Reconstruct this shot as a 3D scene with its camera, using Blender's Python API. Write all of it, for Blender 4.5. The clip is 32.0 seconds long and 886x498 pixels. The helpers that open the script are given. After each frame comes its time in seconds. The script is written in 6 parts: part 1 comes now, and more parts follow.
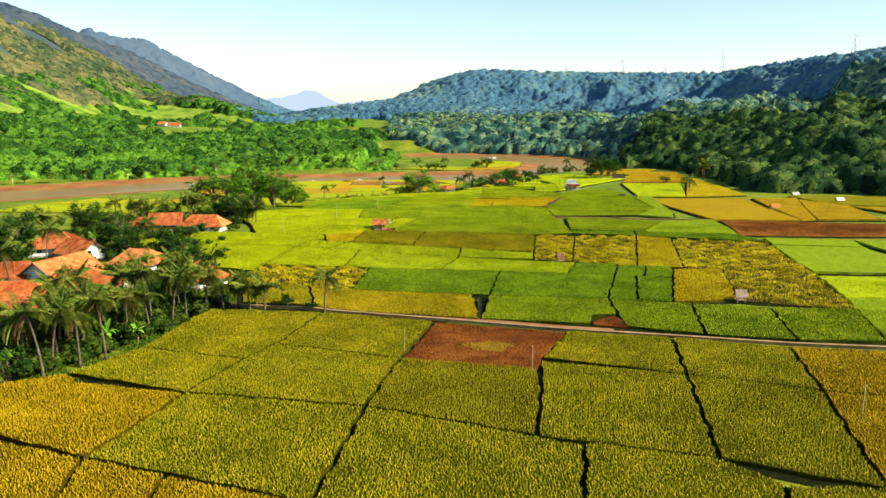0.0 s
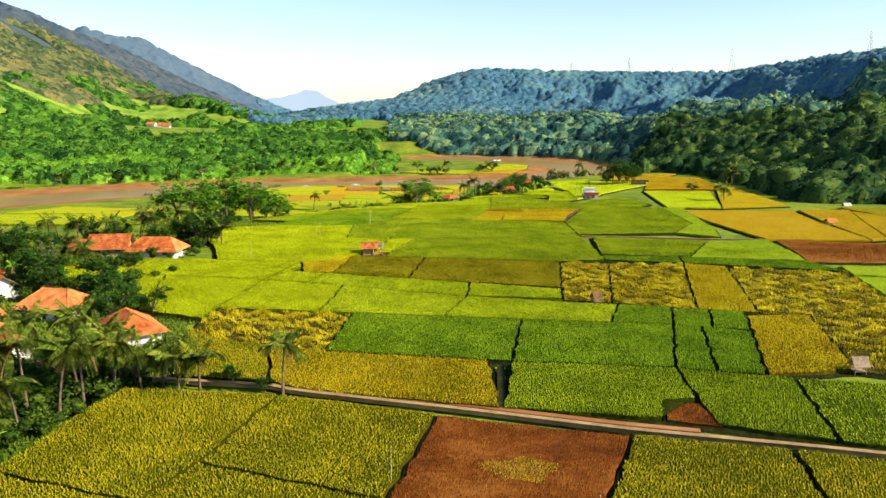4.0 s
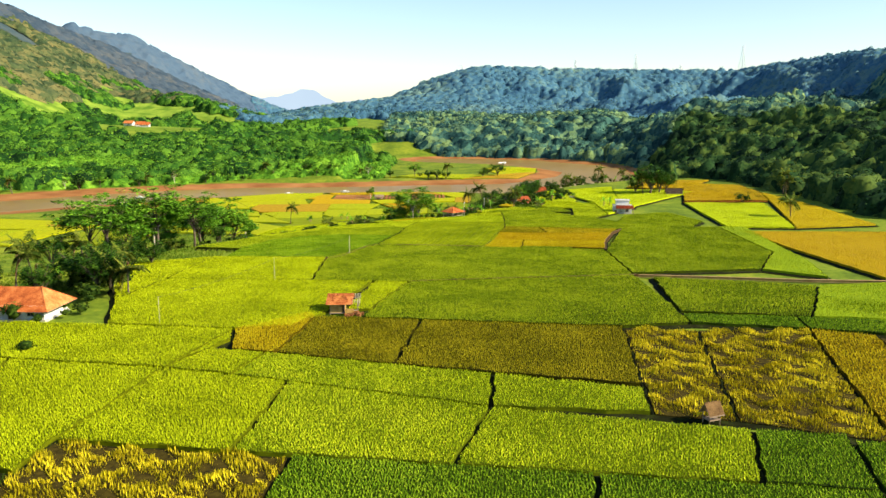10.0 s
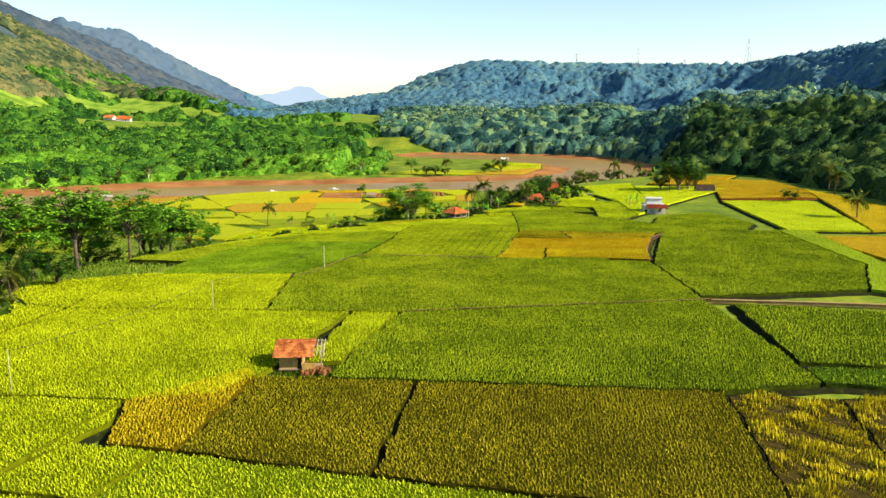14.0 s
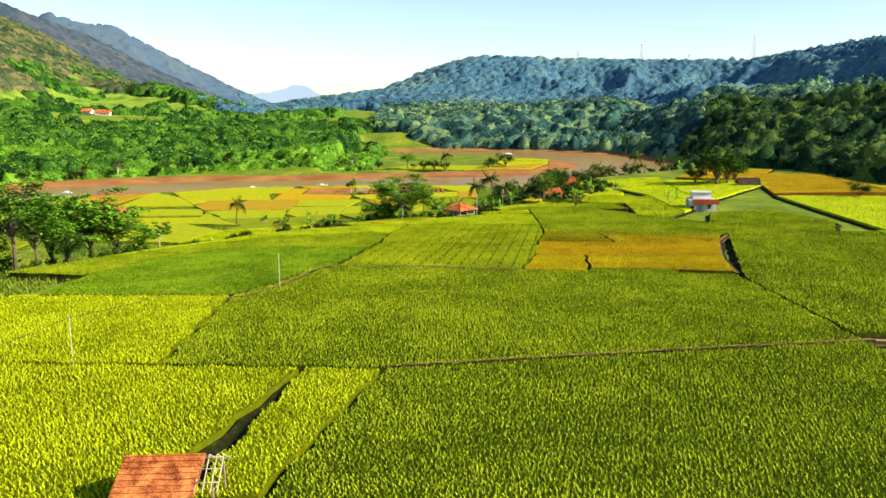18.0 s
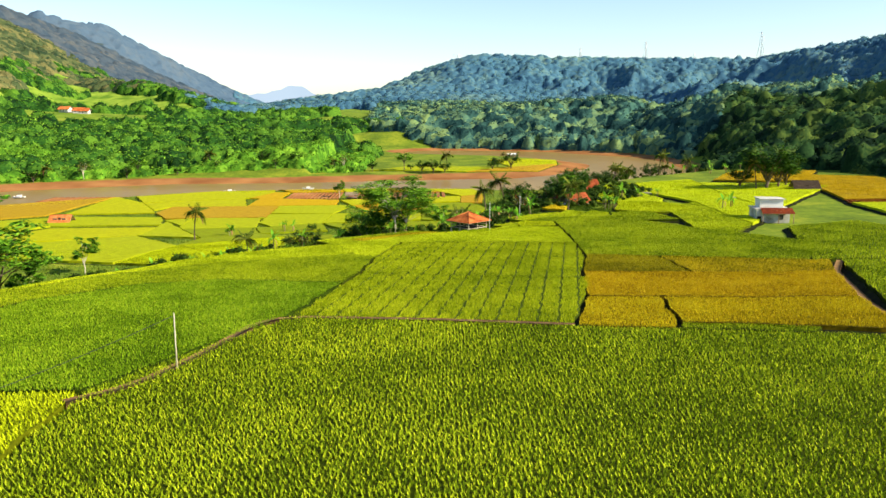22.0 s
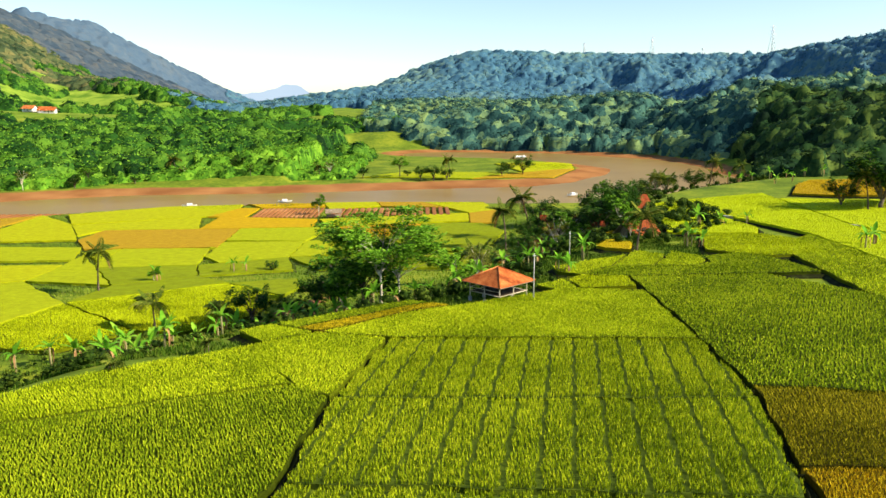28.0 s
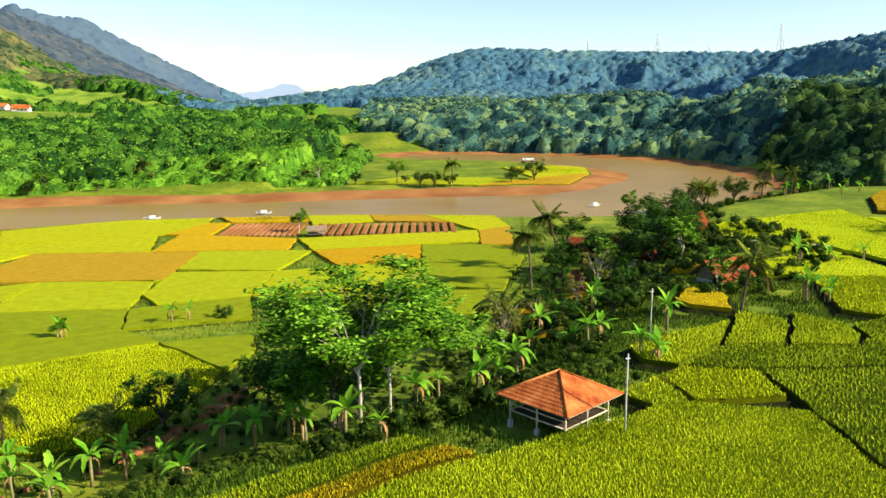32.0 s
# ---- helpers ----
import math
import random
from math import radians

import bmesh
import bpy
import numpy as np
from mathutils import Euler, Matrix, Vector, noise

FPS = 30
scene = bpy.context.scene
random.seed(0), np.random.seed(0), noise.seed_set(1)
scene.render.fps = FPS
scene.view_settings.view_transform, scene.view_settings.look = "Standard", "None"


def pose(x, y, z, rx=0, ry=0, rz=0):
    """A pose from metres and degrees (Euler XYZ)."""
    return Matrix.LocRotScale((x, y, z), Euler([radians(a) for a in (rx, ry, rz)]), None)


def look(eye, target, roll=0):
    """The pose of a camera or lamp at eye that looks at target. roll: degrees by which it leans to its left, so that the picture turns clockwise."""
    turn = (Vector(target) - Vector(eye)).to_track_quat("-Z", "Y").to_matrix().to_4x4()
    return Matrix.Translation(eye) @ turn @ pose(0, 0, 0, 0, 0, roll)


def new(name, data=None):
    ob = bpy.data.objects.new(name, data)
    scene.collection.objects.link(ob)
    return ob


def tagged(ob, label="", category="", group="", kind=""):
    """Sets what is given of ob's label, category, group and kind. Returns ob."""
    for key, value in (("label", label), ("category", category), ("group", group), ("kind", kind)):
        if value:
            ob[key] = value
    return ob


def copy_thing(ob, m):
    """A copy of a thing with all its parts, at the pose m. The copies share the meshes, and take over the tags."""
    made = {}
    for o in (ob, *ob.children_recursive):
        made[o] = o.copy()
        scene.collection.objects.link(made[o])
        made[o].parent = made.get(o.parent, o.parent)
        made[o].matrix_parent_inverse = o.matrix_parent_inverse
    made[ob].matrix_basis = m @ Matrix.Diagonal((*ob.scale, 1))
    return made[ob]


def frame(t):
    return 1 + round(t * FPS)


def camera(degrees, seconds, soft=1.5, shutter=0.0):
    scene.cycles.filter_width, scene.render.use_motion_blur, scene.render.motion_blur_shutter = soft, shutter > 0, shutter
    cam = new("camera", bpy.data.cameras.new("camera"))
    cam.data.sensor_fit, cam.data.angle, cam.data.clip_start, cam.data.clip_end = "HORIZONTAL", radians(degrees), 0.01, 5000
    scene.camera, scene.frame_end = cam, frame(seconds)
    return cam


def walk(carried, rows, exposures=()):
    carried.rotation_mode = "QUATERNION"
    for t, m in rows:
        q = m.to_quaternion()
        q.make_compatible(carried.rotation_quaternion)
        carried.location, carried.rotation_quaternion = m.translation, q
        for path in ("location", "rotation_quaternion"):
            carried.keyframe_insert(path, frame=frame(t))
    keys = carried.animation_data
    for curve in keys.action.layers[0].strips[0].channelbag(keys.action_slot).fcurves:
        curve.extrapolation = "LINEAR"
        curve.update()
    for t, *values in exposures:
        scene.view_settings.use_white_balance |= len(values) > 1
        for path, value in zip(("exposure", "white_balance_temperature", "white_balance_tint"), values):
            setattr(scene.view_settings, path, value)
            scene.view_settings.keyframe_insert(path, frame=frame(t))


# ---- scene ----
cam = camera(59.4, 32.0)
PATH = [
    (0, (1.152, -1.0, 49.124), (1.178, 0.968, 48.767), -0.3),
    (0.5, (1.083, 4.085, 49.07), (1.109, 6.053, 48.712), -0.3),
    (1, (1.125, 9.13, 49.002), (1.149, 11.097, 48.644), -0.3),
    (1.5, (1.066, 14.269, 48.918), (1.09, 16.237, 48.561), -0.3),
    (2, (0.999, 19.421, 48.833), (1.023, 21.389, 48.477), -0.2),
    (2.5, (1.004, 24.421, 48.817), (1.027, 26.389, 48.461), -0.2),
    (3, (1.021, 29.534, 48.846), (1.045, 31.502, 48.49), -0.2),
    (3.5, (1.092, 34.373, 48.859), (1.115, 36.341, 48.502), -0.3),
    (5.5, (1.13, 54.168, 48.72), (1.151, 56.136, 48.364), -0.2),
    (6, (1.08, 59.397, 48.642), (1.102, 61.365, 48.286), -0.2),
    (6.5, (1.034, 64.283, 48.542), (1.057, 66.251, 48.186), -0.2),
    (7, (1.02, 69.336, 48.513), (1.042, 71.304, 48.157), -0.3),
    (7.5, (1.053, 74.174, 48.362), (1.075, 76.142, 48.005), -0.3),
    (8, (0.904, 79.455, 48.222), (0.928, 81.423, 47.865), -0.2),
    (8.5, (0.875, 84.331, 47.96), (0.9, 86.299, 47.605), -0.2),
    (9, (0.828, 89.316, 47.723), (0.854, 91.284, 47.366), -0.2),
    (9.5, (0.828, 94.04, 47.343), (0.853, 96.007, 46.986), -0.2),
    (10, (0.79, 99.18, 46.99), (0.816, 101.148, 46.633), -0.2),
    (10.5, (0.759, 103.996, 46.454), (0.786, 105.963, 46.097), -0.3),
    (11, (0.66, 109.074, 46.053), (0.688, 111.042, 45.695), -0.2),
    (11.5, (0.617, 114.017, 45.534), (0.645, 115.984, 45.175), -0.3),
    (12, (0.563, 119.338, 45.001), (0.593, 121.305, 44.64), -0.3),
    (12.5, (0.554, 124.44, 44.293), (0.583, 126.407, 43.932), -0.3),
    (13, (0.485, 129.838, 43.666), (0.516, 131.804, 43.304), -0.3),
    (13.5, (0.457, 134.873, 42.999), (0.489, 136.839, 42.638), -0.3),
    (14, (0.475, 140.211, 42.357), (0.507, 142.177, 41.995), -0.3),
    (14.5, (0.434, 145.136, 41.693), (0.467, 147.103, 41.331), -0.3),
    (16.5, (0.187, 166.459, 38.257), (0.224, 168.426, 37.896), -0.3),
    (17, (0.071, 171.79, 37.422), (0.109, 173.757, 37.062), -0.3),
    (17.5, (-0.035, 176.852, 36.601), (0.004, 178.818, 36.24), -0.3),
    (18, (-0.062, 182.179, 35.796), (-0.023, 184.145, 35.435), -0.3),
    (18.5, (-0.127, 187.165, 34.986), (-0.087, 189.132, 34.625), -0.3),
    (19, (-0.101, 192.2, 34.245), (-0.061, 194.167, 33.885), -0.4),
    (19.5, (-0.185, 196.986, 33.597), (-0.144, 198.952, 33.236), -0.4),
    (20, (-0.281, 202.27, 33.192), (-0.238, 204.237, 32.83), -0.4),
    (20.5, (-0.262, 207.487, 32.819), (-0.218, 209.454, 32.46), -0.3),
    (21, (-0.29, 212.629, 32.657), (-0.246, 214.596, 32.3), -0.3),
    (21.5, (-0.218, 217.267, 32.516), (-0.174, 219.234, 32.159), -0.3),
    (22, (-0.261, 222.199, 32.453), (-0.217, 224.166, 32.096), -0.3),
    (22.5, (-0.285, 226.743, 32.385), (-0.241, 228.71, 32.028), -0.3),
    (23, (-0.336, 231.512, 32.404), (-0.291, 233.48, 32.046), -0.4),
    (23.5, (-0.307, 236.146, 32.311), (-0.262, 238.113, 31.952), -0.4),
    (24, (-0.306, 241.13, 32.237), (-0.262, 243.097, 31.878), -0.4),
    (24.5, (-0.295, 245.679, 32.126), (-0.252, 247.647, 31.767), -0.5),
    (25, (-0.319, 250.736, 32.035), (-0.275, 252.703, 31.675), -0.5),
    (25.5, (-0.353, 255.363, 31.937), (-0.308, 257.33, 31.578), -0.4),
    (27.5, (-0.624, 274.135, 31.673), (-0.578, 276.101, 31.313), -0.5),
    (28, (-0.795, 278.987, 31.593), (-0.746, 280.954, 31.233), -0.5),
    (28.5, (-0.86, 283.844, 31.472), (-0.81, 285.81, 31.112), -0.4),
    (29, (-0.97, 288.671, 31.375), (-0.919, 290.638, 31.015), -0.4),
    (29.5, (-1.062, 293.526, 31.246), (-1.009, 295.493, 30.885), -0.4),
    (30, (-1.098, 298.231, 31.103), (-1.046, 300.198, 30.742), -0.4),
    (30.5, (-1.151, 303.091, 30.98), (-1.099, 305.058, 30.62), -0.4),
    (31, (-1.237, 307.938, 30.942), (-1.184, 309.904, 30.581), -0.4),
    (31.5, (-1.278, 312.772, 30.861), (-1.225, 314.739, 30.501), -0.4),
    (32, (-1.328, 317.766, 30.788), (-1.275, 319.732, 30.428), -0.4),
]
walk(cam, [(t, look(e, g, r)) for t, e, g, r in PATH])

# ---- world, sun, exposure ----
SUN_AZ, SUN_EL = 110.0, 33.0        # degrees clockwise from +y, above the horizon
world = bpy.data.worlds.new("sky")
scene.world = world
world.use_nodes = True
_n = world.node_tree.nodes
_bg = _n["Background"]
_sky = _n.new("ShaderNodeTexSky")
_sky.sky_type = "NISHITA"
_sky.sun_disc = False
_sky.sun_elevation = radians(SUN_EL)
_sky.sun_rotation = radians(SUN_AZ)
_sky.air_density = 1.0
_sky.dust_density = 0.35
_sky.ozone_density = 2.2
_bg.inputs[1].default_value = 0.096
world.node_tree.links.new(_sky.outputs[0], _bg.inputs[0])
sun = new("sun", bpy.data.lights.new("sun", "SUN"))
sun.data.energy = 5.0
sun.data.angle = radians(0.6)
sun.data.color = (1.0, 0.885, 0.66)
_sd = Vector((math.sin(radians(SUN_AZ)) * math.cos(radians(SUN_EL)), math.cos(radians(SUN_AZ)) * math.cos(radians(SUN_EL)), math.sin(radians(SUN_EL))))
sun.matrix_basis = look(_sd * 300, (0, 0, 0))
scene.view_settings.exposure = 1.08


# ---- materials ----
def mat(name, stops, scale=1.0, rough=0.8, bump=0.0, bump_scale=8.0, fine=0.0, island=0.0, obj=0.0, metal=0.0, spec=0.05, trans=0.0, cell=0.0, cell_scale=0.13, finer=14):
    """Noise at two scales over colour stops; island and obj vary the value from piece to piece."""
    m = bpy.data.materials.new(name)
    m.use_nodes = True
    t = m.node_tree
    b = t.nodes["Principled BSDF"]
    b.inputs["Roughness"].default_value = rough
    b.inputs["Metallic"].default_value = metal
    b.inputs["Specular IOR Level"].default_value = spec
    geo = t.nodes.new("ShaderNodeNewGeometry")
    no = t.nodes.new("ShaderNodeTexNoise")
    no.inputs["Scale"].default_value = scale
    no.inputs["Detail"].default_value = 6
    no.inputs["Roughness"].default_value = 0.65
    t.links.new(geo.outputs["Position"], no.inputs["Vector"])
    fac = no.outputs[0]

    def add(a, socket, k):
        mm = t.nodes.new("ShaderNodeMath")
        mm.operation = "MULTIPLY_ADD"
        t.links.new(socket, mm.inputs[0])
        mm.inputs[1].default_value = k
        sub = t.nodes.new("ShaderNodeMath")
        sub.operation = "SUBTRACT"
        t.links.new(a, sub.inputs[0])
        sub.inputs[1].default_value = k / 2
        t.links.new(sub.outputs[0], mm.inputs[2])
        return mm.outputs[0]

    if fine:
        n2 = t.nodes.new("ShaderNodeTexNoise")
        n2.inputs["Scale"].default_value = scale * finer
        n2.inputs["Detail"].default_value = 3
        t.links.new(geo.outputs["Position"], n2.inputs["Vector"])
        fac = add(fac, n2.outputs[0], fine)
    if island:
        fac = add(fac, geo.outputs["Random Per Island"], island)
    if cell:
        vo = t.nodes.new("ShaderNodeTexVoronoi")
        vo.inputs["Scale"].default_value = cell_scale
        t.links.new(geo.outputs["Position"], vo.inputs["Vector"])
        sx = t.nodes.new("ShaderNodeSeparateColor")
        t.links.new(vo.outputs["Color"], sx.inputs[0])
        fac = add(fac, sx.outputs[0], cell)
    if obj:
        oi = t.nodes.new("ShaderNodeObjectInfo")
        fac = add(fac, oi.outputs["Random"], obj)
    r = t.nodes.new("ShaderNodeValToRGB")
    e = r.color_ramp.elements
    e[0].position, e[0].color = stops[0][0], (*stops[0][1], 1)
    e[1].position, e[1].color = stops[-1][0], (*stops[-1][1], 1)
    for p, c in stops[1:-1]:
        k = e.new(p)
        k.color = (*c, 1)
    t.links.new(fac, r.inputs[0])
    t.links.new(r.outputs[0], b.inputs["Base Color"])
    if bump:
        nb = t.nodes.new("ShaderNodeTexNoise")
        nb.inputs["Scale"].default_value = bump_scale
        nb.inputs["Detail"].default_value = 5
        t.links.new(geo.outputs["Position"], nb.inputs["Vector"])
        bm_ = t.nodes.new("ShaderNodeBump")
        bm_.inputs["Strength"].default_value = bump
        t.links.new(nb.outputs[0], bm_.inputs["Height"])
        t.links.new(bm_.outputs[0], b.inputs["Normal"])
    if trans:
        tr = t.nodes.new("ShaderNodeBsdfTranslucent")
        t.links.new(r.outputs[0], tr.inputs[0])
        mix = t.nodes.new("ShaderNodeMixShader")
        mix.inputs[0].default_value = trans
        t.links.new(b.outputs[0], mix.inputs[1])
        t.links.new(tr.outputs[0], mix.inputs[2])
        t.links.new(mix.outputs[0], t.nodes["Material Output"].inputs[0])
    return m


def leafy(name, dark, mid, light, scale=0.12, island=0.5, trans=0.25, rough=0.6):
    return mat(name, [(0.25, dark), (0.5, mid), (0.78, light)], scale, rough, fine=0.25, island=island, spec=0.02, trans=trans)


RICE = {
    "green": ((0.08233, 0.128, 0.00324), (0.2352, 0.3316, 0.007236), (0.4268, 0.4906, 0.01426)),
    "darkgreen": ((0.05849, 0.1148, 0.0035), (0.167, 0.3031, 0.0079), (0.3257, 0.4536, 0.0172)),
    "olivegreen": ((0.1109, 0.1153, 0.0029), (0.3042, 0.2932, 0.0066), (0.5266, 0.429, 0.0142)),
    "olive": ((0.1407, 0.1236, 0.0029), (0.3892, 0.3217, 0.0065), (0.6182, 0.4543, 0.0139)),
    "limegreen": ((0.134, 0.1871, 0.003549), (0.3704, 0.4767, 0.007985), (0.5975, 0.6475, 0.01735)),
    "lime": ((0.1734, 0.2184, 0.003), (0.4273, 0.508, 0.005679), (0.5614, 0.6256, 0.01157)),
    "ripe": ((0.1836, 0.1274, 0.0026), (0.4432, 0.3024, 0.0054), (0.62, 0.4283, 0.0116)),
    "brownripe": ((0.105, 0.1, 0.003), (0.265, 0.235, 0.006), (0.42, 0.36, 0.0123)),
    "gold": ((0.2295, 0.1661, 0.0034), (0.5365, 0.3974, 0.0066), (0.611, 0.5223, 0.0124)),
    "goldflat": ((0.2265, 0.1475, 0.0036), (0.5042, 0.3377, 0.0063), (0.581, 0.4468, 0.0117)),
    "lodged": ((0.1325, 0.1141, 0.0031), (0.5, 0.41, 0.008), (0.72, 0.61, 0.022)),
    "lodgedg": ((0.1566, 0.1197, 0.0031), (0.5, 0.41, 0.008), (0.72, 0.61, 0.022)),
    "bare": ((0.05, 0.014, 0.003), (0.17, 0.05, 0.007), (0.36, 0.15, 0.028)),
    "rows": ((0.1115, 0.1569, 0.0032), (0.2821, 0.3696, 0.0067), (0.4766, 0.5163, 0.0145)),
    "tan": ((0.2, 0.145, 0.012), (0.44, 0.32, 0.02), (0.58, 0.44, 0.05)),
}
M_RICE = {k: leafy("rice_" + k, *v, scale=0.12, island=0.6, trans=0.1) for k, v in RICE.items()}
# shade between the plants is put into these dark understorey colours
M_UNDER = {k: mat("shaded_understorey_" + k, [(0.3, tuple(c * 0.16 for c in v[0])), (0.7, tuple(c * 0.2 for c in v[1]))], 1.5, 0.9, bump=0.6, bump_scale=5, fine=0.5) for k, v in RICE.items()}
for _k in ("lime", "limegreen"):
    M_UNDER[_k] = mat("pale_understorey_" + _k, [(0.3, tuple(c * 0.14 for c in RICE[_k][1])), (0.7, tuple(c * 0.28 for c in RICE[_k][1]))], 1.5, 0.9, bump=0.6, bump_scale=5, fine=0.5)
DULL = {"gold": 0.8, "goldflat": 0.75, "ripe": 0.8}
# far and low paddies: less of that shade in the understorey colour
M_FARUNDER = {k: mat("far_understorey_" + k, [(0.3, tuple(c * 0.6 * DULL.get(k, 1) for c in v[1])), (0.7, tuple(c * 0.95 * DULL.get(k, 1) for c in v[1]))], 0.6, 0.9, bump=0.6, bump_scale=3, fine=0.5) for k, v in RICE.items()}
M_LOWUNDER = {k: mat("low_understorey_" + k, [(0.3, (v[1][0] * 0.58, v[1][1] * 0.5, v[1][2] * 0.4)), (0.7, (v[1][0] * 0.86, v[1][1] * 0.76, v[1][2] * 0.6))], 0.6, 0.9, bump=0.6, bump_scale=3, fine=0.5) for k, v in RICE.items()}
# furrow bed with the furrow's shade put into its colour
M_UNDER["rows"] = mat("shaded_furrow_earth", [(0.3, (0.03, 0.05, 0.004)), (0.7, (0.09, 0.125, 0.01))], 1.5, 0.95, bump=0.6, bump_scale=5, fine=0.5)
# hollows between lodged straw, their shadow painted as near-black
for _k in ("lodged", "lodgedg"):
    M_UNDER[_k] = mat("shaded_straw_hollow_" + _k, [(0.3, (0.014, 0.011, 0.003)), (0.7, (0.07, 0.052, 0.007))], 1.5, 0.95, bump=0.6, bump_scale=5, fine=0.5)
# wet bund earth, with the shade between tall crops put into its colour
M_BUND = mat("shaded_bund_earth", [(0.3, (0.007, 0.007, 0.003)), (0.55, (0.014, 0.017, 0.004)), (0.72, (0.032, 0.045, 0.006)), (0.85, (0.07, 0.042, 0.014))], 0.9, 0.95, bump=0.7, bump_scale=9, fine=0.4)
M_VERGE = mat("grassy_bund", [(0.3, (0.012, 0.018, 0.004)), (0.52, (0.04, 0.06, 0.007)), (0.7, (0.14, 0.16, 0.014))], 0.5, 0.95, bump=0.6, bump_scale=5, fine=0.5)
M_MUD = mat("red_mud", [(0.3, (0.17, 0.065, 0.024)), (0.55, (0.27, 0.115, 0.042)), (0.8, (0.38, 0.2, 0.085))], 0.06, 0.85, bump=0.4, bump_scale=1.2, fine=0.3)
M_PATH = mat("path_earth", [(0.3, (0.2, 0.12, 0.05)), (0.7, (0.4, 0.27, 0.13))], 0.4, 0.95, bump=0.4, bump_scale=6, fine=0.4)
M_DIRT = mat("trodden_dirt", [(0.3, (0.07, 0.04, 0.018)), (0.7, (0.2, 0.12, 0.05))], 0.6, 0.95, bump=0.4, bump_scale=6, fine=0.5)
# grass darkened so that its colour holds the shade of the slope
M_SHADEGRASS = leafy("shade_tinted_grass", (0.022, 0.055, 0.005), (0.055, 0.115, 0.008), (0.15, 0.2, 0.02), 0.1, 0.5, 0.15)
M_GRASS = leafy("meadow_grass", (0.05, 0.1, 0.01), (0.12, 0.2, 0.015), (0.26, 0.3, 0.03), 0.05, 0.4, 0.2)


def ground_material():
    """Grass and earth; river mud low down by the water, dark woodland floor on the hills."""
    m = mat("ground", [(0.3, (0.055, 0.09, 0.01)), (0.5, (0.12, 0.175, 0.014)), (0.68, (0.22, 0.25, 0.02)), (0.85, (0.28, 0.21, 0.05))], 0.05, 0.95, bump=0.5, bump_scale=1.5, fine=0.45)
    t = m.node_tree
    b = t.nodes["Principled BSDF"]
    base = b.inputs["Base Color"].links[0].from_socket
    geo = t.nodes.new("ShaderNodeNewGeometry")
    sep = t.nodes.new("ShaderNodeSeparateXYZ")
    t.links.new(geo.outputs["Position"], sep.inputs[0])
    no = t.nodes.new("ShaderNodeTexNoise")
    no.inputs["Scale"].default_value = 0.06
    no.inputs["Detail"].default_value = 5
    t.links.new(geo.outputs["Position"], no.inputs["Vector"])
    wob = t.nodes.new("ShaderNodeMath")
    wob.operation = "MULTIPLY_ADD"
    t.links.new(no.outputs[0], wob.inputs[0])
    wob.inputs[1].default_value = 1.0
    t.links.new(sep.outputs[2], wob.inputs[2])
    ramp = t.nodes.new("ShaderNodeMapRange")
    ramp.inputs[1].default_value, ramp.inputs[2].default_value = -0.45, -0.75
    t.links.new(wob.outputs[0], ramp.inputs[0])
    mud = t.nodes.new("ShaderNodeValToRGB")
    mud.color_ramp.elements[0].position, mud.color_ramp.elements[0].color = 0.35, (0.2, 0.08, 0.026, 1)
    mud.color_ramp.elements[1].position, mud.color_ramp.elements[1].color = 0.7, (0.34, 0.16, 0.055, 1)
    t.links.new(no.outputs[0], mud.inputs[0])
    mix = t.nodes.new("ShaderNodeMix")
    mix.data_type = "RGBA"
    t.links.new(ramp.outputs[0], mix.inputs[0])
    t.links.new(base, mix.inputs[6])
    t.links.new(mud.outputs[0], mix.inputs[7])
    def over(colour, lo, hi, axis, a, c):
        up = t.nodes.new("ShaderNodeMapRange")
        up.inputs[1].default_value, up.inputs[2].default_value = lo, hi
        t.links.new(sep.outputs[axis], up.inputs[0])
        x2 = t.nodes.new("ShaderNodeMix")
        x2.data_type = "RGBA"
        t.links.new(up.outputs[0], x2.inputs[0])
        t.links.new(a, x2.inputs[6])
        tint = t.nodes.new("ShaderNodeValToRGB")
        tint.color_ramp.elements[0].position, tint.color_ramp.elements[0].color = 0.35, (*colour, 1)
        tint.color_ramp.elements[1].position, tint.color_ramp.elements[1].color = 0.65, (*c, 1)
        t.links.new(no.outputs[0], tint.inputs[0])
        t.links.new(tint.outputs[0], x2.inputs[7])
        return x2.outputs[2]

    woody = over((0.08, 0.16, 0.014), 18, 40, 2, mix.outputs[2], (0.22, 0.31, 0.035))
    # grey-blue haze tint put into the colour of the highest ground
    hazed_heights = over((0.035, 0.062, 0.075), 80, 150, 2, woody, (0.07, 0.09, 0.085))
    t.links.new(hazed_heights, b.inputs["Base Color"])
    return m


M_GROUND = ground_material()
M_WATER = mat("muddy_river_water", [(0.3, (0.19, 0.12, 0.03)), (0.7, (0.26, 0.17, 0.05))], 0.02, 0.3, bump=0.12, bump_scale=0.8, spec=0.03)


# ---- the lie of the land ----
UY = (-100, 0, 60, 90, 115, 140, 180, 205, 225, 250, 290, 330, 370, 420, 480, 600)
UZ = (18.5, 17.5, 16.6, 16, 14.6, 14.2, 14, 14.6, 15.2, 14.6, 13.2, 11.8, 9.9, 9.0, 7.5, 5)
EDGE = [(-700, 60), (-240, 110), (-130, 170), (-108, 232), (-80, 256), (-64, 276), (-52, 302), (-36, 322), (-28, 341), (-16, 354.5), (3, 367), (16, 380),
        (24, 398), (40, 422), (55, 452), (62, 485), (84, 512), (125, 545), (230, 560), (420, 560)]
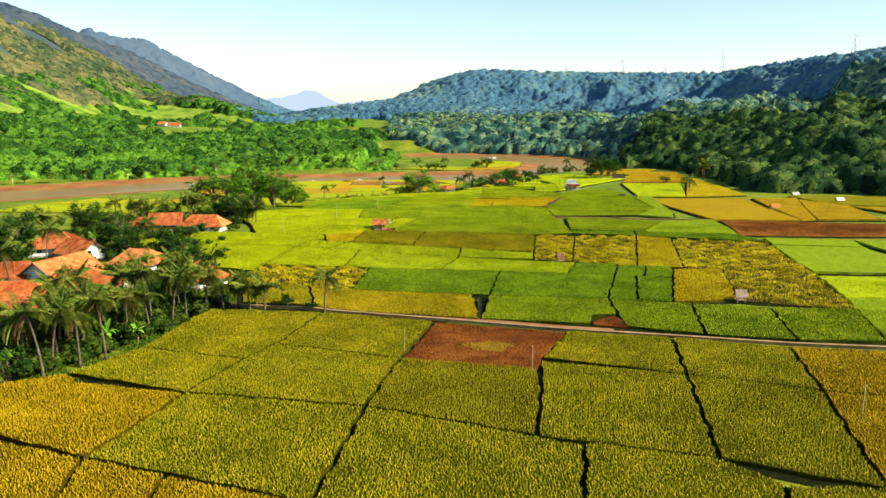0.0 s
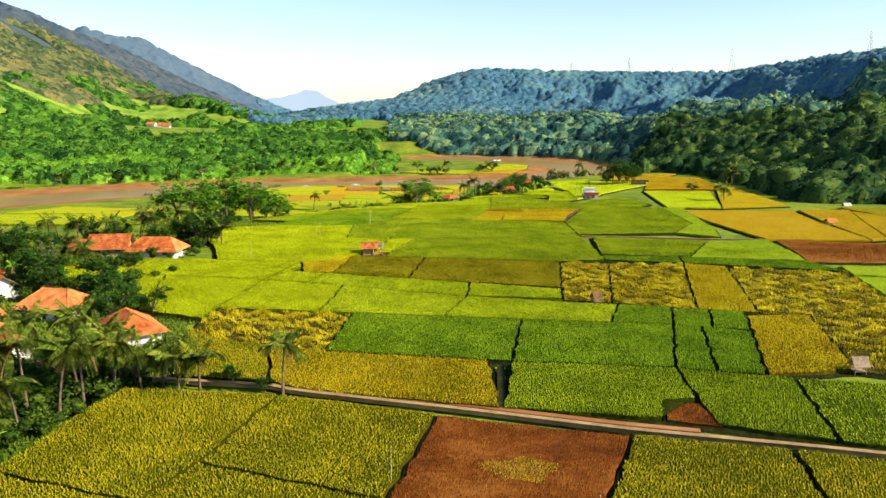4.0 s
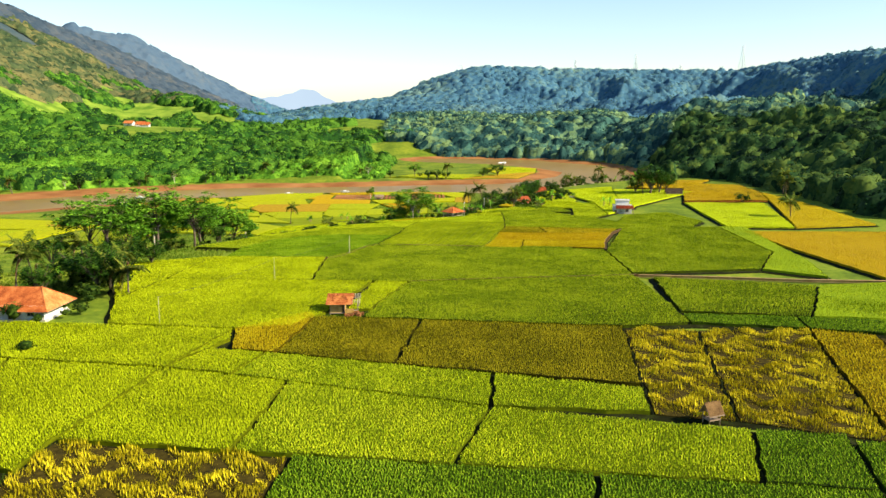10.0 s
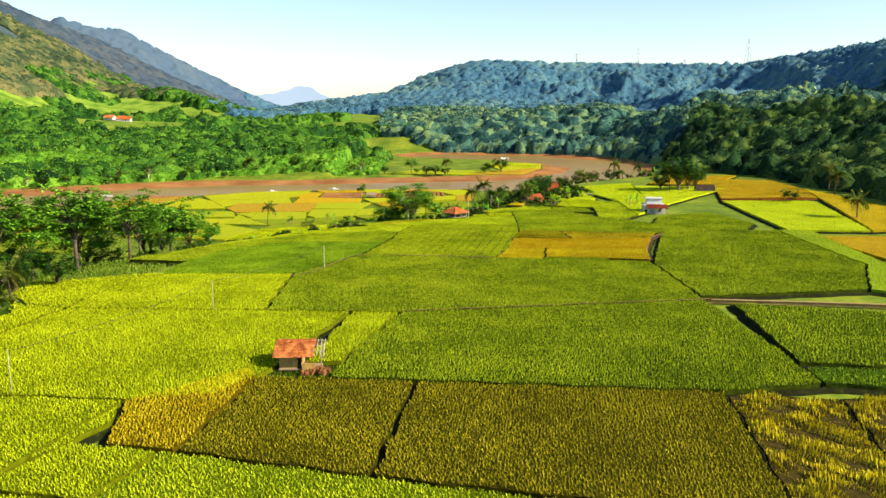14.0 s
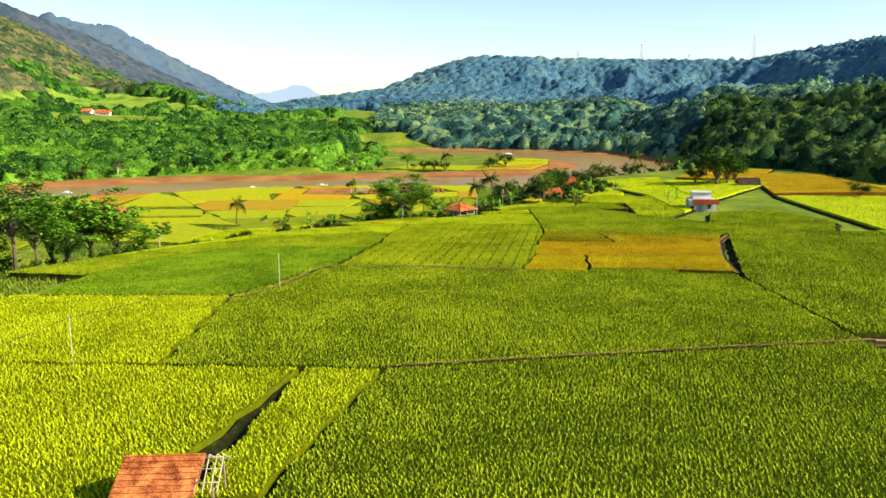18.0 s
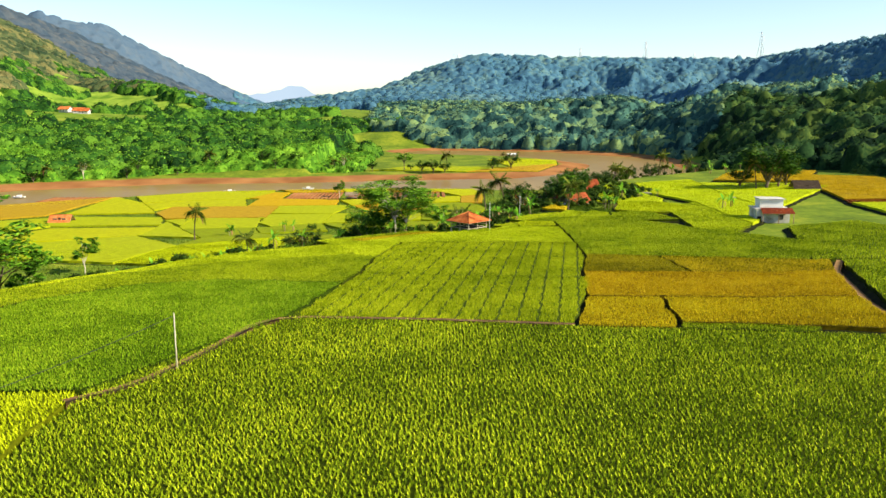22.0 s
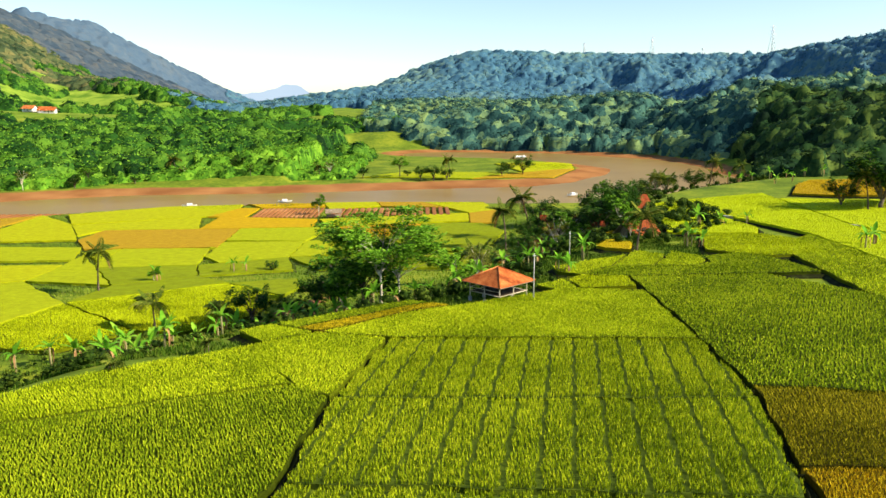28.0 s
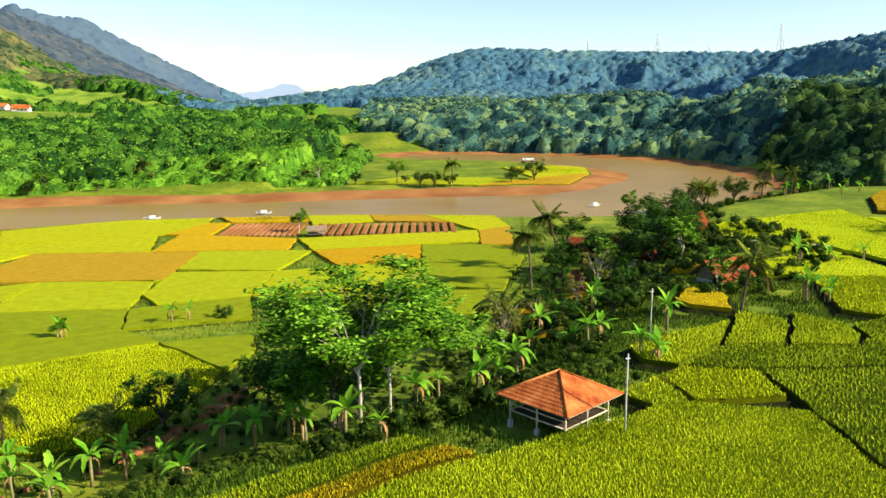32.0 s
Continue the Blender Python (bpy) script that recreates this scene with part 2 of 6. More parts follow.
RIVER = [(-900, 290), (-420, 410), (-300, 462), (-200, 524), (-110, 570), (-20, 580), (55, 580), (96, 606), (122, 655), (130, 705), (120, 770), (82, 824), (10, 852)]
FLAT = [(-130, -300), (-130, 560), (60, 560), (150, 545), (160, 515), (152, 440), (146, 390), (141, 343), (186, 334), (188, 300), (180, 0), (180, -300)]
RIDGES = [  # crest points, half width
    ([(-900, 500, 250), (-880, 1000, 262), (-864, 1550, 264), (-855, 1700, 246), (-852, 1900, 226), (-865, 2000, 216), (-900, 2150, 190)], 520),
    ([(-1020, 2120, 225), (-950, 2140, 240), (-910, 2152, 258), (-858, 2180, 238), (-804, 2250, 239), (-746, 2350, 197), (-666, 2500, 139), (-629, 2650, 90), (-593, 2850, 33)], 270),
    ([(-820, 1280, 105), (-650, 1420, 84), (-520, 1380, 76), (-403, 1331, 66), (-340, 1260, 53), (-295, 1205, 42), (-250, 1150, 26)], 230),
    ([(-620, 600, 30), (-381, 720, 20), (-294, 800, 17), (-160, 850, 12), (-39, 860, 5)], 210),
    ([(-760, 830, 62), (-420, 880, 40), (-290, 905, 31), (-205, 960, 26), (-120, 970, 14)], 205),
    ([(-513, 2650, 14), (-331, 2450, 21), (-190, 2250, 38), (-101, 2100, 60), (-8, 1950, 88), (32, 1850, 106), (70, 1760, 118)], 210),
    ([(70, 1760, 118), (105, 1700, 124), (287, 1700, 119), (409, 1700, 116), (520, 1690, 114), (624, 1681, 117), (629, 1500, 120),
      (638, 1300, 123), (661, 1150, 127), (700, 800, 120), (690, 400, 108), (680, 0, 100)], 850),
]
FALL = ((0, 70, 160, 350, 600, 850), (1, 0.8, 0.5, 0.3, 0.2, 0))   # the long hill: steep below its crest, then a broad wooded apron


def near_line(x, y, pts):
    """Distance to a polyline, and how far along it (segment number and part) the nearest place lies."""
    best = np.full(np.shape(x), 1e9)
    where = np.zeros(np.shape(x))
    for i in range(len(pts) - 1):
        ax, ay, bx, by = *pts[i][:2], *pts[i + 1][:2]
        k = np.clip(((x - ax) * (bx - ax) + (y - ay) * (by - ay)) / ((bx - ax) ** 2 + (by - ay) ** 2), 0, 1)
        d = np.hypot(x - ax - k * (bx - ax), y - ay - k * (by - ay))
        where = np.where(d < best, i + k, where)
        best = np.minimum(best, d)
    return best, where


def inside(x, y, poly):
    r = np.zeros(np.shape(x), bool)
    for (ax, ay), (bx, by) in zip(poly, poly[1:] + poly[:1]):
        if ay != by:
            r ^= ((ay > y) != (by > y)) & (x < (bx - ax) * (y - ay) / (by - ay) + ax)
    return r


def smooth(v):
    v = np.clip(v, 0, 1)
    return v * v * (3 - 2 * v)


def upland(x, y):
    return np.interp(y, UY, UZ) - 0.018 * np.clip(x, -60, 120) * np.interp(y, [150, 200, 290, 370], [0.2, 1, 0.7, -0.6])


def river_distance(x, y):
    return near_line(x, y, RIVER)[0]


def land(x, y):
    """Height of the ground."""
    x, y = np.asarray(x, float), np.asarray(y, float)
    d, _ = near_line(x, y, EDGE)
    d = np.where(inside(x, y, EDGE + [(900, 300), (900, -900), (-900, -900)]), 0, d)
    low = np.interp(y, [330, 385, 432], [3.6, 2.6, 0.0])
    z = low + (upland(x, y) - low) * smooth(1 - d / 24)
    w, _ = near_line(x, y, RIVER)
    wide = np.interp(x, [-260, -170, -40], [20, 14, 23]) + 4 * np.sin(x * 0.03) + 3 * np.sin(y * 0.05 + x * 0.011)
    bank = np.where(y > np.interp(x, [p[0] for p in RIVER[:8]], [p[1] for p in RIVER[:8]]), 34, np.interp(x, [-240, -150, -90], [44, 30, 14])) + np.interp(x, [-170, -40], [12, 0])
    z = np.where(z < 6, z - 2.6 * smooth((wide + bank - w) / (bank + 2)), z)
    hill = np.zeros(np.shape(x))
    for pts, half in RIDGES:
        dd, at = near_line(x, y, pts)
        crest = np.interp(at, range(len(pts)), [p[2] for p in pts])
        rough = 1 + 0.16 * np.sin(x * 0.017 + 1.3 * np.sin(y * 0.011)) * np.sin(y * 0.014 + 0.7) + 0.08 * np.sin(x * 0.041 + y * 0.023) * np.sin(y * 0.05 - x * 0.013)
        k = np.clip(1 - dd / half, 0, 1)
        if half in (520, 270):
            rough = 1 + 0.22 * (rough - 1)
        if half == 850:
            u = x * 0.0135 + 0.004 * y + 0.9 * np.sin(y * 0.0082 + 0.6) + 0.5 * np.sin(x * 0.021)
            w2 = x * 0.034 - 0.019 * y + 1.1 * np.sin(y * 0.019)
            spur = (0.24 * (1 - 2 * np.abs(np.sin(u))) + 0.12 * (1 - 2 * np.abs(np.sin(w2))) - 0.06) * smooth((x - 60) / 240)
            hill = np.maximum(hill, crest * np.interp(dd, *FALL) * (1 + spur * smooth((dd - 10) / 130)))
            continue
        hill = np.maximum(hill, crest * (0.75 * k + 0.25 * k * k * (3 - 2 * k)) * (1 + (rough - 1) * np.minimum(1, 4 * (1 - k))))
    flat = np.where(inside(x, y, FLAT), 0, near_line(x, y, FLAT + FLAT[:1])[0])
    keep = smooth((w - 26) / 60) * smooth(flat / 110) * np.where(x > -60, smooth(np.maximum(x - 135, y - 860) / 90), 1)
    return z + hill * keep


def part(name, data, material, parent=None, label=""):
    """Links a bmesh, or a mesh, as one object under a thing or a part."""
    if isinstance(data, bmesh.types.BMesh):
        me = bpy.data.meshes.new(name)
        data.to_mesh(me)
        data.free()
    else:
        me = data
    if material and not me.materials:
        me.materials.append(material)
    ob = new(name, me)
    if parent:
        ob.parent = parent
    if label:
        ob["label"] = label
    return ob


def mesh_of(name, verts, faces, smooth_faces=False):
    """A mesh from arrays of corners and of equal-sided faces."""
    verts, faces = np.asarray(verts, np.float32), np.asarray(faces, np.int32)
    me = bpy.data.meshes.new(name)
    n, k = faces.shape
    me.vertices.add(len(verts))
    me.vertices.foreach_set("co", verts.ravel())
    me.loops.add(n * k)
    me.loops.foreach_set("vertex_index", faces.ravel())
    me.polygons.add(n)
    me.polygons.foreach_set("loop_start", np.arange(0, n * k, k, dtype=np.int32))
    me.update(calc_edges=True)
    if smooth_faces:
        me.polygons.foreach_set("use_smooth", np.ones(n, bool))
    return me


def steps(fine_a, fine_b, step, far_a, far_b, growth=1.16):
    mid = list(np.arange(fine_a, fine_b + step, step))
    out, s, v = [], step, fine_a
    while v > far_a:
        s *= growth
        v -= s
        out.append(v)
    out, s, v = out[::-1] + mid, step, mid[-1]
    while v < far_b:
        s *= growth
        v += s
        out.append(v)
    return np.array(out)


gx, gy = np.meshgrid(steps(-180, 240, 2.8, -3200, 3200), steps(20, 720, 2.8, -700, 4400, 1.09))
gz = land(gx, gy)
gz = gz - 0.6 - 0.35 * smooth((gz - 3) / 4) - 8 * smooth((gz - 22) / 15) * (gx > 100)
_i = np.arange(gx.size).reshape(gx.shape)
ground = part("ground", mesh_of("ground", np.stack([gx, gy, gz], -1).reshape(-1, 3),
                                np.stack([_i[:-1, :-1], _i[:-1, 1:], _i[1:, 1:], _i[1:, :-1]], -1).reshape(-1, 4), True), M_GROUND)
tagged(ground, "grassy valley ground with muddy river banks and hills", "ground", kind="structure")


def ribbon(pts, width, z, lift=0.0):
    """A flat strip along a line on the ground."""
    P = np.array(pts, float)
    seg = np.hypot(*np.diff(P, axis=0).T)
    s = np.concatenate([[0], np.cumsum(seg)])
    k = np.linspace(0, s[-1], max(2, int(s[-1] / 3) + 1))
    c = np.stack([np.interp(k, s, P[:, 0]), np.interp(k, s, P[:, 1])], -1)
    d = np.gradient(c, axis=0)
    d /= np.hypot(*d.T)[:, None]
    nrm = np.stack([-d[:, 1], d[:, 0]], -1) * width / 2
    a, b = c + nrm, c - nrm
    za = (land(a[:, 0], a[:, 1]) + lift) if z is None else np.full(len(a), z)
    zb = (land(b[:, 0], b[:, 1]) + lift) if z is None else np.full(len(a), z)
    return np.concatenate([np.column_stack([a, za]), np.column_stack([b, zb])]), np.array([[i, i + 1, len(a) + i + 1, len(a) + i] for i in range(len(a) - 1)])


_v = [(-1200, 250, -2.75), (330, 250, -2.75), (330, 900, -2.75), (-1200, 900, -2.75)]
water = part("water", mesh_of("water", _v, [(0, 1, 2, 3)]), M_WATER)
tagged(water, "calm muddy brown river water between earth banks", "river", kind="structure")


# ---- rice fields ----
rng = np.random.default_rng(7)


def inset(poly, d):
    P = np.array(poly, float)
    if sum(P[i - 1][0] * P[i][1] - P[i][0] * P[i - 1][1] for i in range(len(P))) < 0:
        P = P[::-1]
    out = []
    for i in range(len(P)):
        a, b, c = P[i - 1], P[i], P[(i + 1) % len(P)]
        u, v = (b - a) / np.hypot(*(b - a)), (c - b) / np.hypot(*(c - b))
        n1, n2 = np.array([-u[1], u[0]]), np.array([-v[1], v[0]])
        m = n1 + n2
        m = m / max(0.35, m @ m) * 2
        out.append(b + m * d)
    return np.array(out)


def wavy(poly, every=2.5, amp=0.22):
    """More points along the edges, wandering a little as hand-dug bunds do."""
    out = []
    for i in range(len(poly)):
        a, b = np.array(poly[i]), np.array(poly[(i + 1) % len(poly)])
        n = max(1, int(np.hypot(*(b - a)) / every))
        for j in range(n):
            p = a + (b - a) * j / n
            w = 0 if j == 0 else amp
            out.append((p[0] + w * math.sin(p[1] * 0.9 + p[0] * 0.31), p[1] + w * math.sin(p[0] * 0.8 - p[1] * 0.27)))
    return out


def slab(poly, top, depth):
    """A slab of standing crop over the outline, following the ground."""
    bm = bmesh.new()
    P = np.array(poly)
    z = land(P[:, 0], P[:, 1])
    up = [bm.verts.new((x, y, h + top)) for (x, y), h in zip(P, z)]
    dn = [bm.verts.new((x, y, h - depth)) for (x, y), h in zip(P, z)]
    f = bm.faces.new(up)
    for i in range(len(up)):
        bm.faces.new((up[i], dn[i], dn[(i + 1) % len(dn)], up[(i + 1) % len(up)]))
    bmesh.ops.triangulate(bm, faces=[f])
    bmesh.ops.recalc_face_normals(bm, faces=bm.faces)
    return bm


def tufts(poly, spacing, height, spread, drop=0.12, keep=None, width=0.36, swirl=None):
    """Upright tufts of leaf blades standing over the outline, in planted lines."""
    P = np.array(poly)
    k = int(np.argmax([np.hypot(*(P[(i + 3) % len(P)] - P[i])) for i in range(len(P))]))
    e = P[(k + 3) % len(P)] - P[k]
    a = math.atan2(e[1], e[0])
    c, s = math.cos(a), math.sin(a)
    Q = np.stack([P[:, 0] * c + P[:, 1] * s, P[:, 1] * c - P[:, 0] * s], -1)
    lo, hi = Q.min(0), Q.max(0)
    X, Y = np.meshgrid(np.arange(lo[0], hi[0], spacing), np.arange(lo[1], hi[1], spacing))
    X = X.ravel() + rng.uniform(-0.34, 0.34, X.size) * spacing
    Y = Y.ravel() + rng.uniform(-0.34, 0.34, X.size) * spacing
    X, Y = X * c - Y * s, X * s + Y * c
    ok = inside(X, Y, [tuple(p) for p in P])
    if keep is not None:
        ok &= keep(X, Y)
    X, Y = X[ok], Y[ok]
    n = X.size
    if n == 0:
        return None
    Z = land(X, Y)
    V = np.zeros((n, 3, 3, 3), np.float32)
    turn = rng.uniform(0, math.tau, n)
    if swirl is not None:
        Z = Z + swirl(X, Y)[1]
    for k in range(3):
        a = turn + k * 2.1 + rng.uniform(-0.5, 0.5, n)
        if swirl is not None:
            a = swirl(X, Y)[0] + rng.normal(0, 0.5, n)
        h = height * rng.uniform(0.65, 1.25, n)
        out = spread * rng.uniform(0.5, 1.2, n)
        w = spread * width
        base = Z - drop
        V[:, k, 0] = np.stack([X - np.sin(a) * w, Y + np.cos(a) * w, base], -1)
        V[:, k, 1] = np.stack([X + np.sin(a) * w, Y - np.cos(a) * w, base], -1)
        V[:, k, 2] = np.stack([X + np.cos(a) * out, Y + np.sin(a) * out, Z + h], -1)
    return mesh_of("tufts", V.reshape(-1, 3), np.arange(n * 9).reshape(-1, 3))


LOOK = {"green": "green rice paddy", "darkgreen": "deep green rice paddy", "olivegreen": "olive-green rice paddy close to ripening", "olive": "yellowish green ripening rice paddy",
        "limegreen": "fresh light green rice paddy", "lime": "bright yellow-green rice paddy", "ripe": "yellow ripening rice paddy", "brownripe": "brownish green ripe rice paddy",
        "gold": "golden ripe rice paddy", "goldflat": "flat golden ripe rice paddy", "lodged": "ripe rice paddy with flattened patches", "lodgedg": "golden rice paddy with blown-down patches",
        "bare": "harvested bare brown paddy", "tan": "tan stubble paddy", "rows": "light green rice paddy planted in furrowed strips"}


PADDIES = []
PLAN = []


def field(kind, *outline):
    """Notes a paddy; all are built together once their shared bunds have been welded."""
    PLAN.append((kind, [list(p) for p in outline]))


def weld(reach=1.8):
    """Draws corners that nearly meet a neighbour's corner or edge onto it, so that two paddies share one bund."""
    corners = [p for _, a in PLAN for p in a]
    done = set()
    for p in corners:
        if id(p) in done:
            continue
        same = [q for q in corners if math.hypot(p[0] - q[0], p[1] - q[1]) < 0.3]
        done.update(id(q) for q in same)
        best, to = (reach if p[1] < 400 else 3.2), None
        for _, b in PLAN:
            if any(q is r for q in b for r in same):
                continue
            for q, r in zip(b, b[1:] + b[:1]):
                d = math.hypot(p[0] - q[0], p[1] - q[1]) * 0.8
                if d < best:
                    best, to = d, (q[0], q[1])
                ux, uy = r[0] - q[0], r[1] - q[1]
                k = min(1, max(0, ((p[0] - q[0]) * ux + (p[1] - q[1]) * uy) / (ux * ux + uy * uy + 1e-9)))
                d = math.hypot(p[0] - q[0] - k * ux, p[1] - q[1] - k * uy)
                if d < best:
                    best, to = d, (q[0] + k * ux, q[1] + k * uy)
        if to:
            for q in same:
                q[0], q[1] = to


def paddy(kind, outline):
    PADDIES.append(list(outline))
    thing = new("rice_paddy")
    tagged(thing, LOOK[kind] + " edged by earth bunds", "rice paddy", "rice paddies")
    poly = wavy(outline)
    cx, cy = np.mean(np.array(outline), 0)
    low_plain = float(land(cx, cy)) < 6 and (cy > 405 or abs(cx) > 60)
    crop = [tuple(p) for p in inset(poly, 0.2 if low_plain else 0.32)]
    bank = inset(poly, 0.0), inset(poly, 0.1)
    bm = bmesh.new()
    rings = []
    for ring, h in ((inset(poly, -0.7), -0.9 if not low_plain else -0.58), (inset(poly, -0.14), -0.62 if not low_plain else -0.4), (bank[0], -0.5), (bank[1], -0.55), (inset(poly, 0.3), -0.95)):
        z = land(ring[:, 0], ring[:, 1])
        rings.append([bm.verts.new((x, y, q + h)) for (x, y), q in zip(ring, z)])
    for a, b in zip(rings, rings[1:]):
        for i in range(len(a)):
            bm.faces.new((a[i - 1], a[i], b[i], b[i - 1]))
    part("bund", bm, M_VERGE if low_plain else M_BUND, thing, "grassy bund" if low_plain else "earth bund dark with painted shade")
    if kind == "bare":
        part("soil", slab(crop, -0.35, 0.7), M_RICE["bare"], thing, "bare brown soil with stubble")
        if cx < 22:
            mid = [(cx + (3.6 + 0.9 * math.sin(3 * a)) * math.cos(a) - 1.0, cy + (2.8 + 0.6 * math.sin(5 * a + 1)) * math.sin(a)) for a in (i * math.tau / 24 for i in range(24))]
            me = tufts(mid, 0.2, -0.2, 0.16, 0.42)
            tagged(part("straw", me, M_RICE["tan"], thing, "pale heap of threshed straw"), kind="stuff")
        me = tufts(crop, 0.33, -0.1, 0.15, 0.45)
        if me:
            tagged(part("stubble", me, M_RICE["bare"], thing), kind="stuff")
        return thing
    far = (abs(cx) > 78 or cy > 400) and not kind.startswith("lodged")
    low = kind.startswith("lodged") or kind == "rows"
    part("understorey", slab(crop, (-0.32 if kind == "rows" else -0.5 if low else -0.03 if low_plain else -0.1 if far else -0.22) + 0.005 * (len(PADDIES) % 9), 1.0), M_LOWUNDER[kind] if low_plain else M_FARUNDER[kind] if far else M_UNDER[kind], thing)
    near = (0.9 if low_plain else 0.195 if abs(cx) < 38 and 280 < cy < 372 else 0.28 if abs(cx) < 52 and 50 < cy < 400 else 0.36 if abs(cx) < 78 and cy < 400 else 0.42 if abs(cx) < 95 and cy < 430 else 0.55)
    big = (near / 0.42) ** 0.8
    keep = None
    swirl = None
    if kind.startswith("lodged"):
        def heap(x, y):
            return np.sin(x * 1.25 + 2.1 * np.sin(y * 0.52 + cx)) + np.sin(y * 1.2 + 1.8 * np.sin(x * 0.66 + cy)) + 0.7 * np.sin(x * 2.9 + y * 2.3 + 1.5 * np.sin(x * 0.8 - y * 0.5))

        def keep(x, y):
            return heap(x, y) > (-1.75 if kind == "lodgedg" else -1.95)

        def swirl(x, y):
            return 2.2 + 1.8 * np.sin(x * 0.35 + 1.2 * np.sin(y * 0.4 + cx)) + np.sin(y * 0.9) + 0.9 * np.sin(x * 7.1 + y * 9.3), 0.3 * np.clip(heap(x, y), -1.3, 1.3) - 0.12
    if kind == "rows":
        def keep(x, y):
            return np.mod(x - (y - 291) * 0.19 + 0.08 * np.sin(y * 1.7), 1.95) > 0.3
    tall = 0.03 if low_plain else 0.03 + 0.05 * big if far else 0.035 + 0.055 * big
    me = tufts([tuple(p) for p in inset(poly, 0.12 if low_plain else 0.25)], near, tall, 0.6 * near if not low_plain else 0.185 * big, 0.24 if kind == "rows" else 0.46 if low else 0.06 + 0.4 * near, keep, 0.38, swirl)
    if me:
        tagged(part("rice_leaves", me, M_RICE[kind], thing), kind="stuff")
    return thing

field("olivegreen", (-39.2, 133.5), (-18, 130.5), (-22.2, 110.8), (-24.9, 101.9), (-41.6, 108.9))
field("olivegreen", (-18, 130.5), (1.2, 123.9), (-4.9, 102.6), (-22.2, 110.8))
field("bare", (1.2, 123.9), (22.3, 117.5), (16.73, 103.7), (13.87, 96.67), (-3.349, 102.1))
field("olivegreen", (22.3, 117.5), (37.6, 113.3), (32.7, 93.4), (15.82, 101.5))
field("olivegreen", (37.8, 113.3), (52.94, 107), (47.5, 86.58), (33.5, 93.4))
field("ripe", (52.94, 107), (67.6, 103.4), (57.06, 83.67), (48.47, 86.1))
field("olivegreen", (-41.6, 108.9), (-24.9, 101.9), (-28.67, 87.1), (-46.27, 95.37))
field("olivegreen", (-24.9, 101.9), (-22.2, 110.8), (-4.901, 102.6), (-7.134, 82.17), (-28.3, 87.3))
field("brownripe", (-4.9, 102.6), (13.87, 96.67), (14.07, 87), (11.67, 73.5), (-6.601, 82.3))
field("olivegreen", (15.19, 99.94), (32.7, 93.4), (28.33, 67.77), (11.67, 73.5), (14.07, 87))
field("olivegreen", (33.5, 93.4), (48.46, 86.1), (40.69, 61.31), (28.34, 67.77))
field("ripe", (48.47, 86.1), (57.06, 83.67), (49.4, 64.9), (41.17, 62.83))
field("ripe", (-56.3, 88.4), (-46.27, 95.37), (-42.83, 91.43), (-47.05, 73.07))
field("ripe", (-42.83, 91.43), (-28.67, 87.1), (-32.6, 70.93), (-49.6, 77.3))
field("olivegreen", (-28.3, 87.3), (-7.134, 82.17), (-9.332, 59.6), (-32.6, 70.93))
field("olivegreen", (-6.601, 82.3), (11.67, 73.5), (16.13, 71.04), (13.6, 58.5), (-9.332, 59.6))
field("olivegreen", (16.3, 71.91), (28.33, 67.77), (32.37, 62.5), (30.5, 58.3), (13.6, 58.5))
field("ripe", (-48.81, 75.99), (-32.6, 70.93), (-31.17, 59.8), (-39.2, 60))
field("ripe", (-32.35, 68.95), (-23.22, 66.36), (-22.93, 59.37), (-31.17, 59.8))
field("ripe", (-22.86, 66.19), (-11.6, 60.7), (-9.333, 59.6), (-22.93, 59.37))
field("olivegreen", (32.37, 62.5), (46.4, 60.5), (44.8, 58), (30.5, 58.3))
field("olivegreen", (-38.33, 157.1), (-24.33, 150.2), (-20.9, 134), (-34, 137.9))
field("olive", (-24.33, 150.2), (-15.03, 148.4), (8.5, 142.1), (7.2, 126.2), (-10.5, 130.3), (-16.5, 132.6), (-20.3, 135.1))
field("green", (11.1, 141.6), (33.5, 138.6), (32.82, 128.2), (28.5, 127.4), (27, 121.8), (9, 125.2))
field("green", (33.5, 138.6), (48.07, 135.7), (43.55, 115.1), (32.26, 120))
field("green", (48.07, 135.7), (61.24, 132.6), (55.6, 111.1), (43.6, 115))
field("green", (61.24, 132.6), (74.84, 131.1), (69.11, 109.8), (56, 110.3))
field("green", (74.84, 131.1), (87.4, 127.9), (78.1, 107.1), (69.11, 109.8))
field("darkgreen", (-13.43, 168.3), (15.67, 165.1), (11.9, 143.2), (-15.03, 148.4))
field("darkgreen", (15.67, 165.1), (39.9, 162.3), (33.87, 140), (11.98, 143.2))
field("darkgreen", (40.53, 162.3), (44.53, 160.7), (39.23, 139.2), (33.87, 140))
field("darkgreen", (44.53, 160.7), (51.55, 157.8), (45.44, 138.1), (39.23, 139.2))
field("darkgreen", (43.5, 173.1), (49.63, 171.2), (46.47, 160.6), (40.53, 162.3))
field("darkgreen", (49.63, 171.2), (55.73, 171.3), (51.72, 158.4), (46.47, 160.6))
field("lodged", (-37.71, 173.3), (-13.43, 168.3), (-15.03, 148.4), (-38.33, 157.1))
field("lime", (-33.87, 192.3), (-17.4, 188.7), (-19.03, 170.9), (-37.7, 173.3))
field("limegreen", (-17.4, 188.7), (6.201, 183.5), (2.634, 167.5), (-19.03, 170.9))
field("limegreen", (6.036, 182.8), (34.57, 176.2), (30.43, 164.3), (2.634, 167.5))
field("darkgreen", (34.57, 176.2), (44.1, 174.9), (39.9, 162.3), (30.43, 164.3))
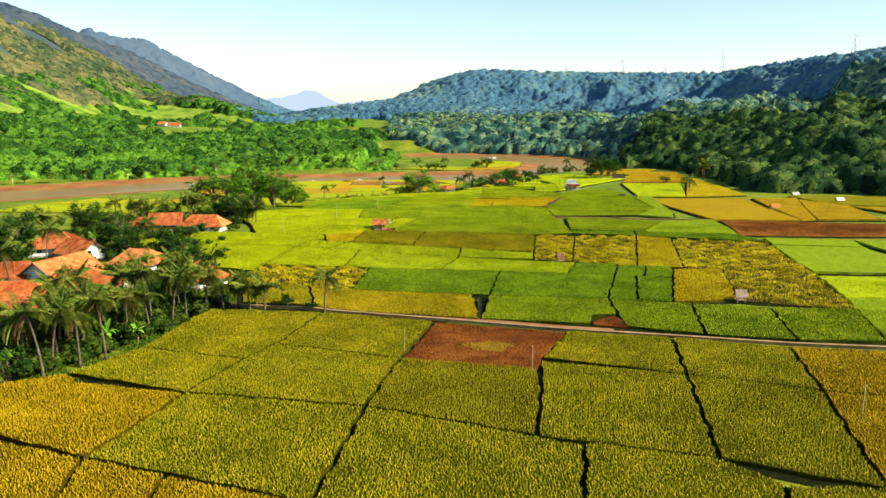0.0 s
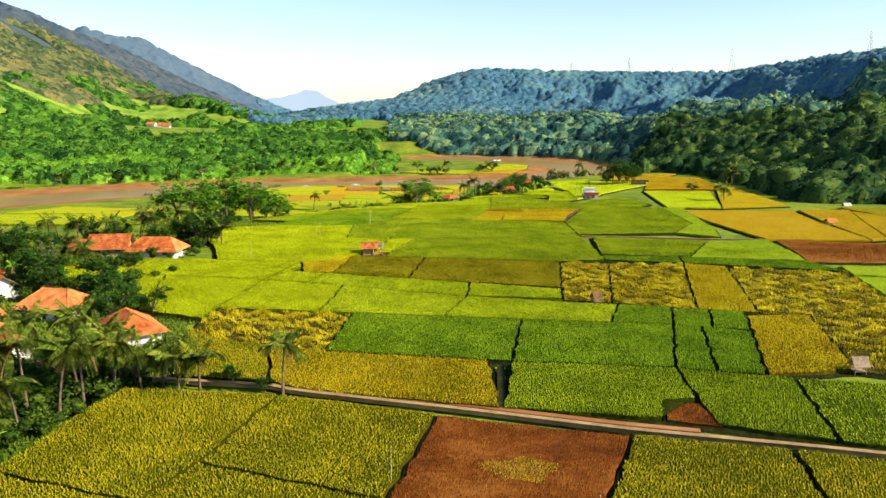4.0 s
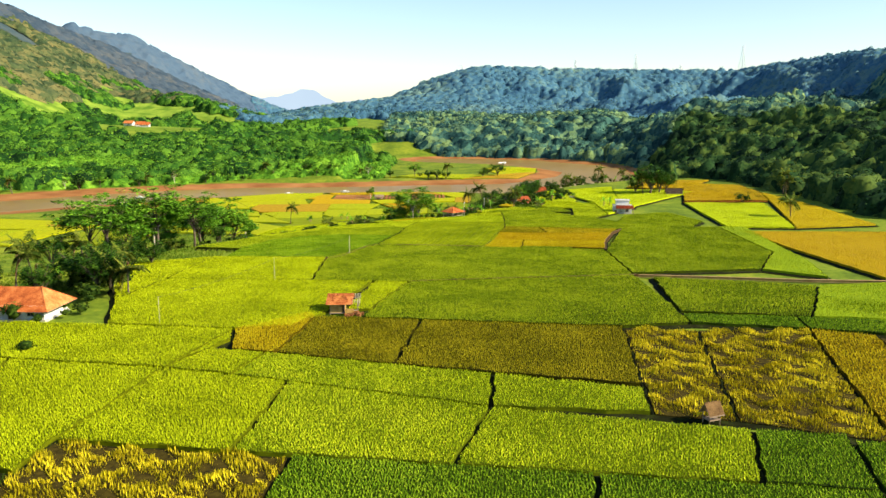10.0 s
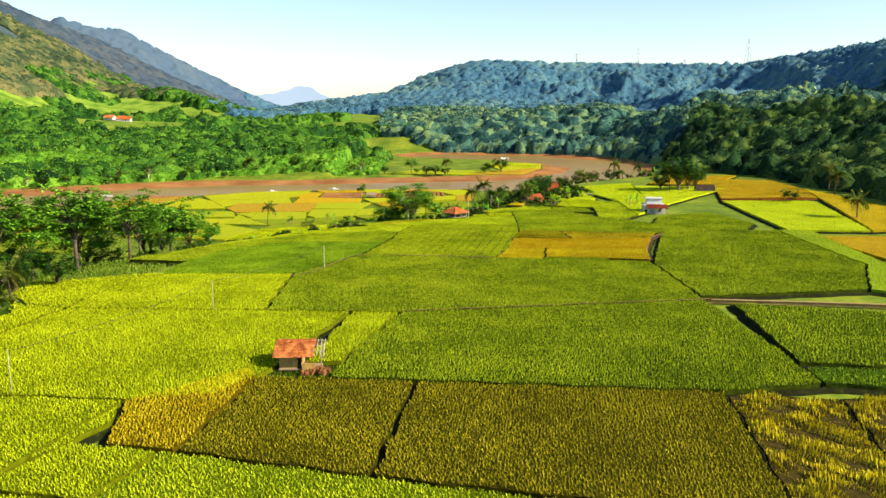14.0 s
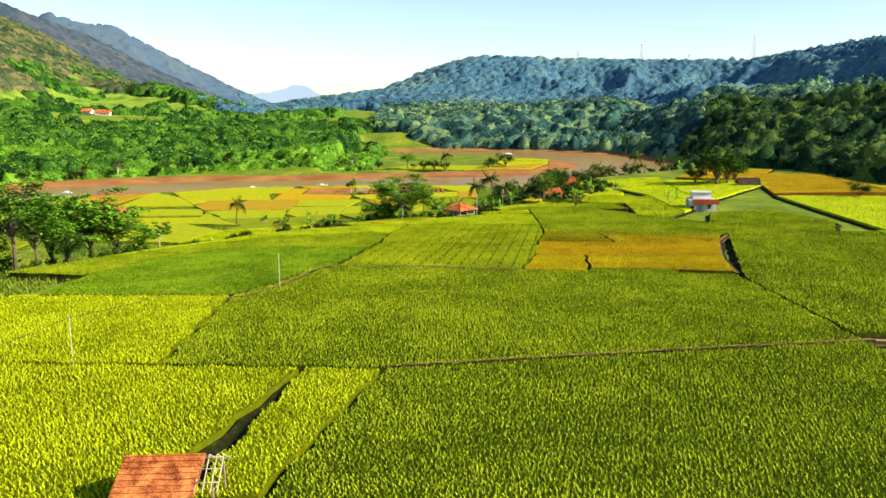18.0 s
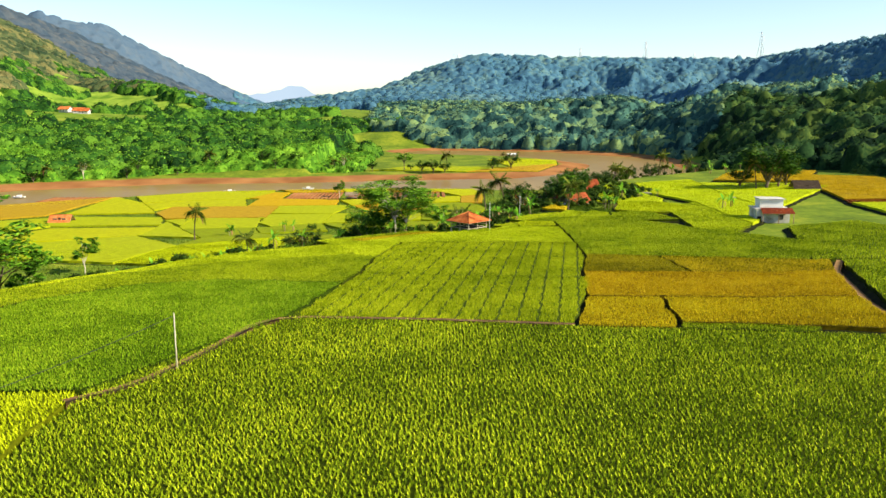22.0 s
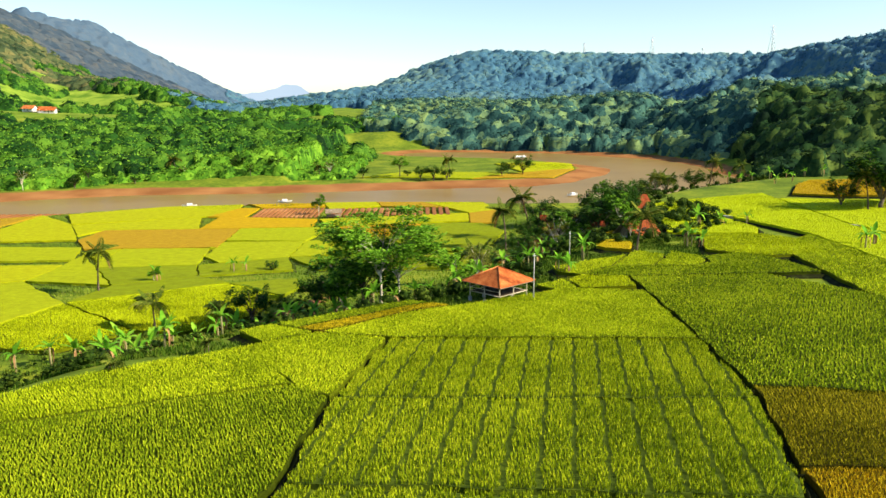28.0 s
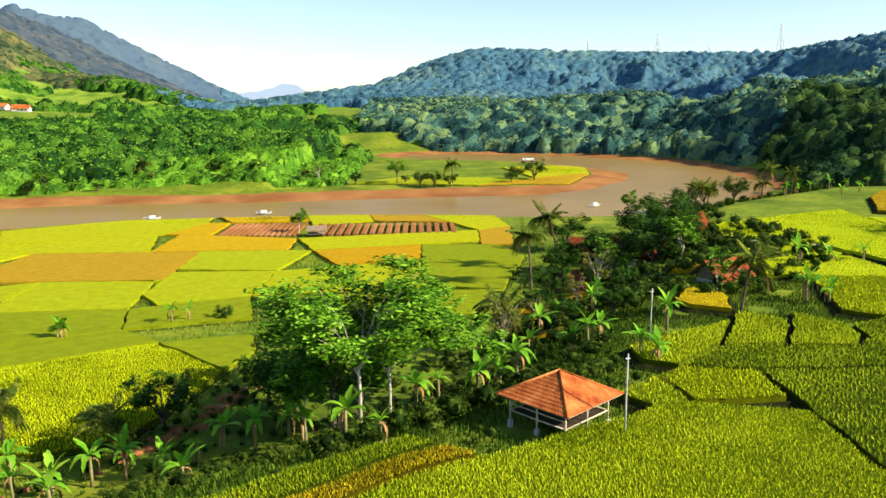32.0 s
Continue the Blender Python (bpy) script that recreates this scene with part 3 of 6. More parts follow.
field("lime", (-54.48, 196.3), (-34, 192.4), (-37.7, 173.3), (-38, 166.3), (-51.2, 171.8))
field("lime", (-33.87, 192.3), (-29.6, 201.6), (-21.87, 198.8), (-24.36, 192))
field("limegreen", (-21.87, 198.8), (8.101, 191.8), (6.201, 183.5), (-24.36, 192))
field("limegreen", (8.101, 191.8), (26.36, 188.4), (25.3, 180.8), (7.312, 182.5))
field("brownripe", (-20.57, 200.2), (-16.2, 216.6), (-1.132, 215.5), (-4.465, 195.5))
field("brownripe", (-1.132, 215.5), (29.93, 214.2), (26.5, 189.4), (-4.465, 195.5))
field("lodgedg", (29.83, 213.4), (40.9, 212.5), (34.2, 178.9), (25.3, 180.8))
field("lodgedg", (40.9, 212.5), (57.83, 210.2), (48, 173.4), (34.2, 178.9))
field("gold", (57.83, 210.2), (66.97, 209.2), (58.2, 170.6), (48, 173.4))
field("lodgedg", (66.97, 209.2), (92.68, 205.6), (84.63, 165.2), (58.2, 170.6))
field("gold", (54.75, 168.1), (65.9, 167.9), (58.2, 138.7), (45.44, 138.1))
field("lodgedg", (65.9, 167.9), (84.17, 163), (74.83, 131.1), (58.2, 138.7))
field("gold", (-26.9, 200.6), (-20.57, 200.2), (-16.2, 216.6), (-19, 219.4), (-28.71, 210.4))
field("lime", (-63.18, 198), (-62.9, 213.2), (-28.6, 210.7), (-33.87, 192.3))
field("lime", (-80.6, 206.7), (-71.7, 213.4), (-62.9, 213.2), (-63.2, 196.7), (-74.3, 195.1))
field("lime", (-74.3, 195.1), (-63.2, 198), (-54.48, 196.3), (-52.17, 177.9), (-70.9, 190))
field("lime", (-52.17, 225), (-49.57, 242.8), (-10.3, 243.8), (-16, 219.6), (-20.4, 212), (-28.6, 210.7), (-48.15, 212.1))
field("lime", (-49.56, 242.8), (-48.63, 271.4), (-23.19, 272), (-22.3, 244.3))
field("lime", (-62.07, 248.6), (-63.2, 261.9), (-48.63, 271.4), (-49.49, 244.7))
field("lime", (-52.17, 225), (-62.07, 248.6), (-49.57, 242.8))
field("lime", (-10.3, 243.8), (-3.699, 243.2), (-9.154, 221.2), (-13.5, 220.7))
field("green", (-3.699, 243.2), (41.7, 251.3), (40.83, 215.5), (29.93, 214.2), (-10.36, 216.2))
field("green", (-23.19, 272), (-13.27, 294.1), (14.4, 290.2), (42.3, 287.2), (41.5, 252.2), (-3.701, 243.2), (-22.3, 244.3))
field("green", (44.5, 250), (74.3, 243), (61.9, 219.7), (40.98, 221.7))
field("darkgreen", (40.95, 220.3), (59, 219.9), (57.4, 213.3), (40.83, 215.5))
field("gold", (148, 445), (145, 400), (137, 333), (109.3, 327.2))
field("ripe", (134.4, 320.2), (153.2, 319.8), (126.9, 248.8), (121.2, 247.5))
field("ripe", (151.3, 315), (161.3, 293.4), (148.7, 247.5), (126.9, 248.8))
field("ripe", (131.3, 502.1), (155, 487), (148, 446), (136, 406), (101.7, 408))
field("bare", (94.6, 247.6), (146.9, 237.6), (135.6, 215.8), (88.95, 216.9))
field("green", (93.4, 211.9), (117.5, 209.9), (115.9, 199.7), (92.18, 202.9))
field("green", (91.86, 201.4), (115.9, 199.7), (107.8, 161.7), (84.17, 163))
field("lime", (83.3, 160.1), (106.9, 158.3), (98, 139.5), (79.03, 139))
field("green", (79.03, 139), (96.5, 137.2), (84.7, 114), (70.87, 116.3))
field("green", (117.5, 209.9), (135.2, 204.9), (120.3, 181.3), (118.7, 197.6))
field("rows", (-13.27, 294.1), (-11.34, 304.2), (-8.666, 317.4), (20.13, 314.5), (13.62, 291))
field("rows", (-6.834, 330.8), (-3.5, 347.7), (23.92, 345.4), (21, 329.6))
field("rows", (-8.666, 317.4), (-6.834, 330.8), (21, 329.6), (18.57, 314.6))
field("limegreen", (-3.5, 347.7), (-6.261, 348.7), (-11.03, 350.6), (-2.033, 359.2), (6.1, 363.8), (16.61, 370.6), (25.6, 367.4), (23.92, 345.4))
field("green", (25.65, 376.2), (43.5, 376.1), (50.35, 362.4), (62.2, 342.6), (51.63, 327.4), (22.7, 332), (24.6, 353.6))
field("brownripe", (22.7, 332), (32.77, 329.7), (33.33, 318.1), (21.03, 317.7))
field("olive", (32.77, 329.7), (51.79, 327.6), (55.6, 325.5), (52.5, 318.5), (44.57, 317.1), (33.33, 318.1))
field("goldflat", (21.03, 317.7), (44.57, 317.1), (52.5, 318.5), (46.8, 303), (34.4, 302.4), (17.01, 303.3))
field("gold", (16.9, 302.9), (24.9, 302.3), (23.6, 292.2), (22.42, 289.3), (13.42, 290.3))
field("gold", (24.9, 302.3), (34.4, 302.4), (46.8, 303), (43.2, 289.4), (27.85, 292.3), (23.6, 292.2))
field("green", (56.8, 325.1), (86.67, 329.9), (83.8, 284.4), (70.63, 260.2), (42.5, 254.5), (42.25, 284.7))
field("green", (86.67, 329.9), (94.85, 328.9), (86.9, 272.8), (80.7, 251), (70.63, 260.2), (83.8, 284.4))
field("lime", (17.08, 375), (20.03, 379.2), (25.64, 376.3), (25.45, 370.4), (18.43, 371.4))
field("limegreen", (12.7, 372.4), (19.46, 378.4), (17.08, 375), (18.43, 371.4), (14.68, 369.4))
field("limegreen", (16.9, 384.2), (28.42, 393.6), (28.85, 390.8), (25.2, 383.8), (20.03, 379.2), (16.8, 380.2))
field("limegreen", (31.52, 395.9), (35.28, 391.6), (32.48, 386.2), (31.1, 383.5), (25.2, 383.8))
field("limegreen", (36.9, 394.9), (39.9, 389.6), (39, 385.2), (36.8, 382.6), (31.1, 383.5), (34.6, 390.3))
field("lime", (99.25, 401), (128.7, 395.5), (109.3, 327.2), (89.36, 329.6))
field("goldflat", (90.4, 319.8), (131.3, 318.3), (121.2, 247.5), (92.3, 248.9))
field("green", (52.77, 325.7), (66.5, 362.9), (83.4, 369.8), (87.1, 343.6), (78.89, 328.7))
field("lime", (-110.3, 519.1), (-81.4, 539.7), (-62.5, 547.4), (-59.99, 530.1), (-64.9, 511.1), (-99.89, 497.8))
field("gold", (-62.5, 547.4), (-37.19, 553.9), (-32.43, 532), (-53.47, 530))
field("lime", (-37.19, 553.9), (-19.02, 555.9), (-14.4, 531.1), (-30.9, 525))
field("gold", (-61.48, 510.6), (-31.4, 506.3), (-31.12, 487.3), (-61.17, 487.7))
field("tan", (-86.21, 486.3), (-50.1, 486.7), (-48.67, 458.2), (-78.69, 457.7), (-86.6, 470.8))
field("lime", (-99.11, 496.3), (-66.91, 510.4), (-61.17, 487.7), (-86.21, 486.3), (-89.44, 477.5))
field("limegreen", (-50.1, 486.7), (-31.12, 487.3), (-25.56, 486.7), (-29.37, 465.3), (-49.08, 467.4))
field("limegreen", (-48.95, 465.1), (-29.37, 465.3), (-26.93, 446), (-43.66, 438.9), (-48.72, 446.4))
field("limegreen", (-70.44, 455.4), (-48.82, 457.2), (-50.21, 458.2), (-47.57, 437.3), (-67.41, 435.6), (-69.47, 439.6))
field("limegreen", (-77.81, 453.8), (-70.44, 455.4), (-69.6, 441.8))
field("green", (-66.6, 434.1), (-47.57, 437.3), (-43.73, 424.4), (-51.1, 419.1), (-56.54, 415.3))
field("green", (-47.56, 437.3), (-29.96, 444.7), (-26.6, 430.9), (-43.73, 424.4))
field("lime", (-31.35, 502.9), (9.933, 510.4), (11.38, 496.3), (-25.56, 486.7))
field("goldflat", (-25.56, 486.7), (-0.9977, 490.6), (-1.203, 476), (-17.89, 468.6))
field("green", (-0.9977, 490.6), (15.55, 491.4), (20.3, 477.7), (12.69, 447.7), (-1.57, 450.7))
field("tan", (9.933, 510.4), (21.9, 519.1), (19.6, 491.6), (11.91, 491.2))
field("lime", (-2.702, 545.2), (19.1, 543.8), (21.9, 519.1), (12.93, 512.6))
field("lime", (-57.37, 398.4), (-50, 404.7), (-35.69, 415.9), (-23.83, 402.6), (-25.2, 392.7), (-26.9, 382.1), (-33.6, 378.8), (-39.9, 380.1))
field("green", (-35.69, 415.9), (-24.2, 420.3), (-22.3, 411.3), (-23.83, 402.6))
field("lime", (-97.27, 394.9), (-97.77, 407.9), (-74.93, 421.4), (-75.58, 439.5), (-105, 439.2), (-113.8, 423.4))
field("limegreen", (-116.6, 428.3), (-107, 443.3), (-75.75, 444.4), (-80.18, 460.5), (-109.9, 463), (-130.9, 453.2))
field("tan", (-133.5, 457.8), (-119.7, 466.4), (-117.8, 519.1), (-148.6, 504.6), (-153.4, 492.6))
field("lime", (-149.2, 353), (-155.3, 400.8), (-128.4, 415.2), (-133.7, 392.7), (-138, 351.6))
field("tan", (-155.9, 411.6), (-136.8, 433.5), (-130.8, 413.9), (-148.1, 402.4))
field("lime", (-114.6, 469), (-117.8, 519.1), (-100.6, 499.2), (-89.77, 478.1), (-86.6, 470.8))
field("green", (-125, 395), (-98.87, 397.7), (-97.77, 407.9), (-113.8, 423.4), (-128.4, 415.2))
field("limegreen", (-97, 382), (-62, 374), (-57.37, 398.4), (-74.93, 421.3), (-97.6, 403.9))
field("limegreen", (-74.93, 421.4), (-56.54, 415.3), (-66.6, 434.1), (-76.33, 451.8))
field("limegreen", (-29.35, 465.3), (-1.245, 473.5), (-1.57, 450.7), (-26.93, 446))
field("green", (-26.92, 446), (12.69, 447.7), (10.29, 430.8), (-22, 431))
field("gold", (-65.56, 510.9), (-53.5, 509.4), (-53.47, 530), (-59.99, 530.1))
field("tan", (-14.4, 531.1), (6.004, 527.1), (-2.702, 545.2), (-19.02, 555.9))
field("green", (74.3, 243), (92, 247), (88.95, 216.9), (61.9, 219.7))
field("olive", (-11.03, 350.6), (-6.5, 354.9), (-2.03, 359.2), (2.3, 361.9), (0.1, 363.4), (-4.3, 360.5), (-8.9, 356.3), (-13.4, 352.4))
field("green", (-13.4, 352.4), (-8.9, 356.3), (-4.3, 360.5), (0.1, 363.4), (-2.5, 365.3), (-7, 362), (-11.8, 358), (-16.2, 354.6))
field("limegreen", (-16.6, 348.2), (-11.03, 350.6), (-13.4, 352.4), (-16.2, 354.6), (-19, 351.5))
field("limegreen", (-16.53, 346.1), (-11.03, 350.6), (-4.121, 348), (-7.403, 330.9), (-9.732, 333.5))
field("darkgreen", (-45.95, 271.5), (-23.18, 272), (-20.69, 277.6), (-15.81, 288.5), (-13.27, 294.1), (-11.34, 304.2), (-10.1, 311.4), (-25, 313.8), (-33.2, 310.9), (-41.33, 301.4), (-46.21, 286.4))
field("green", (-10.1, 311.4), (-8.671, 317.4), (-7.403, 330.9), (-11.8, 333.8), (-29.7, 326), (-40.2, 316.3), (-50.3, 300.1), (-56.67, 285.7), (-46.29, 284.2), (-41.33, 301.4), (-33.2, 310.9), (-25, 313.8))
field("limegreen", (-29.7, 326), (-11.8, 333.8), (-9.732, 333.5), (-16.6, 348.2), (-27.3, 338.3), (-41.5, 321.5), (-57.2, 286.2), (-50.31, 300.1), (-40.2, 316.3))
field("lime", (54.7, 464.7), (75.89, 476.5), (63.67, 458.5), (59.4, 438.8), (49.6, 443))
field("lime", (75.89, 476.5), (89.8, 483.2), (85.82, 463.2), (77.1, 418.2), (76.8, 387.4), (61.94, 366.9), (63.38, 385.8), (65.11, 408.6), (59.85, 440.9), (63.67, 458.5))
field("lime", (48.3, 439), (58.6, 436.8), (60.1, 416.5), (56.9, 410.3), (42.2, 413.6))
field("lime", (47.52, 412.4), (56.9, 410.3), (60.46, 403.9), (58.9, 389.5), (49.4, 388.9), (42.1, 395.1))
field("limegreen", (60.46, 403.9), (65.11, 408.6), (61.94, 366.9), (51.5, 351), (49.78, 363.7), (52.91, 389.1))
field("lime", (86.93, 468.8), (98.8, 462.9), (113.2, 459.4), (118.3, 447.1), (76.84, 390.7), (77.74, 421.5))
field("goldflat", (111.2, 508.7), (121.5, 522.5), (152.6, 522.8), (120.7, 468.3), (104, 472.6), (95.8, 479.9))
field("limegreen", (-30, 640), (21.34, 631.3), (45.67, 654.4), (-10, 668))
field("tan", (21.34, 631.3), (60, 640), (80, 680), (45.67, 654.4))
field("lime", (48.71, 656.7), (80, 684), (85, 730), (40, 720))
field("lime", (-200, 400), (-150, 395), (-142.3, 427.1), (-190, 440))

field("limegreen", (-205, 360), (-138, 351.6), (-142, 390), (-200, 395))


field("green", (-130, 355), (-98, 352), (-100, 378), (-128, 390))
field("ripe", (164, 252), (186, 246), (190, 284), (160.5, 290.4))
field("brownripe", (158, 294), (190, 288), (194, 322), (152, 326))



field("ripe", (160, 212), (180, 206), (184, 240), (158, 246))
field("green", (140, 180), (165, 172), (170, 205), (150, 212))
field("bare", (99.25, 401), (132, 403), (130, 413), (102.8, 411.4))
field("bare", (27, 121.8), (33.3, 119.5), (32.75, 127.1), (28.5, 127.4))
field("goldflat", (33, 432), (37.6, 433.8), (38.5, 428), (39.5, 423), (35.5, 419), (32, 425))
field("gold", (26.5, 401), (30.5, 408), (33.5, 404), (31.53, 395.9), (27.5, 398.6))
field("gold", (28.42, 393.6), (29.5, 392), (31.53, 395.9))
field("ripe", (11.56, 439.9), (16.83, 440), (15.72, 426), (10.67, 412), (9, 420))
field("ripe", (16.83, 440), (21.83, 441), (21, 425), (15.72, 426))
field("ripe", (22, 446), (29, 442), (26, 434), (21.38, 432))
field("ripe", (11, 402), (15, 402), (14.5, 412), (10.67, 412))
field("lime", (-32.37, 197.6), (-28.89, 209.7), (-27.84, 205.7), (-32.35, 195.6), (-33.32, 194.2))
field("green", (-56.54, 415.3), (-51.1, 419.1), (-43.73, 424.4), (-35.69, 416.6), (-50, 405.4), (-57.37, 399.2))
field("green", (20.5, 379), (25.2, 383.5), (31.1, 383.2), (36.8, 382.3), (39.2, 385), (40, 389.4), (45, 391.5), (49.2, 388.6), (50, 376.2), (43.5, 376.3), (25.7, 376.5))
field("darkgreen", (59.2, 219.6), (88.5, 216.6), (92.3, 206.6), (58, 211.2))
field("lime", (-62, 374), (-57.37, 398.4), (-39.9, 380.1), (-46, 371))
field("green", (23.31, 291.5), (36.52, 290.7), (34.72, 288), (22.21, 289.3))

weld()
for _kind, _outline in PLAN:
    _ring = [p for p, q in zip(_outline, _outline[1:] + _outline[:1]) if math.hypot(p[0] - q[0], p[1] - q[1]) > 0.4]
    _area = sum(p[0] * q[1] - q[0] * p[1] for p, q in zip(_ring, _ring[1:] + _ring[:1])) / 2
    if len(_ring) > 2 and abs(_area) > 4:
        paddy(_kind, [tuple(p) for p in _ring])


# ---- materials of the things ----
M_BARK = mat("bark", [(0.3, (0.05, 0.036, 0.025)), (0.7, (0.18, 0.14, 0.1))], 1.5, 0.95, bump=0.6, bump_scale=6, fine=0.4)
M_PALE = mat("pale_bark", [(0.3, (0.34, 0.3, 0.22)), (0.7, (0.6, 0.55, 0.44))], 1.2, 0.9, bump=0.4, bump_scale=7, fine=0.4)
M_FROND = leafy("palm_frond", (0.035, 0.066, 0.008), (0.09, 0.14, 0.014), (0.27, 0.27, 0.04), 0.3, 0.5)
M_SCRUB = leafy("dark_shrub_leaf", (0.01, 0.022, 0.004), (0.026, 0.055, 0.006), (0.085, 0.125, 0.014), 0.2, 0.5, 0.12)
M_DRY = mat("dry_frond", [(0.3, (0.2, 0.1, 0.04)), (0.7, (0.36, 0.22, 0.1))], 1.0, 0.9, fine=0.3, island=0.4)
M_BANANA = leafy("banana_leaf", (0.06, 0.19, 0.012), (0.14, 0.36, 0.02), (0.34, 0.52, 0.045), 0.5, 0.5, 0.3, 0.45)
M_BSTEM = mat("banana_stem", [(0.3, (0.12, 0.14, 0.05)), (0.7, (0.3, 0.25, 0.12))], 2.0, 0.8, fine=0.3)
M_LEAF = leafy("tree_leaf", (0.022, 0.07, 0.005), (0.085, 0.23, 0.011), (0.23, 0.44, 0.03), 0.15, 0.6, 0.14)
M_LEAFD = leafy("dark_tree_leaf", (0.01, 0.034, 0.005), (0.028, 0.078, 0.008), (0.085, 0.17, 0.015), 0.2, 0.5, 0.15)
M_LEAFO = leafy("olive_tree_leaf", (0.06, 0.07, 0.012), (0.12, 0.14, 0.02), (0.24, 0.24, 0.04), 0.2, 0.5)
def wooded(name, dark, mid, light, scale, cell, cell_scale):
    return mat(name, [(0.22, dark), (0.5, mid), (0.8, light)], scale, 0.8, bump=0.9, bump_scale=1.5, fine=0.55, finer=0.8 / scale, trans=0.08, spec=0.04, cell=cell, cell_scale=cell_scale)


M_WOODS = wooded("valley_woods", (0.005, 0.02, 0.005), (0.02, 0.075, 0.009), (0.1, 0.215, 0.018), 0.016, 0.5, 0.13)
M_SHRUB = wooded("banana_grove", (0.018, 0.06, 0.006), (0.075, 0.2, 0.013), (0.18, 0.34, 0.025), 0.03, 0.4, 0.3)
# the shade this wood lies in is put into its near-black green
M_WOODSD = wooded("shade_tinted_woods", (0.004, 0.014, 0.006), (0.019, 0.052, 0.015), (0.09, 0.135, 0.024), 0.016, 0.5, 0.14)
# distance haze is put into the blue of the next four materials
M_WOODSM = wooded("hazed_valley_side_woods", (0.01, 0.036, 0.036), (0.042, 0.112, 0.092), (0.18, 0.265, 0.095), 0.011, 0.6, 0.13)
M_WOODSF = wooded("hazed_far_woods", (0.028, 0.082, 0.145), (0.055, 0.14, 0.205), (0.14, 0.225, 0.175), 0.006, 0.3, 0.13)
M_MOUNT = wooded("hazed_mountain_scrub", (0.028, 0.05, 0.075), (0.052, 0.074, 0.098), (0.1, 0.105, 0.1), 0.006, 0.4, 0.06)
M_MOUNTF = wooded("hazed_far_mountain_scrub", (0.05, 0.088, 0.14), (0.066, 0.108, 0.16), (0.095, 0.125, 0.155), 0.007, 0.2, 0.08)
M_SLOPE = wooded("hillside_scrub", (0.02, 0.04, 0.02), (0.065, 0.09, 0.035), (0.17, 0.15, 0.055), 0.012, 0.5, 0.1)
M_SPRAY = leafy("woodland_leaf", (0.01, 0.04, 0.006), (0.05, 0.15, 0.013), (0.18, 0.34, 0.028), 0.03, 0.7, 0.1)
M_SPRAYB = leafy("grove_leaf", (0.03, 0.085, 0.008), (0.085, 0.2, 0.014), (0.21, 0.37, 0.03), 0.05, 0.5, 0.2)
# leaf sprays in the same painted haze blue
M_SPRAYF = leafy("hazed_far_leaf", (0.016, 0.055, 0.068), (0.045, 0.115, 0.125), (0.12, 0.21, 0.1), 0.01, 0.45, 0.1)
M_SPRAYO = leafy("dry_hill_leaf", (0.03, 0.045, 0.02), (0.075, 0.1, 0.04), (0.17, 0.16, 0.07), 0.02, 0.5, 0.1)
M_TILED = mat("dark_red_roof_tile", [(0.28, (0.1, 0.02, 0.01)), (0.5, (0.21, 0.042, 0.015)), (0.75, (0.36, 0.11, 0.04))], 0.9, 0.9, bump=0.3, bump_scale=12, fine=0.6, obj=0.3)
M_TILE = mat("clay_roof_tile", [(0.28, (0.22, 0.045, 0.014)), (0.5, (0.46, 0.13, 0.035)), (0.75, (0.64, 0.27, 0.09))], 0.7, 0.85, bump=0.3, bump_scale=12, fine=0.5, obj=0.2)
M_TILEO = mat("weathered_roof_tile", [(0.28, (0.13, 0.025, 0.01)), (0.5, (0.3, 0.07, 0.02)), (0.75, (0.5, 0.18, 0.06))], 0.9, 0.9, bump=0.3, bump_scale=12, fine=0.6, obj=0.3)
M_HUTTILE = mat("sunbleached_roof_tile", [(0.3, (0.1, 0.025, 0.01)), (0.47, (0.36, 0.1, 0.028)), (0.7, (0.64, 0.27, 0.085))], 1.3, 0.9, bump=0.4, bump_scale=10, fine=0.8)
M_WHITE = mat("limewashed_wall", [(0.25, (0.5, 0.46, 0.4)), (0.5, (0.72, 0.7, 0.65)), (0.8, (0.82, 0.81, 0.78))], 0.5, 0.85, bump=0.15, bump_scale=10, fine=0.4)
M_STAIN = mat("stained_plaster", [(0.3, (0.2, 0.17, 0.14)), (0.5, (0.42, 0.4, 0.36)), (0.75, (0.66, 0.64, 0.6))], 0.5, 0.9, bump=0.2, bump_scale=10, fine=0.5)
M_BAMBOO = mat("woven_bamboo", [(0.3, (0.3, 0.17, 0.045)), (0.7, (0.52, 0.34, 0.1))], 1.5, 0.8, bump=0.4, bump_scale=20, fine=0.5)
M_WOOD = mat("weathered_wood", [(0.3, (0.16, 0.11, 0.07)), (0.7, (0.36, 0.28, 0.2))], 2.0, 0.85, bump=0.3, bump_scale=18, fine=0.5)
M_POLEWOOD = mat("pale_bamboo_pole", [(0.3, (0.36, 0.3, 0.2)), (0.7, (0.6, 0.54, 0.4))], 2.0, 0.75, fine=0.4)
M_CONC = mat("concrete", [(0.3, (0.32, 0.31, 0.29)), (0.7, (0.55, 0.54, 0.5))], 1.0, 0.9, bump=0.2, bump_scale=12, fine=0.4)
M_STEEL = mat("galvanised_steel", [(0.3, (0.42, 0.45, 0.48)), (0.7, (0.58, 0.6, 0.62))], 0.5, 0.6, metal=0.3)
M_WIRE = mat("cable_rubber", [(0.3, (0.02, 0.02, 0.02)), (0.7, (0.05, 0.05, 0.05))], 1.0, 0.7)
M_DARK = mat("dark_doorway_wood", [(0.3, (0.03, 0.022, 0.016)), (0.7, (0.07, 0.05, 0.035))], 2.0, 0.8)
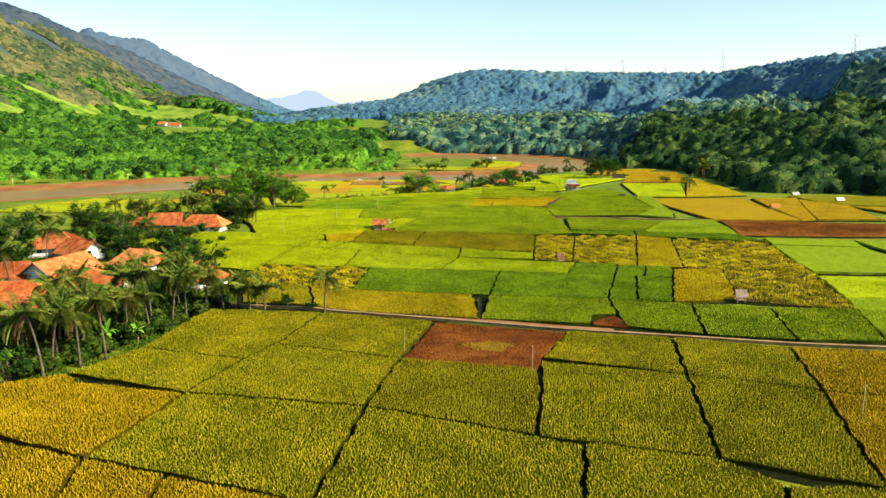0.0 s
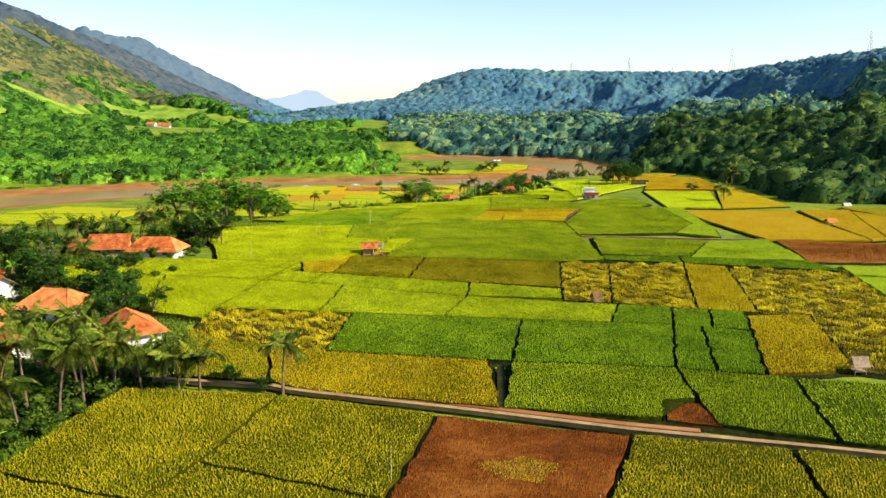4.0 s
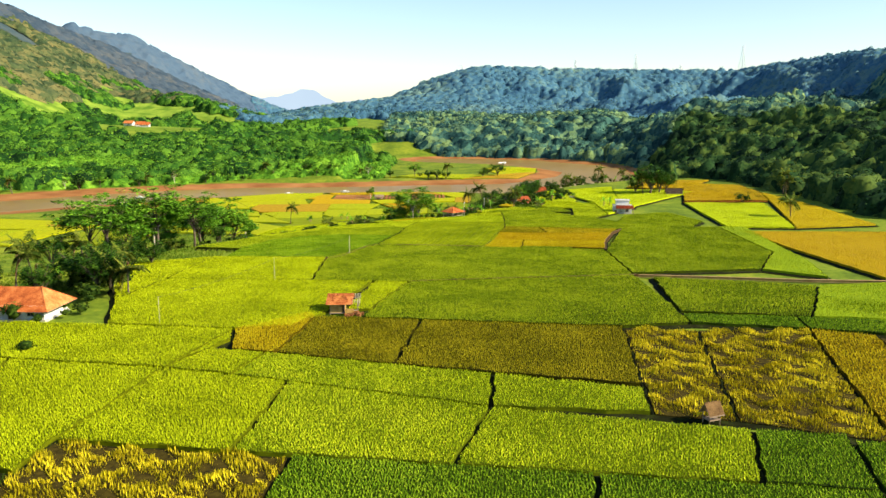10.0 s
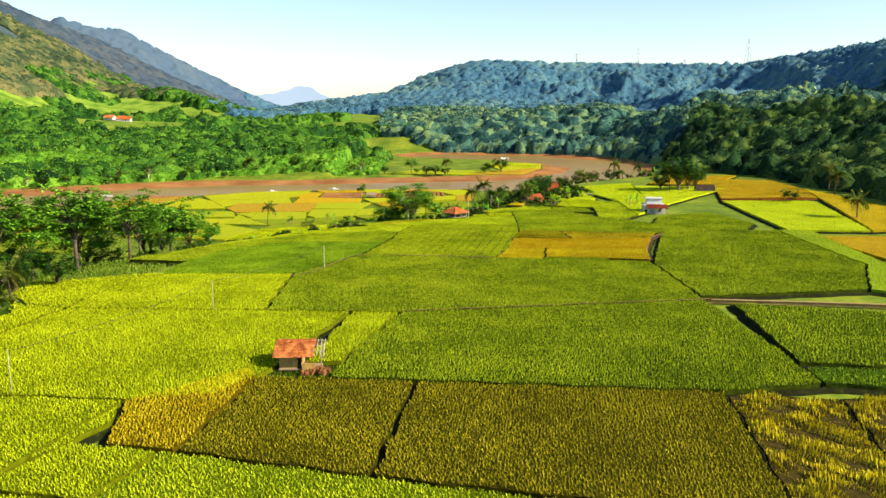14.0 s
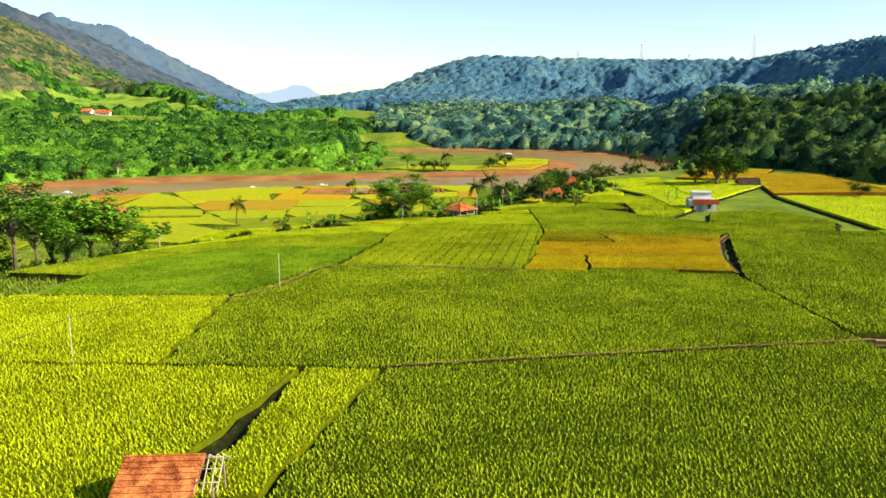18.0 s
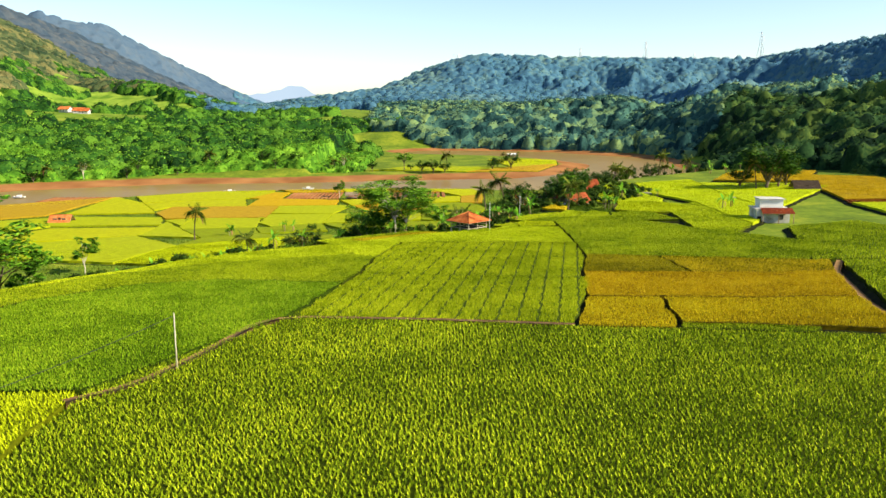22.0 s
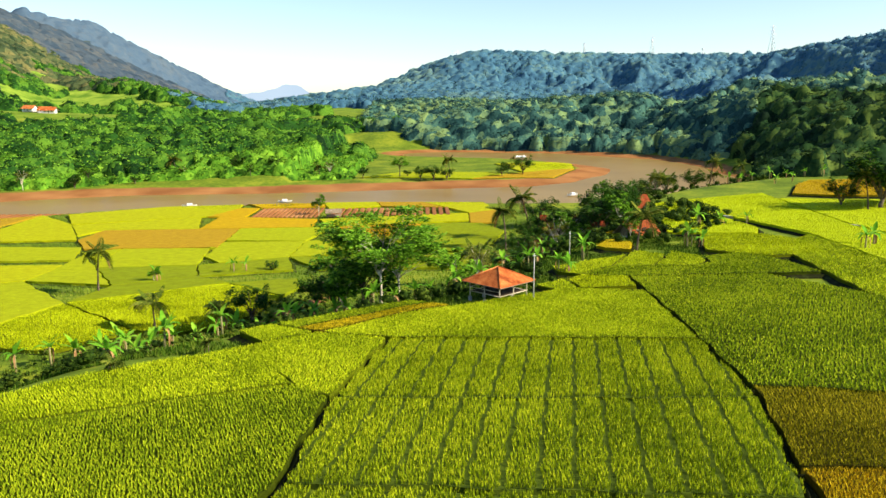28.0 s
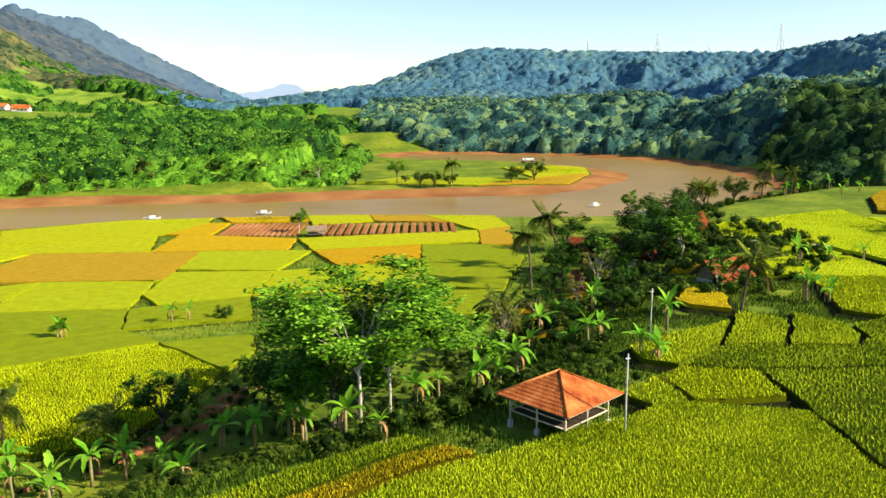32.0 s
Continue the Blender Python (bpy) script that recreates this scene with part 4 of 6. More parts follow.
M_GLASS = mat("window_glass", [(0.3, (0.03, 0.035, 0.04)), (0.7, (0.05, 0.055, 0.06))], 1.0, 0.1, spec=0.6)
M_BOAT = mat("white_boat_paint", [(0.3, (0.68, 0.68, 0.66)), (0.7, (0.82, 0.82, 0.8))], 1.0, 0.5, fine=0.3)


def ground_z(x, y):
    z = float(land(x, y))
    return z - 0.6 - 0.35 * float(smooth((z - 3) / 4))


# ---- small builders ----
def box(bm, x0, y0, z0, x1, y1, z1, bevel=0.0):
    v = [bm.verts.new(p) for p in ((x0, y0, z0), (x1, y0, z0), (x1, y1, z0), (x0, y1, z0), (x0, y0, z1), (x1, y0, z1), (x1, y1, z1), (x0, y1, z1))]
    f = [bm.faces.new([v[i] for i in q]) for q in ((0, 3, 2, 1), (4, 5, 6, 7), (0, 1, 5, 4), (1, 2, 6, 5), (2, 3, 7, 6), (3, 0, 4, 7))]
    if bevel:
        es = list({e for q in f for e in q.edges})
        bmesh.ops.bevel(bm, geom=es, offset=bevel, segments=1, affect="EDGES")
    return bm


def a_box(*k, bevel=0.0):
    return box(bmesh.new(), *k, bevel=bevel)


def tube(bm, path, radii, sides=7):
    """A tapered round limb through the places of path."""
    rings = []
    for i, p in enumerate(path):
        p = Vector(p)
        d = (Vector(path[min(i + 1, len(path) - 1)]) - Vector(path[max(i - 1, 0)])).normalized()
        a = d.orthogonal().normalized()
        b = d.cross(a)
        rings.append([bm.verts.new(p + (a * math.cos(k * math.tau / sides) + b * math.sin(k * math.tau / sides)) * radii[i]) for k in range(sides)])
    for r, s in zip(rings, rings[1:]):
        for k in range(sides):
            # rings are matched by the nearest corner, so that limbs do not twist
            bm.faces.new((r[k - 1], r[k], s[k], s[k - 1]))
    bm.faces.new(rings[0][::-1])
    bm.faces.new(rings[-1])
    return bm


def a_tube(path, radii, sides=7):
    bm = tube(bmesh.new(), path, radii, sides)
    for f in bm.faces:
        f.smooth = True
    return bm


COARSE = [1.0]


def tiles(a, b, c, d, course=0.3, wave=0.26, over=0.03):
    """Clay tiles over one roof slope: a to b along the eave, c above b, d above a. Each course laps the one below, with a rolled profile."""
    a, b, c, d = map(Vector, (a, b, c, d))
    course, wave = course * COARSE[0], wave * COARSE[0]
    n = max(2, int(((d + c - a - b) / 2).length / course))
    up = (b - a).cross(d - a).normalized()
    if up.z < 0:
        up = -up
    V, F = [], []
    for i in range(n):
        for j, lift in ((i, over), (i + 1.12, 0.0)):
            k = min(j / n, 1)
            p, q = a.lerp(d, k), b.lerp(c, k)
            base = max((b - a).length, 0.1)
            m = max(2, int(base / wave) * 2)
            for s in range(m + 1):
                V.append(p.lerp(q, s / m) + up * (lift + (0.035 if s % 2 else 0.0)))
        o = len(V) - 2 * (m + 1)
        for s in range(m):
            F.append((o + s, o + s + 1, o + m + 2 + s, o + m + 1 + s))
    return mesh_of("tiles", [tuple(v) for v in V], F)


def gable_roof(thing, w, d, z, rise, over, material):
    """Two tiled slopes, ridge along x, with gables under them."""
    roof = part("roof", a_box(-w / 2 - over, -0.06, z + rise - 0.02, w / 2 + over, 0.06, z + rise + 0.09, bevel=0.02), material, thing, "row of ridge tiles")
    e = rise * over / (d / 2)
    for s in (-1, 1):
        a, b = (-w / 2 - over, s * (d / 2 + over), z - e), (w / 2 + over, s * (d / 2 + over), z - e)
        c, q = (w / 2 + over, 0, z + rise), (-w / 2 - over, 0, z + rise)
        part("tiles", tiles(a, b, c, q), material, roof)
        bm = bmesh.new()
        v = [bm.verts.new(Vector(p) + Vector((0, 0, o))) for o in (-0.05, -0.12) for p in (a, b, c, q)]
        for f in ((0, 1, 2, 3), (7, 6, 5, 4), (0, 4, 5, 1), (1, 5, 6, 2), (2, 6, 7, 3), (3, 7, 4, 0)):
            bm.faces.new([v[i] for i in f])
        part("roof_board", bm, M_WOOD, roof)
    return roof


def hip_roof(thing, w, d, z, rise, over, ridge, material):
    """Four tiled slopes; ridge 0 gives a pyramid."""
    x, y, r, e = w / 2 + over, d / 2 + over, ridge / 2, z - rise * over / (d / 2)
    roof = new("roof")
    roof.parent = thing
    top = z + rise
    for a, b, c, q in (((-x, -y, e), (x, -y, e), (r, 0, top), (-r, 0, top)), ((x, y, e), (-x, y, e), (-r, 0, top), (r, 0, top)),
                       ((x, -y, e), (x, y, e), (r, 0.01, top), (r, -0.01, top)), ((-x, y, e), (-x, -y, e), (-r, -0.01, top), (-r, 0.01, top))):
        part("tiles", tiles(a, b, c, q), material, roof)
    bm = bmesh.new()
    lo = [bm.verts.new(p) for p in ((-x, -y, e - 0.05), (x, -y, e - 0.05), (x, y, e - 0.05), (-x, y, e - 0.05))]
    hi = [bm.verts.new((-max(r, 0.05), 0, top - 0.06)), bm.verts.new((max(r, 0.05), 0, top - 0.06))]
    for f in ((lo[0], lo[1], hi[1], hi[0]), (lo[2], lo[3], hi[0], hi[1]), (lo[1], lo[2], hi[1]), (lo[3], lo[0], hi[0])):
        bm.faces.new(f)
    part("roof_board", bm, M_WOOD, roof)
    for p in ((-x, -y), (x, -y), (x, y), (-x, y)):
        part("hip_tiles", a_tube([(p[0], p[1], e + 0.04), (math.copysign(r, p[0]) if r else 0, 0, top + 0.05)], [0.09, 0.09], 6), material, roof)
    return roof


def window(thing, x, y, z, w, h, side="y"):
    fr = part("window", a_box(x - w / 2, y - 0.05, z, x + w / 2, y + 0.05, z + h, bevel=0.02), M_WOOD, thing)
    for s in (-1, 1):
        part("pane", a_box(x + s * w / 4 - w * 0.2, y - 0.07, z + 0.08, x + s * w / 4 + w * 0.2, y + 0.07, z + h - 0.08), M_GLASS, fr)
    return fr


def house(x, y, turn, w, d, h, rise, label, wall=None, roof=None, hip=0.0, porch=False):
    h -= 0.5
    wall, roof = wall or M_WHITE, roof or M_TILE
    t = new("house")
    tagged(t, label, "house", "village houses")
    t.matrix_basis = pose(x, y, ground_z(x, y), 0, 0, turn)
    part("plinth", a_box(-w / 2 - 0.25, -d / 2 - 0.25, -0.6, w / 2 + 0.25, d / 2 + 0.25, 0.35, bevel=0.03), M_CONC, t)
    for s in (-1, 1):
        part("wall", a_box(-w / 2, s * d / 2 - 0.08, 0.3, w / 2, s * d / 2 + 0.08, h), wall, t)
        bm = bmesh.new()
        g = [(s * w / 2, -d / 2 + 0.08, 0.3), (s * w / 2, d / 2 - 0.08, 0.3), (s * w / 2, d / 2 - 0.08, h)] + ([] if hip else [(s * w / 2, 0, h + rise - 0.15)]) + [(s * w / 2, -d / 2 + 0.08, h)]
        f = bm.faces.new([bm.verts.new(p) for p in g])
        ex = bmesh.ops.extrude_face_region(bm, geom=[f])
        bmesh.ops.translate(bm, verts=[v for v in ex["geom"] if isinstance(v, bmesh.types.BMVert)], vec=(-s * 0.15, 0, 0))
        bmesh.ops.recalc_face_normals(bm, faces=bm.faces)
        part("wall", bm, wall, t)
    for s in (-1, 1):
        dr = part("door", a_box(-0.45, s * (d / 2 + 0.02), 0.35, 0.45, s * (d / 2 + 0.11), 2.0, bevel=0.015) if s > 0 else a_box(-0.45, -d / 2 - 0.11, 0.35, 0.45, -d / 2 - 0.02, 2.0, bevel=0.015), M_DARK, t)
        part("handle", a_box(0.3, s * (d / 2 + 0.13) - 0.02, 1.25, 0.36, s * (d / 2 + 0.13) + 0.02, 1.35), M_STEEL, dr)
        for k in (-0.3, 0.3):
            window(t, k * w, s * (d / 2 + 0.05), 0.85, 1.1, 0.95)
    if hip:
        hip_roof(t, w, d, h, rise, 1.1, hip, roof)
    else:
        gable_roof(t, w, d, h, rise, 1.1, roof)
    if porch:
        for k in (-0.45, -0.15, 0.15, 0.45):
            part("post", a_tube([(k * w, -d / 2 - 1.7, -0.1), (k * w, -d / 2 - 1.7, h - 0.75)], [0.07, 0.07], 6), M_WOOD, t)
        part("porch_tiles", tiles((-w / 2 - 0.5, -d / 2 - 2.1, h - 0.85), (w / 2 + 0.5, -d / 2 - 2.1, h - 0.85), (w / 2 + 0.5, -d / 2 - 0.3, h - 0.3), (-w / 2 - 0.5, -d / 2 - 0.3, h - 0.3)), roof, t)
    return t


# ---- plants ----
def frond(length, droop, rise, n=13, dead=False):
    """One feathered palm leaf along +x from the origin: a rib with leaflets hanging to both sides."""
    V, F = [], []
    P = []
    for i in range(n + 1):
        k = i / n
        P.append((length * k * (1 - 0.22 * droop * k), 0, length * (rise * k - droop * k * k)))
    for i in range(n):
        w = 0.045 * (1 - i / n) + 0.012
        o = len(V)
        (x0, _, z0), (x1, _, z1) = P[i], P[i + 1]
        V += [(x0, -w, z0), (x0, w, z0), (x1, w, z1), (x1, -w, z1)]
        F.append((o, o + 1, o + 2, o + 3))
        if i == 0:
            continue
        ll = length * 0.27 * math.sin(math.pi * min(1, 0.2 + 0.8 * i / n)) ** 0.6 + 0.12
        for s in (-1, 1):
            for half in (0.0, 0.5):
                j = half
                bx, bz = x0 + (x1 - x0) * j, z0 + (z1 - z0) * j
                sag = ll * (0.45 if not dead else 0.9)
                o = len(V)
                V += [(bx, 0, bz), (bx + 0.13, 0, bz), (bx + ll * 0.5 + 0.05, s * ll * 0.75, bz - sag * 0.5), (bx + ll * 0.46, s * ll * 0.82, bz - sag * 0.72)]
                F.append((o, o + 1, o + 2, o + 3))
    return mesh_of("frond", V, F)


FRONDS = [frond(3.3, 0.55, 0.75), frond(3.5, 0.75, 0.45), frond(3.2, 0.85, 0.12), frond(2.8, 1.0, -0.15), frond(2.2, 0.3, 1.3)]
FROND_DEAD = frond(2.6, 1.1, -0.5, dead=True)
for _m in FRONDS:
    _m.materials.append(M_FROND)
FROND_DEAD.materials.append(M_DRY)


def palm(height, lean, seed, label, size=1.0):
    r = random.Random(seed)
    t = new("coconut_palm")
    tagged(t, label, "palm tree", "coconut palms")
    a = r.uniform(0, math.tau)
    path = [(lean * math.cos(a) * k * k, lean * math.sin(a) * k * k, height * k - 0.4) for k in [i / 8 for i in range(9)]]
    part("trunk", a_tube(path, [0.24 - 0.1 * min(1, i / 3) * 0.8 - 0.005 * i for i in range(9)], 7), M_BARK, t)
    top = Vector(path[-1])
    n = 19
    for i in range(n):
        tier = 4 if i < 3 else (i * 7 % 19) * 4 // 19
        f = part("frond", FRONDS[tier], None, t)
        f.matrix_basis = Matrix.Translation(top) @ pose(0, 0, 0, r.uniform(-12, 12), r.uniform(-6, 6), i * 137.5 + r.uniform(-10, 10)) @ Matrix.Scale(size * r.uniform(0.85, 1.12), 4)
    for i in range(1):
        f = part("dead_frond", FROND_DEAD, None, t)
        f.matrix_basis = Matrix.Translation(top - Vector((0, 0, 0.2))) @ pose(0, 0, 0, 0, 0, r.uniform(0, 360)) @ Matrix.Scale(0.8, 4)
    bm = bmesh.new()
    for i in range(7):
        k = bmesh.ops.create_icosphere(bm, subdivisions=1, radius=0.15)
        bmesh.ops.translate(bm, verts=k["verts"], vec=top + Vector((0.3 * math.cos(i * 0.9), 0.3 * math.sin(i * 0.9), -0.3 - 0.1 * (i % 2))))
    part("coconuts", bm, M_BSTEM, t)
    return t


def leaf_blade(length, width, droop, n=7):
    """A broad banana leaf along +x, folded at the rib and torn at the edge."""
    V, F = [], []
    for i in range(n + 1):
        k = i / n
        w = width * math.sin(math.pi * min(1, 0.08 + k * 0.92)) ** 0.7 * (0.72 if i % 3 == 2 else 1)
        x, z = length * k * (1 - 0.25 * droop * k), length * (0.62 * k - droop * k * k)
        V += [(x, -w, z + 0.05), (x, 0, z), (x, w, z + 0.05)]
    for i in range(n):
        o = 3 * i
        F += [(o, o + 1, o + 4, o + 3), (o + 1, o + 2, o + 5, o + 4)]
    return mesh_of("leaf", V, F)


BLADES = [leaf_blade(2.1, 0.3, 0.35), leaf_blade(2.2, 0.32, 0.75), leaf_blade(1.9, 0.27, 1.1)]
BLADE_DRY = leaf_blade(1.7, 0.14, 1.7)
for _m in BLADES:
    _m.materials.append(M_BANANA)
BLADE_DRY.materials.append(M_DRY)


def banana(seed):
    r = random.Random(seed)
    t = new("banana_plant")
    tagged(t, "green banana plant with broad torn leaves", "banana plant", "banana plants")
    h = r.uniform(1.7, 2.6)
    part("stem", a_tube([(0, 0, -0.4), (0.02, 0, h * 0.5), (0.05, 0.03, h + 0.1)], [0.17, 0.13, 0.08], 7), M_BSTEM, t)
    for i in range(8):
        f = part("leaf", BLADES[(i * 2) % 3] if i > 1 else BLADES[0], None, t)
        f.matrix_basis = pose(0.05, 0.03, h - 0.1, 0, -38 if i < 2 else r.uniform(-22, 5), i * 137.5 + r.uniform(-15, 15)) @ Matrix.Scale(r.uniform(0.8, 1.15), 4)
    for i in range(2):
        f = part("dry_leaf", BLADE_DRY, None, t)
        f.matrix_basis = pose(0, 0, h - 0.3, 0, 15, r.uniform(0, 360))
    return t


def leaf_cloud(r, centres, leaf, per, flat=0.5):
    """Leaves round each centre (x, y, z, radius): small tilted diamonds, denser at the outside."""
    V, F = [], []
    for cx, cy, cz, cr in centres:
        n = int(per * (0.6 + 0.8 * r.random()))
        d = np.array([[r.gauss(0, 1), r.gauss(0, 1), r.gauss(0, 1)] for _ in range(n)])
        d /= np.linalg.norm(d, axis=1)[:, None] + 1e-6
        rad = cr * np.array([r.uniform(0.35, 1.0) for _ in range(n)])[:, None]
        p = np.array([cx, cy, cz]) + d * rad * np.array([1, 1, flat])
        for q in range(n):
            a, s = r.uniform(0, math.tau), leaf * r.uniform(0.6, 1.3)
            u = np.array([math.cos(a), math.sin(a), r.uniform(-0.5, 0.35)]) * s
            v = np.array([-math.sin(a), math.cos(a), r.uniform(-0.45, 0.45)]) * s * 0.55
            o = len(V)
            V += [p[q] - u * 0.5, p[q] + v * 0.5, p[q] + u * 0.7, p[q] - v * 0.5]
            F.append((o, o + 1, o + 2, o + 3))
    return mesh_of("crown", V, F)


def tree(name, seed, height, spread, trunk_r, leaf, clumps, per, material, label, bark=None, bare=0.42, flat=0.5, forks=3):
    """Tapered trunk, forked limbs, and leaves in clumps about the limb ends, with gaps between."""
    r = random.Random(seed)
    t = new(name)
    tagged(t, label, "tree", "valley trees")
    fork = height * bare
    trunk = part("trunk", a_tube([(0, 0, -0.6), (0.1, 0.05, fork * 0.5), (r.uniform(-0.3, 0.3), r.uniform(-0.3, 0.3), fork)], [trunk_r * 1.25, trunk_r, trunk_r * 0.75], 8), bark or M_BARK, t)
    tips = []
    for i in range(forks * 3):
        a = i * 2.4 + r.uniform(-0.4, 0.4)
        reach = spread * r.uniform(0.35, 0.95)
        rise = height * r.uniform(0.62, 0.97) if i % 3 else height * r.uniform(0.85, 0.98)
        s = fork * r.uniform(0.7, 1.0)
        end = Vector((math.cos(a) * reach, math.sin(a) * reach, rise - 0.25 * reach * (reach / spread)))
        mid = Vector((math.cos(a) * reach * 0.4, math.sin(a) * reach * 0.4, s + (end.z - s) * 0.55))
        bm = tube(bmesh.new(), [(0, 0, s), mid, end], [trunk_r * 0.5, trunk_r * 0.3, trunk_r * 0.08], 5)
        tips.append(end)
        for j in range(2):
            b = a + r.uniform(-0.9, 0.9)
            e2 = mid + Vector((math.cos(b), math.sin(b), r.uniform(0.2, 0.7))) * spread * r.uniform(0.3, 0.5)
            tube(bm, [mid, mid.lerp(e2, 0.5) + Vector((0, 0, 0.15)), e2], [trunk_r * 0.24, trunk_r * 0.15, trunk_r * 0.05], 4)
            tips.append(e2)
        part("limb", bm, bark or M_BARK, t)
    cs = []
    for i in range(clumps):
        e = tips[i % len(tips)]
        cr = spread * r.uniform(0.16, 0.3)
        cs.append((e.x + r.gauss(0, 0.14) * spread, e.y + r.gauss(0, 0.14) * spread, min(height * 1.02, e.z + r.gauss(0, 0.05) * height), cr))
    part("crown", leaf_cloud(r, cs, leaf, per, flat), material, t)
    return t


def put(ob, x, y, turn=0.0, size=1.0, sink=0.0):
    ob.matrix_basis = pose(x, y, ground_z(x, y) - sink, 0, 0, turn) @ Matrix.Scale(size, 4)
    return ob


def again(ob, x, y, turn=0.0, size=1.0, sink=0.0):
    k = ob.scale[0]
    return copy_thing(ob, pose(x, y, ground_z(x, y) - sink, 0, 0, turn) @ Matrix.Scale(size / k, 4))

# ---- the gazebo on the field's edge ----
def gazebo(x, y, turn):
    t = new("gazebo")
    tagged(t, "open wooden gazebo with pyramid roof of orange clay tiles", "gazebo")
    t.matrix_basis = pose(x, y, ground_z(x, y) + 0.75, 0, 0, turn)
    s = 2.35
    part("floor", a_box(-s, -s, 0.33, s, s, 0.4, bevel=0.02), M_DARK, t, "dark weathered plank floor")
    for i in range(-1, 2):
        for j in range(-1, 2):
            if i or j:
                p = part("post", a_tube([(i * s, j * s, -1.2), (i * s, j * s, 1.98)], [0.075, 0.065], 8), M_POLEWOOD, t)
                part("footing", a_box(i * s - 0.16, j * s - 0.16, -1.4, i * s + 0.16, j * s + 0.16, -0.25, bevel=0.03), M_CONC, p)
    for k in (-s, s):
        for z, r in ((0.4, 0.06), (0.9, 0.045), (1.9, 0.06)):
            if not (k == -s and z == 0.9):
                part("rail", a_tube([(-s - 0.1, k, z), (s + 0.1, k, z)], [r, r], 7), M_POLEWOOD, t)
            part("rail", a_tube([(k, -s - 0.1, z), (k, s + 0.1, z)], [r, r], 7), M_POLEWOOD, t)
    hip_roof(t, 2 * s, 2 * s, 1.98, 1.27, 0.72, 0.0, M_TILE)
    return t


gazebo(7.9, 367.9, 42)

# ---- field hut with the broken roof ----
def field_hut(x, y, turn):
    t = new("field_hut")
    tagged(t, "small bamboo field hut with broken clay tile roof", "hut")
    t.matrix_basis = pose(x, y, ground_z(x, y) + 0.35, 0, 0, turn)
    for px in (-2.1, 0.2, 2.3):
        for py in (-1.3, 1.3):
            part("post", a_tube([(px, py, -0.4), (px, py, 2.1)], [0.07, 0.06], 6), M_WOOD, t)
    part("wall", a_box(-2.1, -1.34, 0.25, -0.2, -1.27, 1.9), M_BAMBOO, t, "woven bamboo wall panel")
    part("wall", a_box(-2.1, 1.27, 0.25, 0.2, 1.34, 1.9), M_BAMBOO, t)
    part("wall", a_box(-2.14, -1.27, 0.25, -2.07, 1.27, 1.9), M_BAMBOO, t)
    part("wall", a_box(0.17, -1.27, 0.25, 0.24, 1.27, 1.9), M_BAMBOO, t)
    part("sill_beam", a_box(-2.2, -1.42, 0.1, 2.4, -1.3, 0.28, bevel=0.02), M_WOOD, t)
    part("floor", a_box(-2.1, -1.27, 0.1, 2.3, 1.27, 0.25), M_WOOD, t)
    part("fallen_panel", a_box(0.3, -1.62, 0.1, 1.7, -1.5, 0.9), M_BAMBOO, t, "fallen bamboo panel")
    roof = part("roof", a_box(-2.6, -0.07, 3.0, 1.7, 0.07, 3.12, bevel=0.02), M_HUTTILE, t)
    part("tiles", tiles((-2.75, -2.1, 1.7), (1.55, -2.1, 1.7), (1.75, 0, 3.05), (-2.5, 0, 3.05), 0.34, 0.34, 0.06), M_HUTTILE, roof)
    part("tiles", tiles((2.0, 1.95, 1.85), (-2.6, 1.95, 1.85), (-2.6, 0, 3.05), (1.6, 0, 3.05)), M_HUTTILE, roof)
    for k in (1.5, 1.9, 2.3, 2.65):
        part("rafter", a_tube([(k, -1.95, 1.85), (k, 0, 3.05), (k, 1.95, 1.85)], [0.035] * 3, 5), M_POLEWOOD, roof)
    for q in (0.25, 0.6, 0.9):
        part("batten", a_tube([(1.3, -1.95 + 1.95 * q, 1.9 + 1.2 * q), (2.7, -1.95 + 1.95 * q, 1.9 + 1.2 * q)], [0.025] * 2, 4), M_POLEWOOD, roof)
    bm = bmesh.new()
    q = random.Random(5)
    for i in range(70):
        ax, ay = q.uniform(0.3, 3.2), q.uniform(-2.5, -1.1)
        z = 0.05 + 0.28 * max(0, 1 - abs(ax - 1.9) / 1.6) * (ay + 2.9)
        v = [bm.verts.new((ax + q.uniform(-0.28, 0.28), ay + q.uniform(-0.25, 0.25), z + q.uniform(-0.08, 0.16))) for _ in range(4)]
        w = [bm.verts.new(a.co - Vector((0, 0, 0.22))) for a in v]
        for f in ((v[0], v[1], v[2], v[3]), (v[1], v[0], w[0], w[1]), (v[2], v[1], w[1], w[2]), (v[3], v[2], w[2], w[3]), (v[0], v[3], w[3], w[0])):
            bm.faces.new(f)
    tagged(part("rubble", bm, M_MUD, t, "slipped heap of brown earth and broken tiles"), kind="stuff")
    return t


field_hut(-13.6, 220.8, 2)


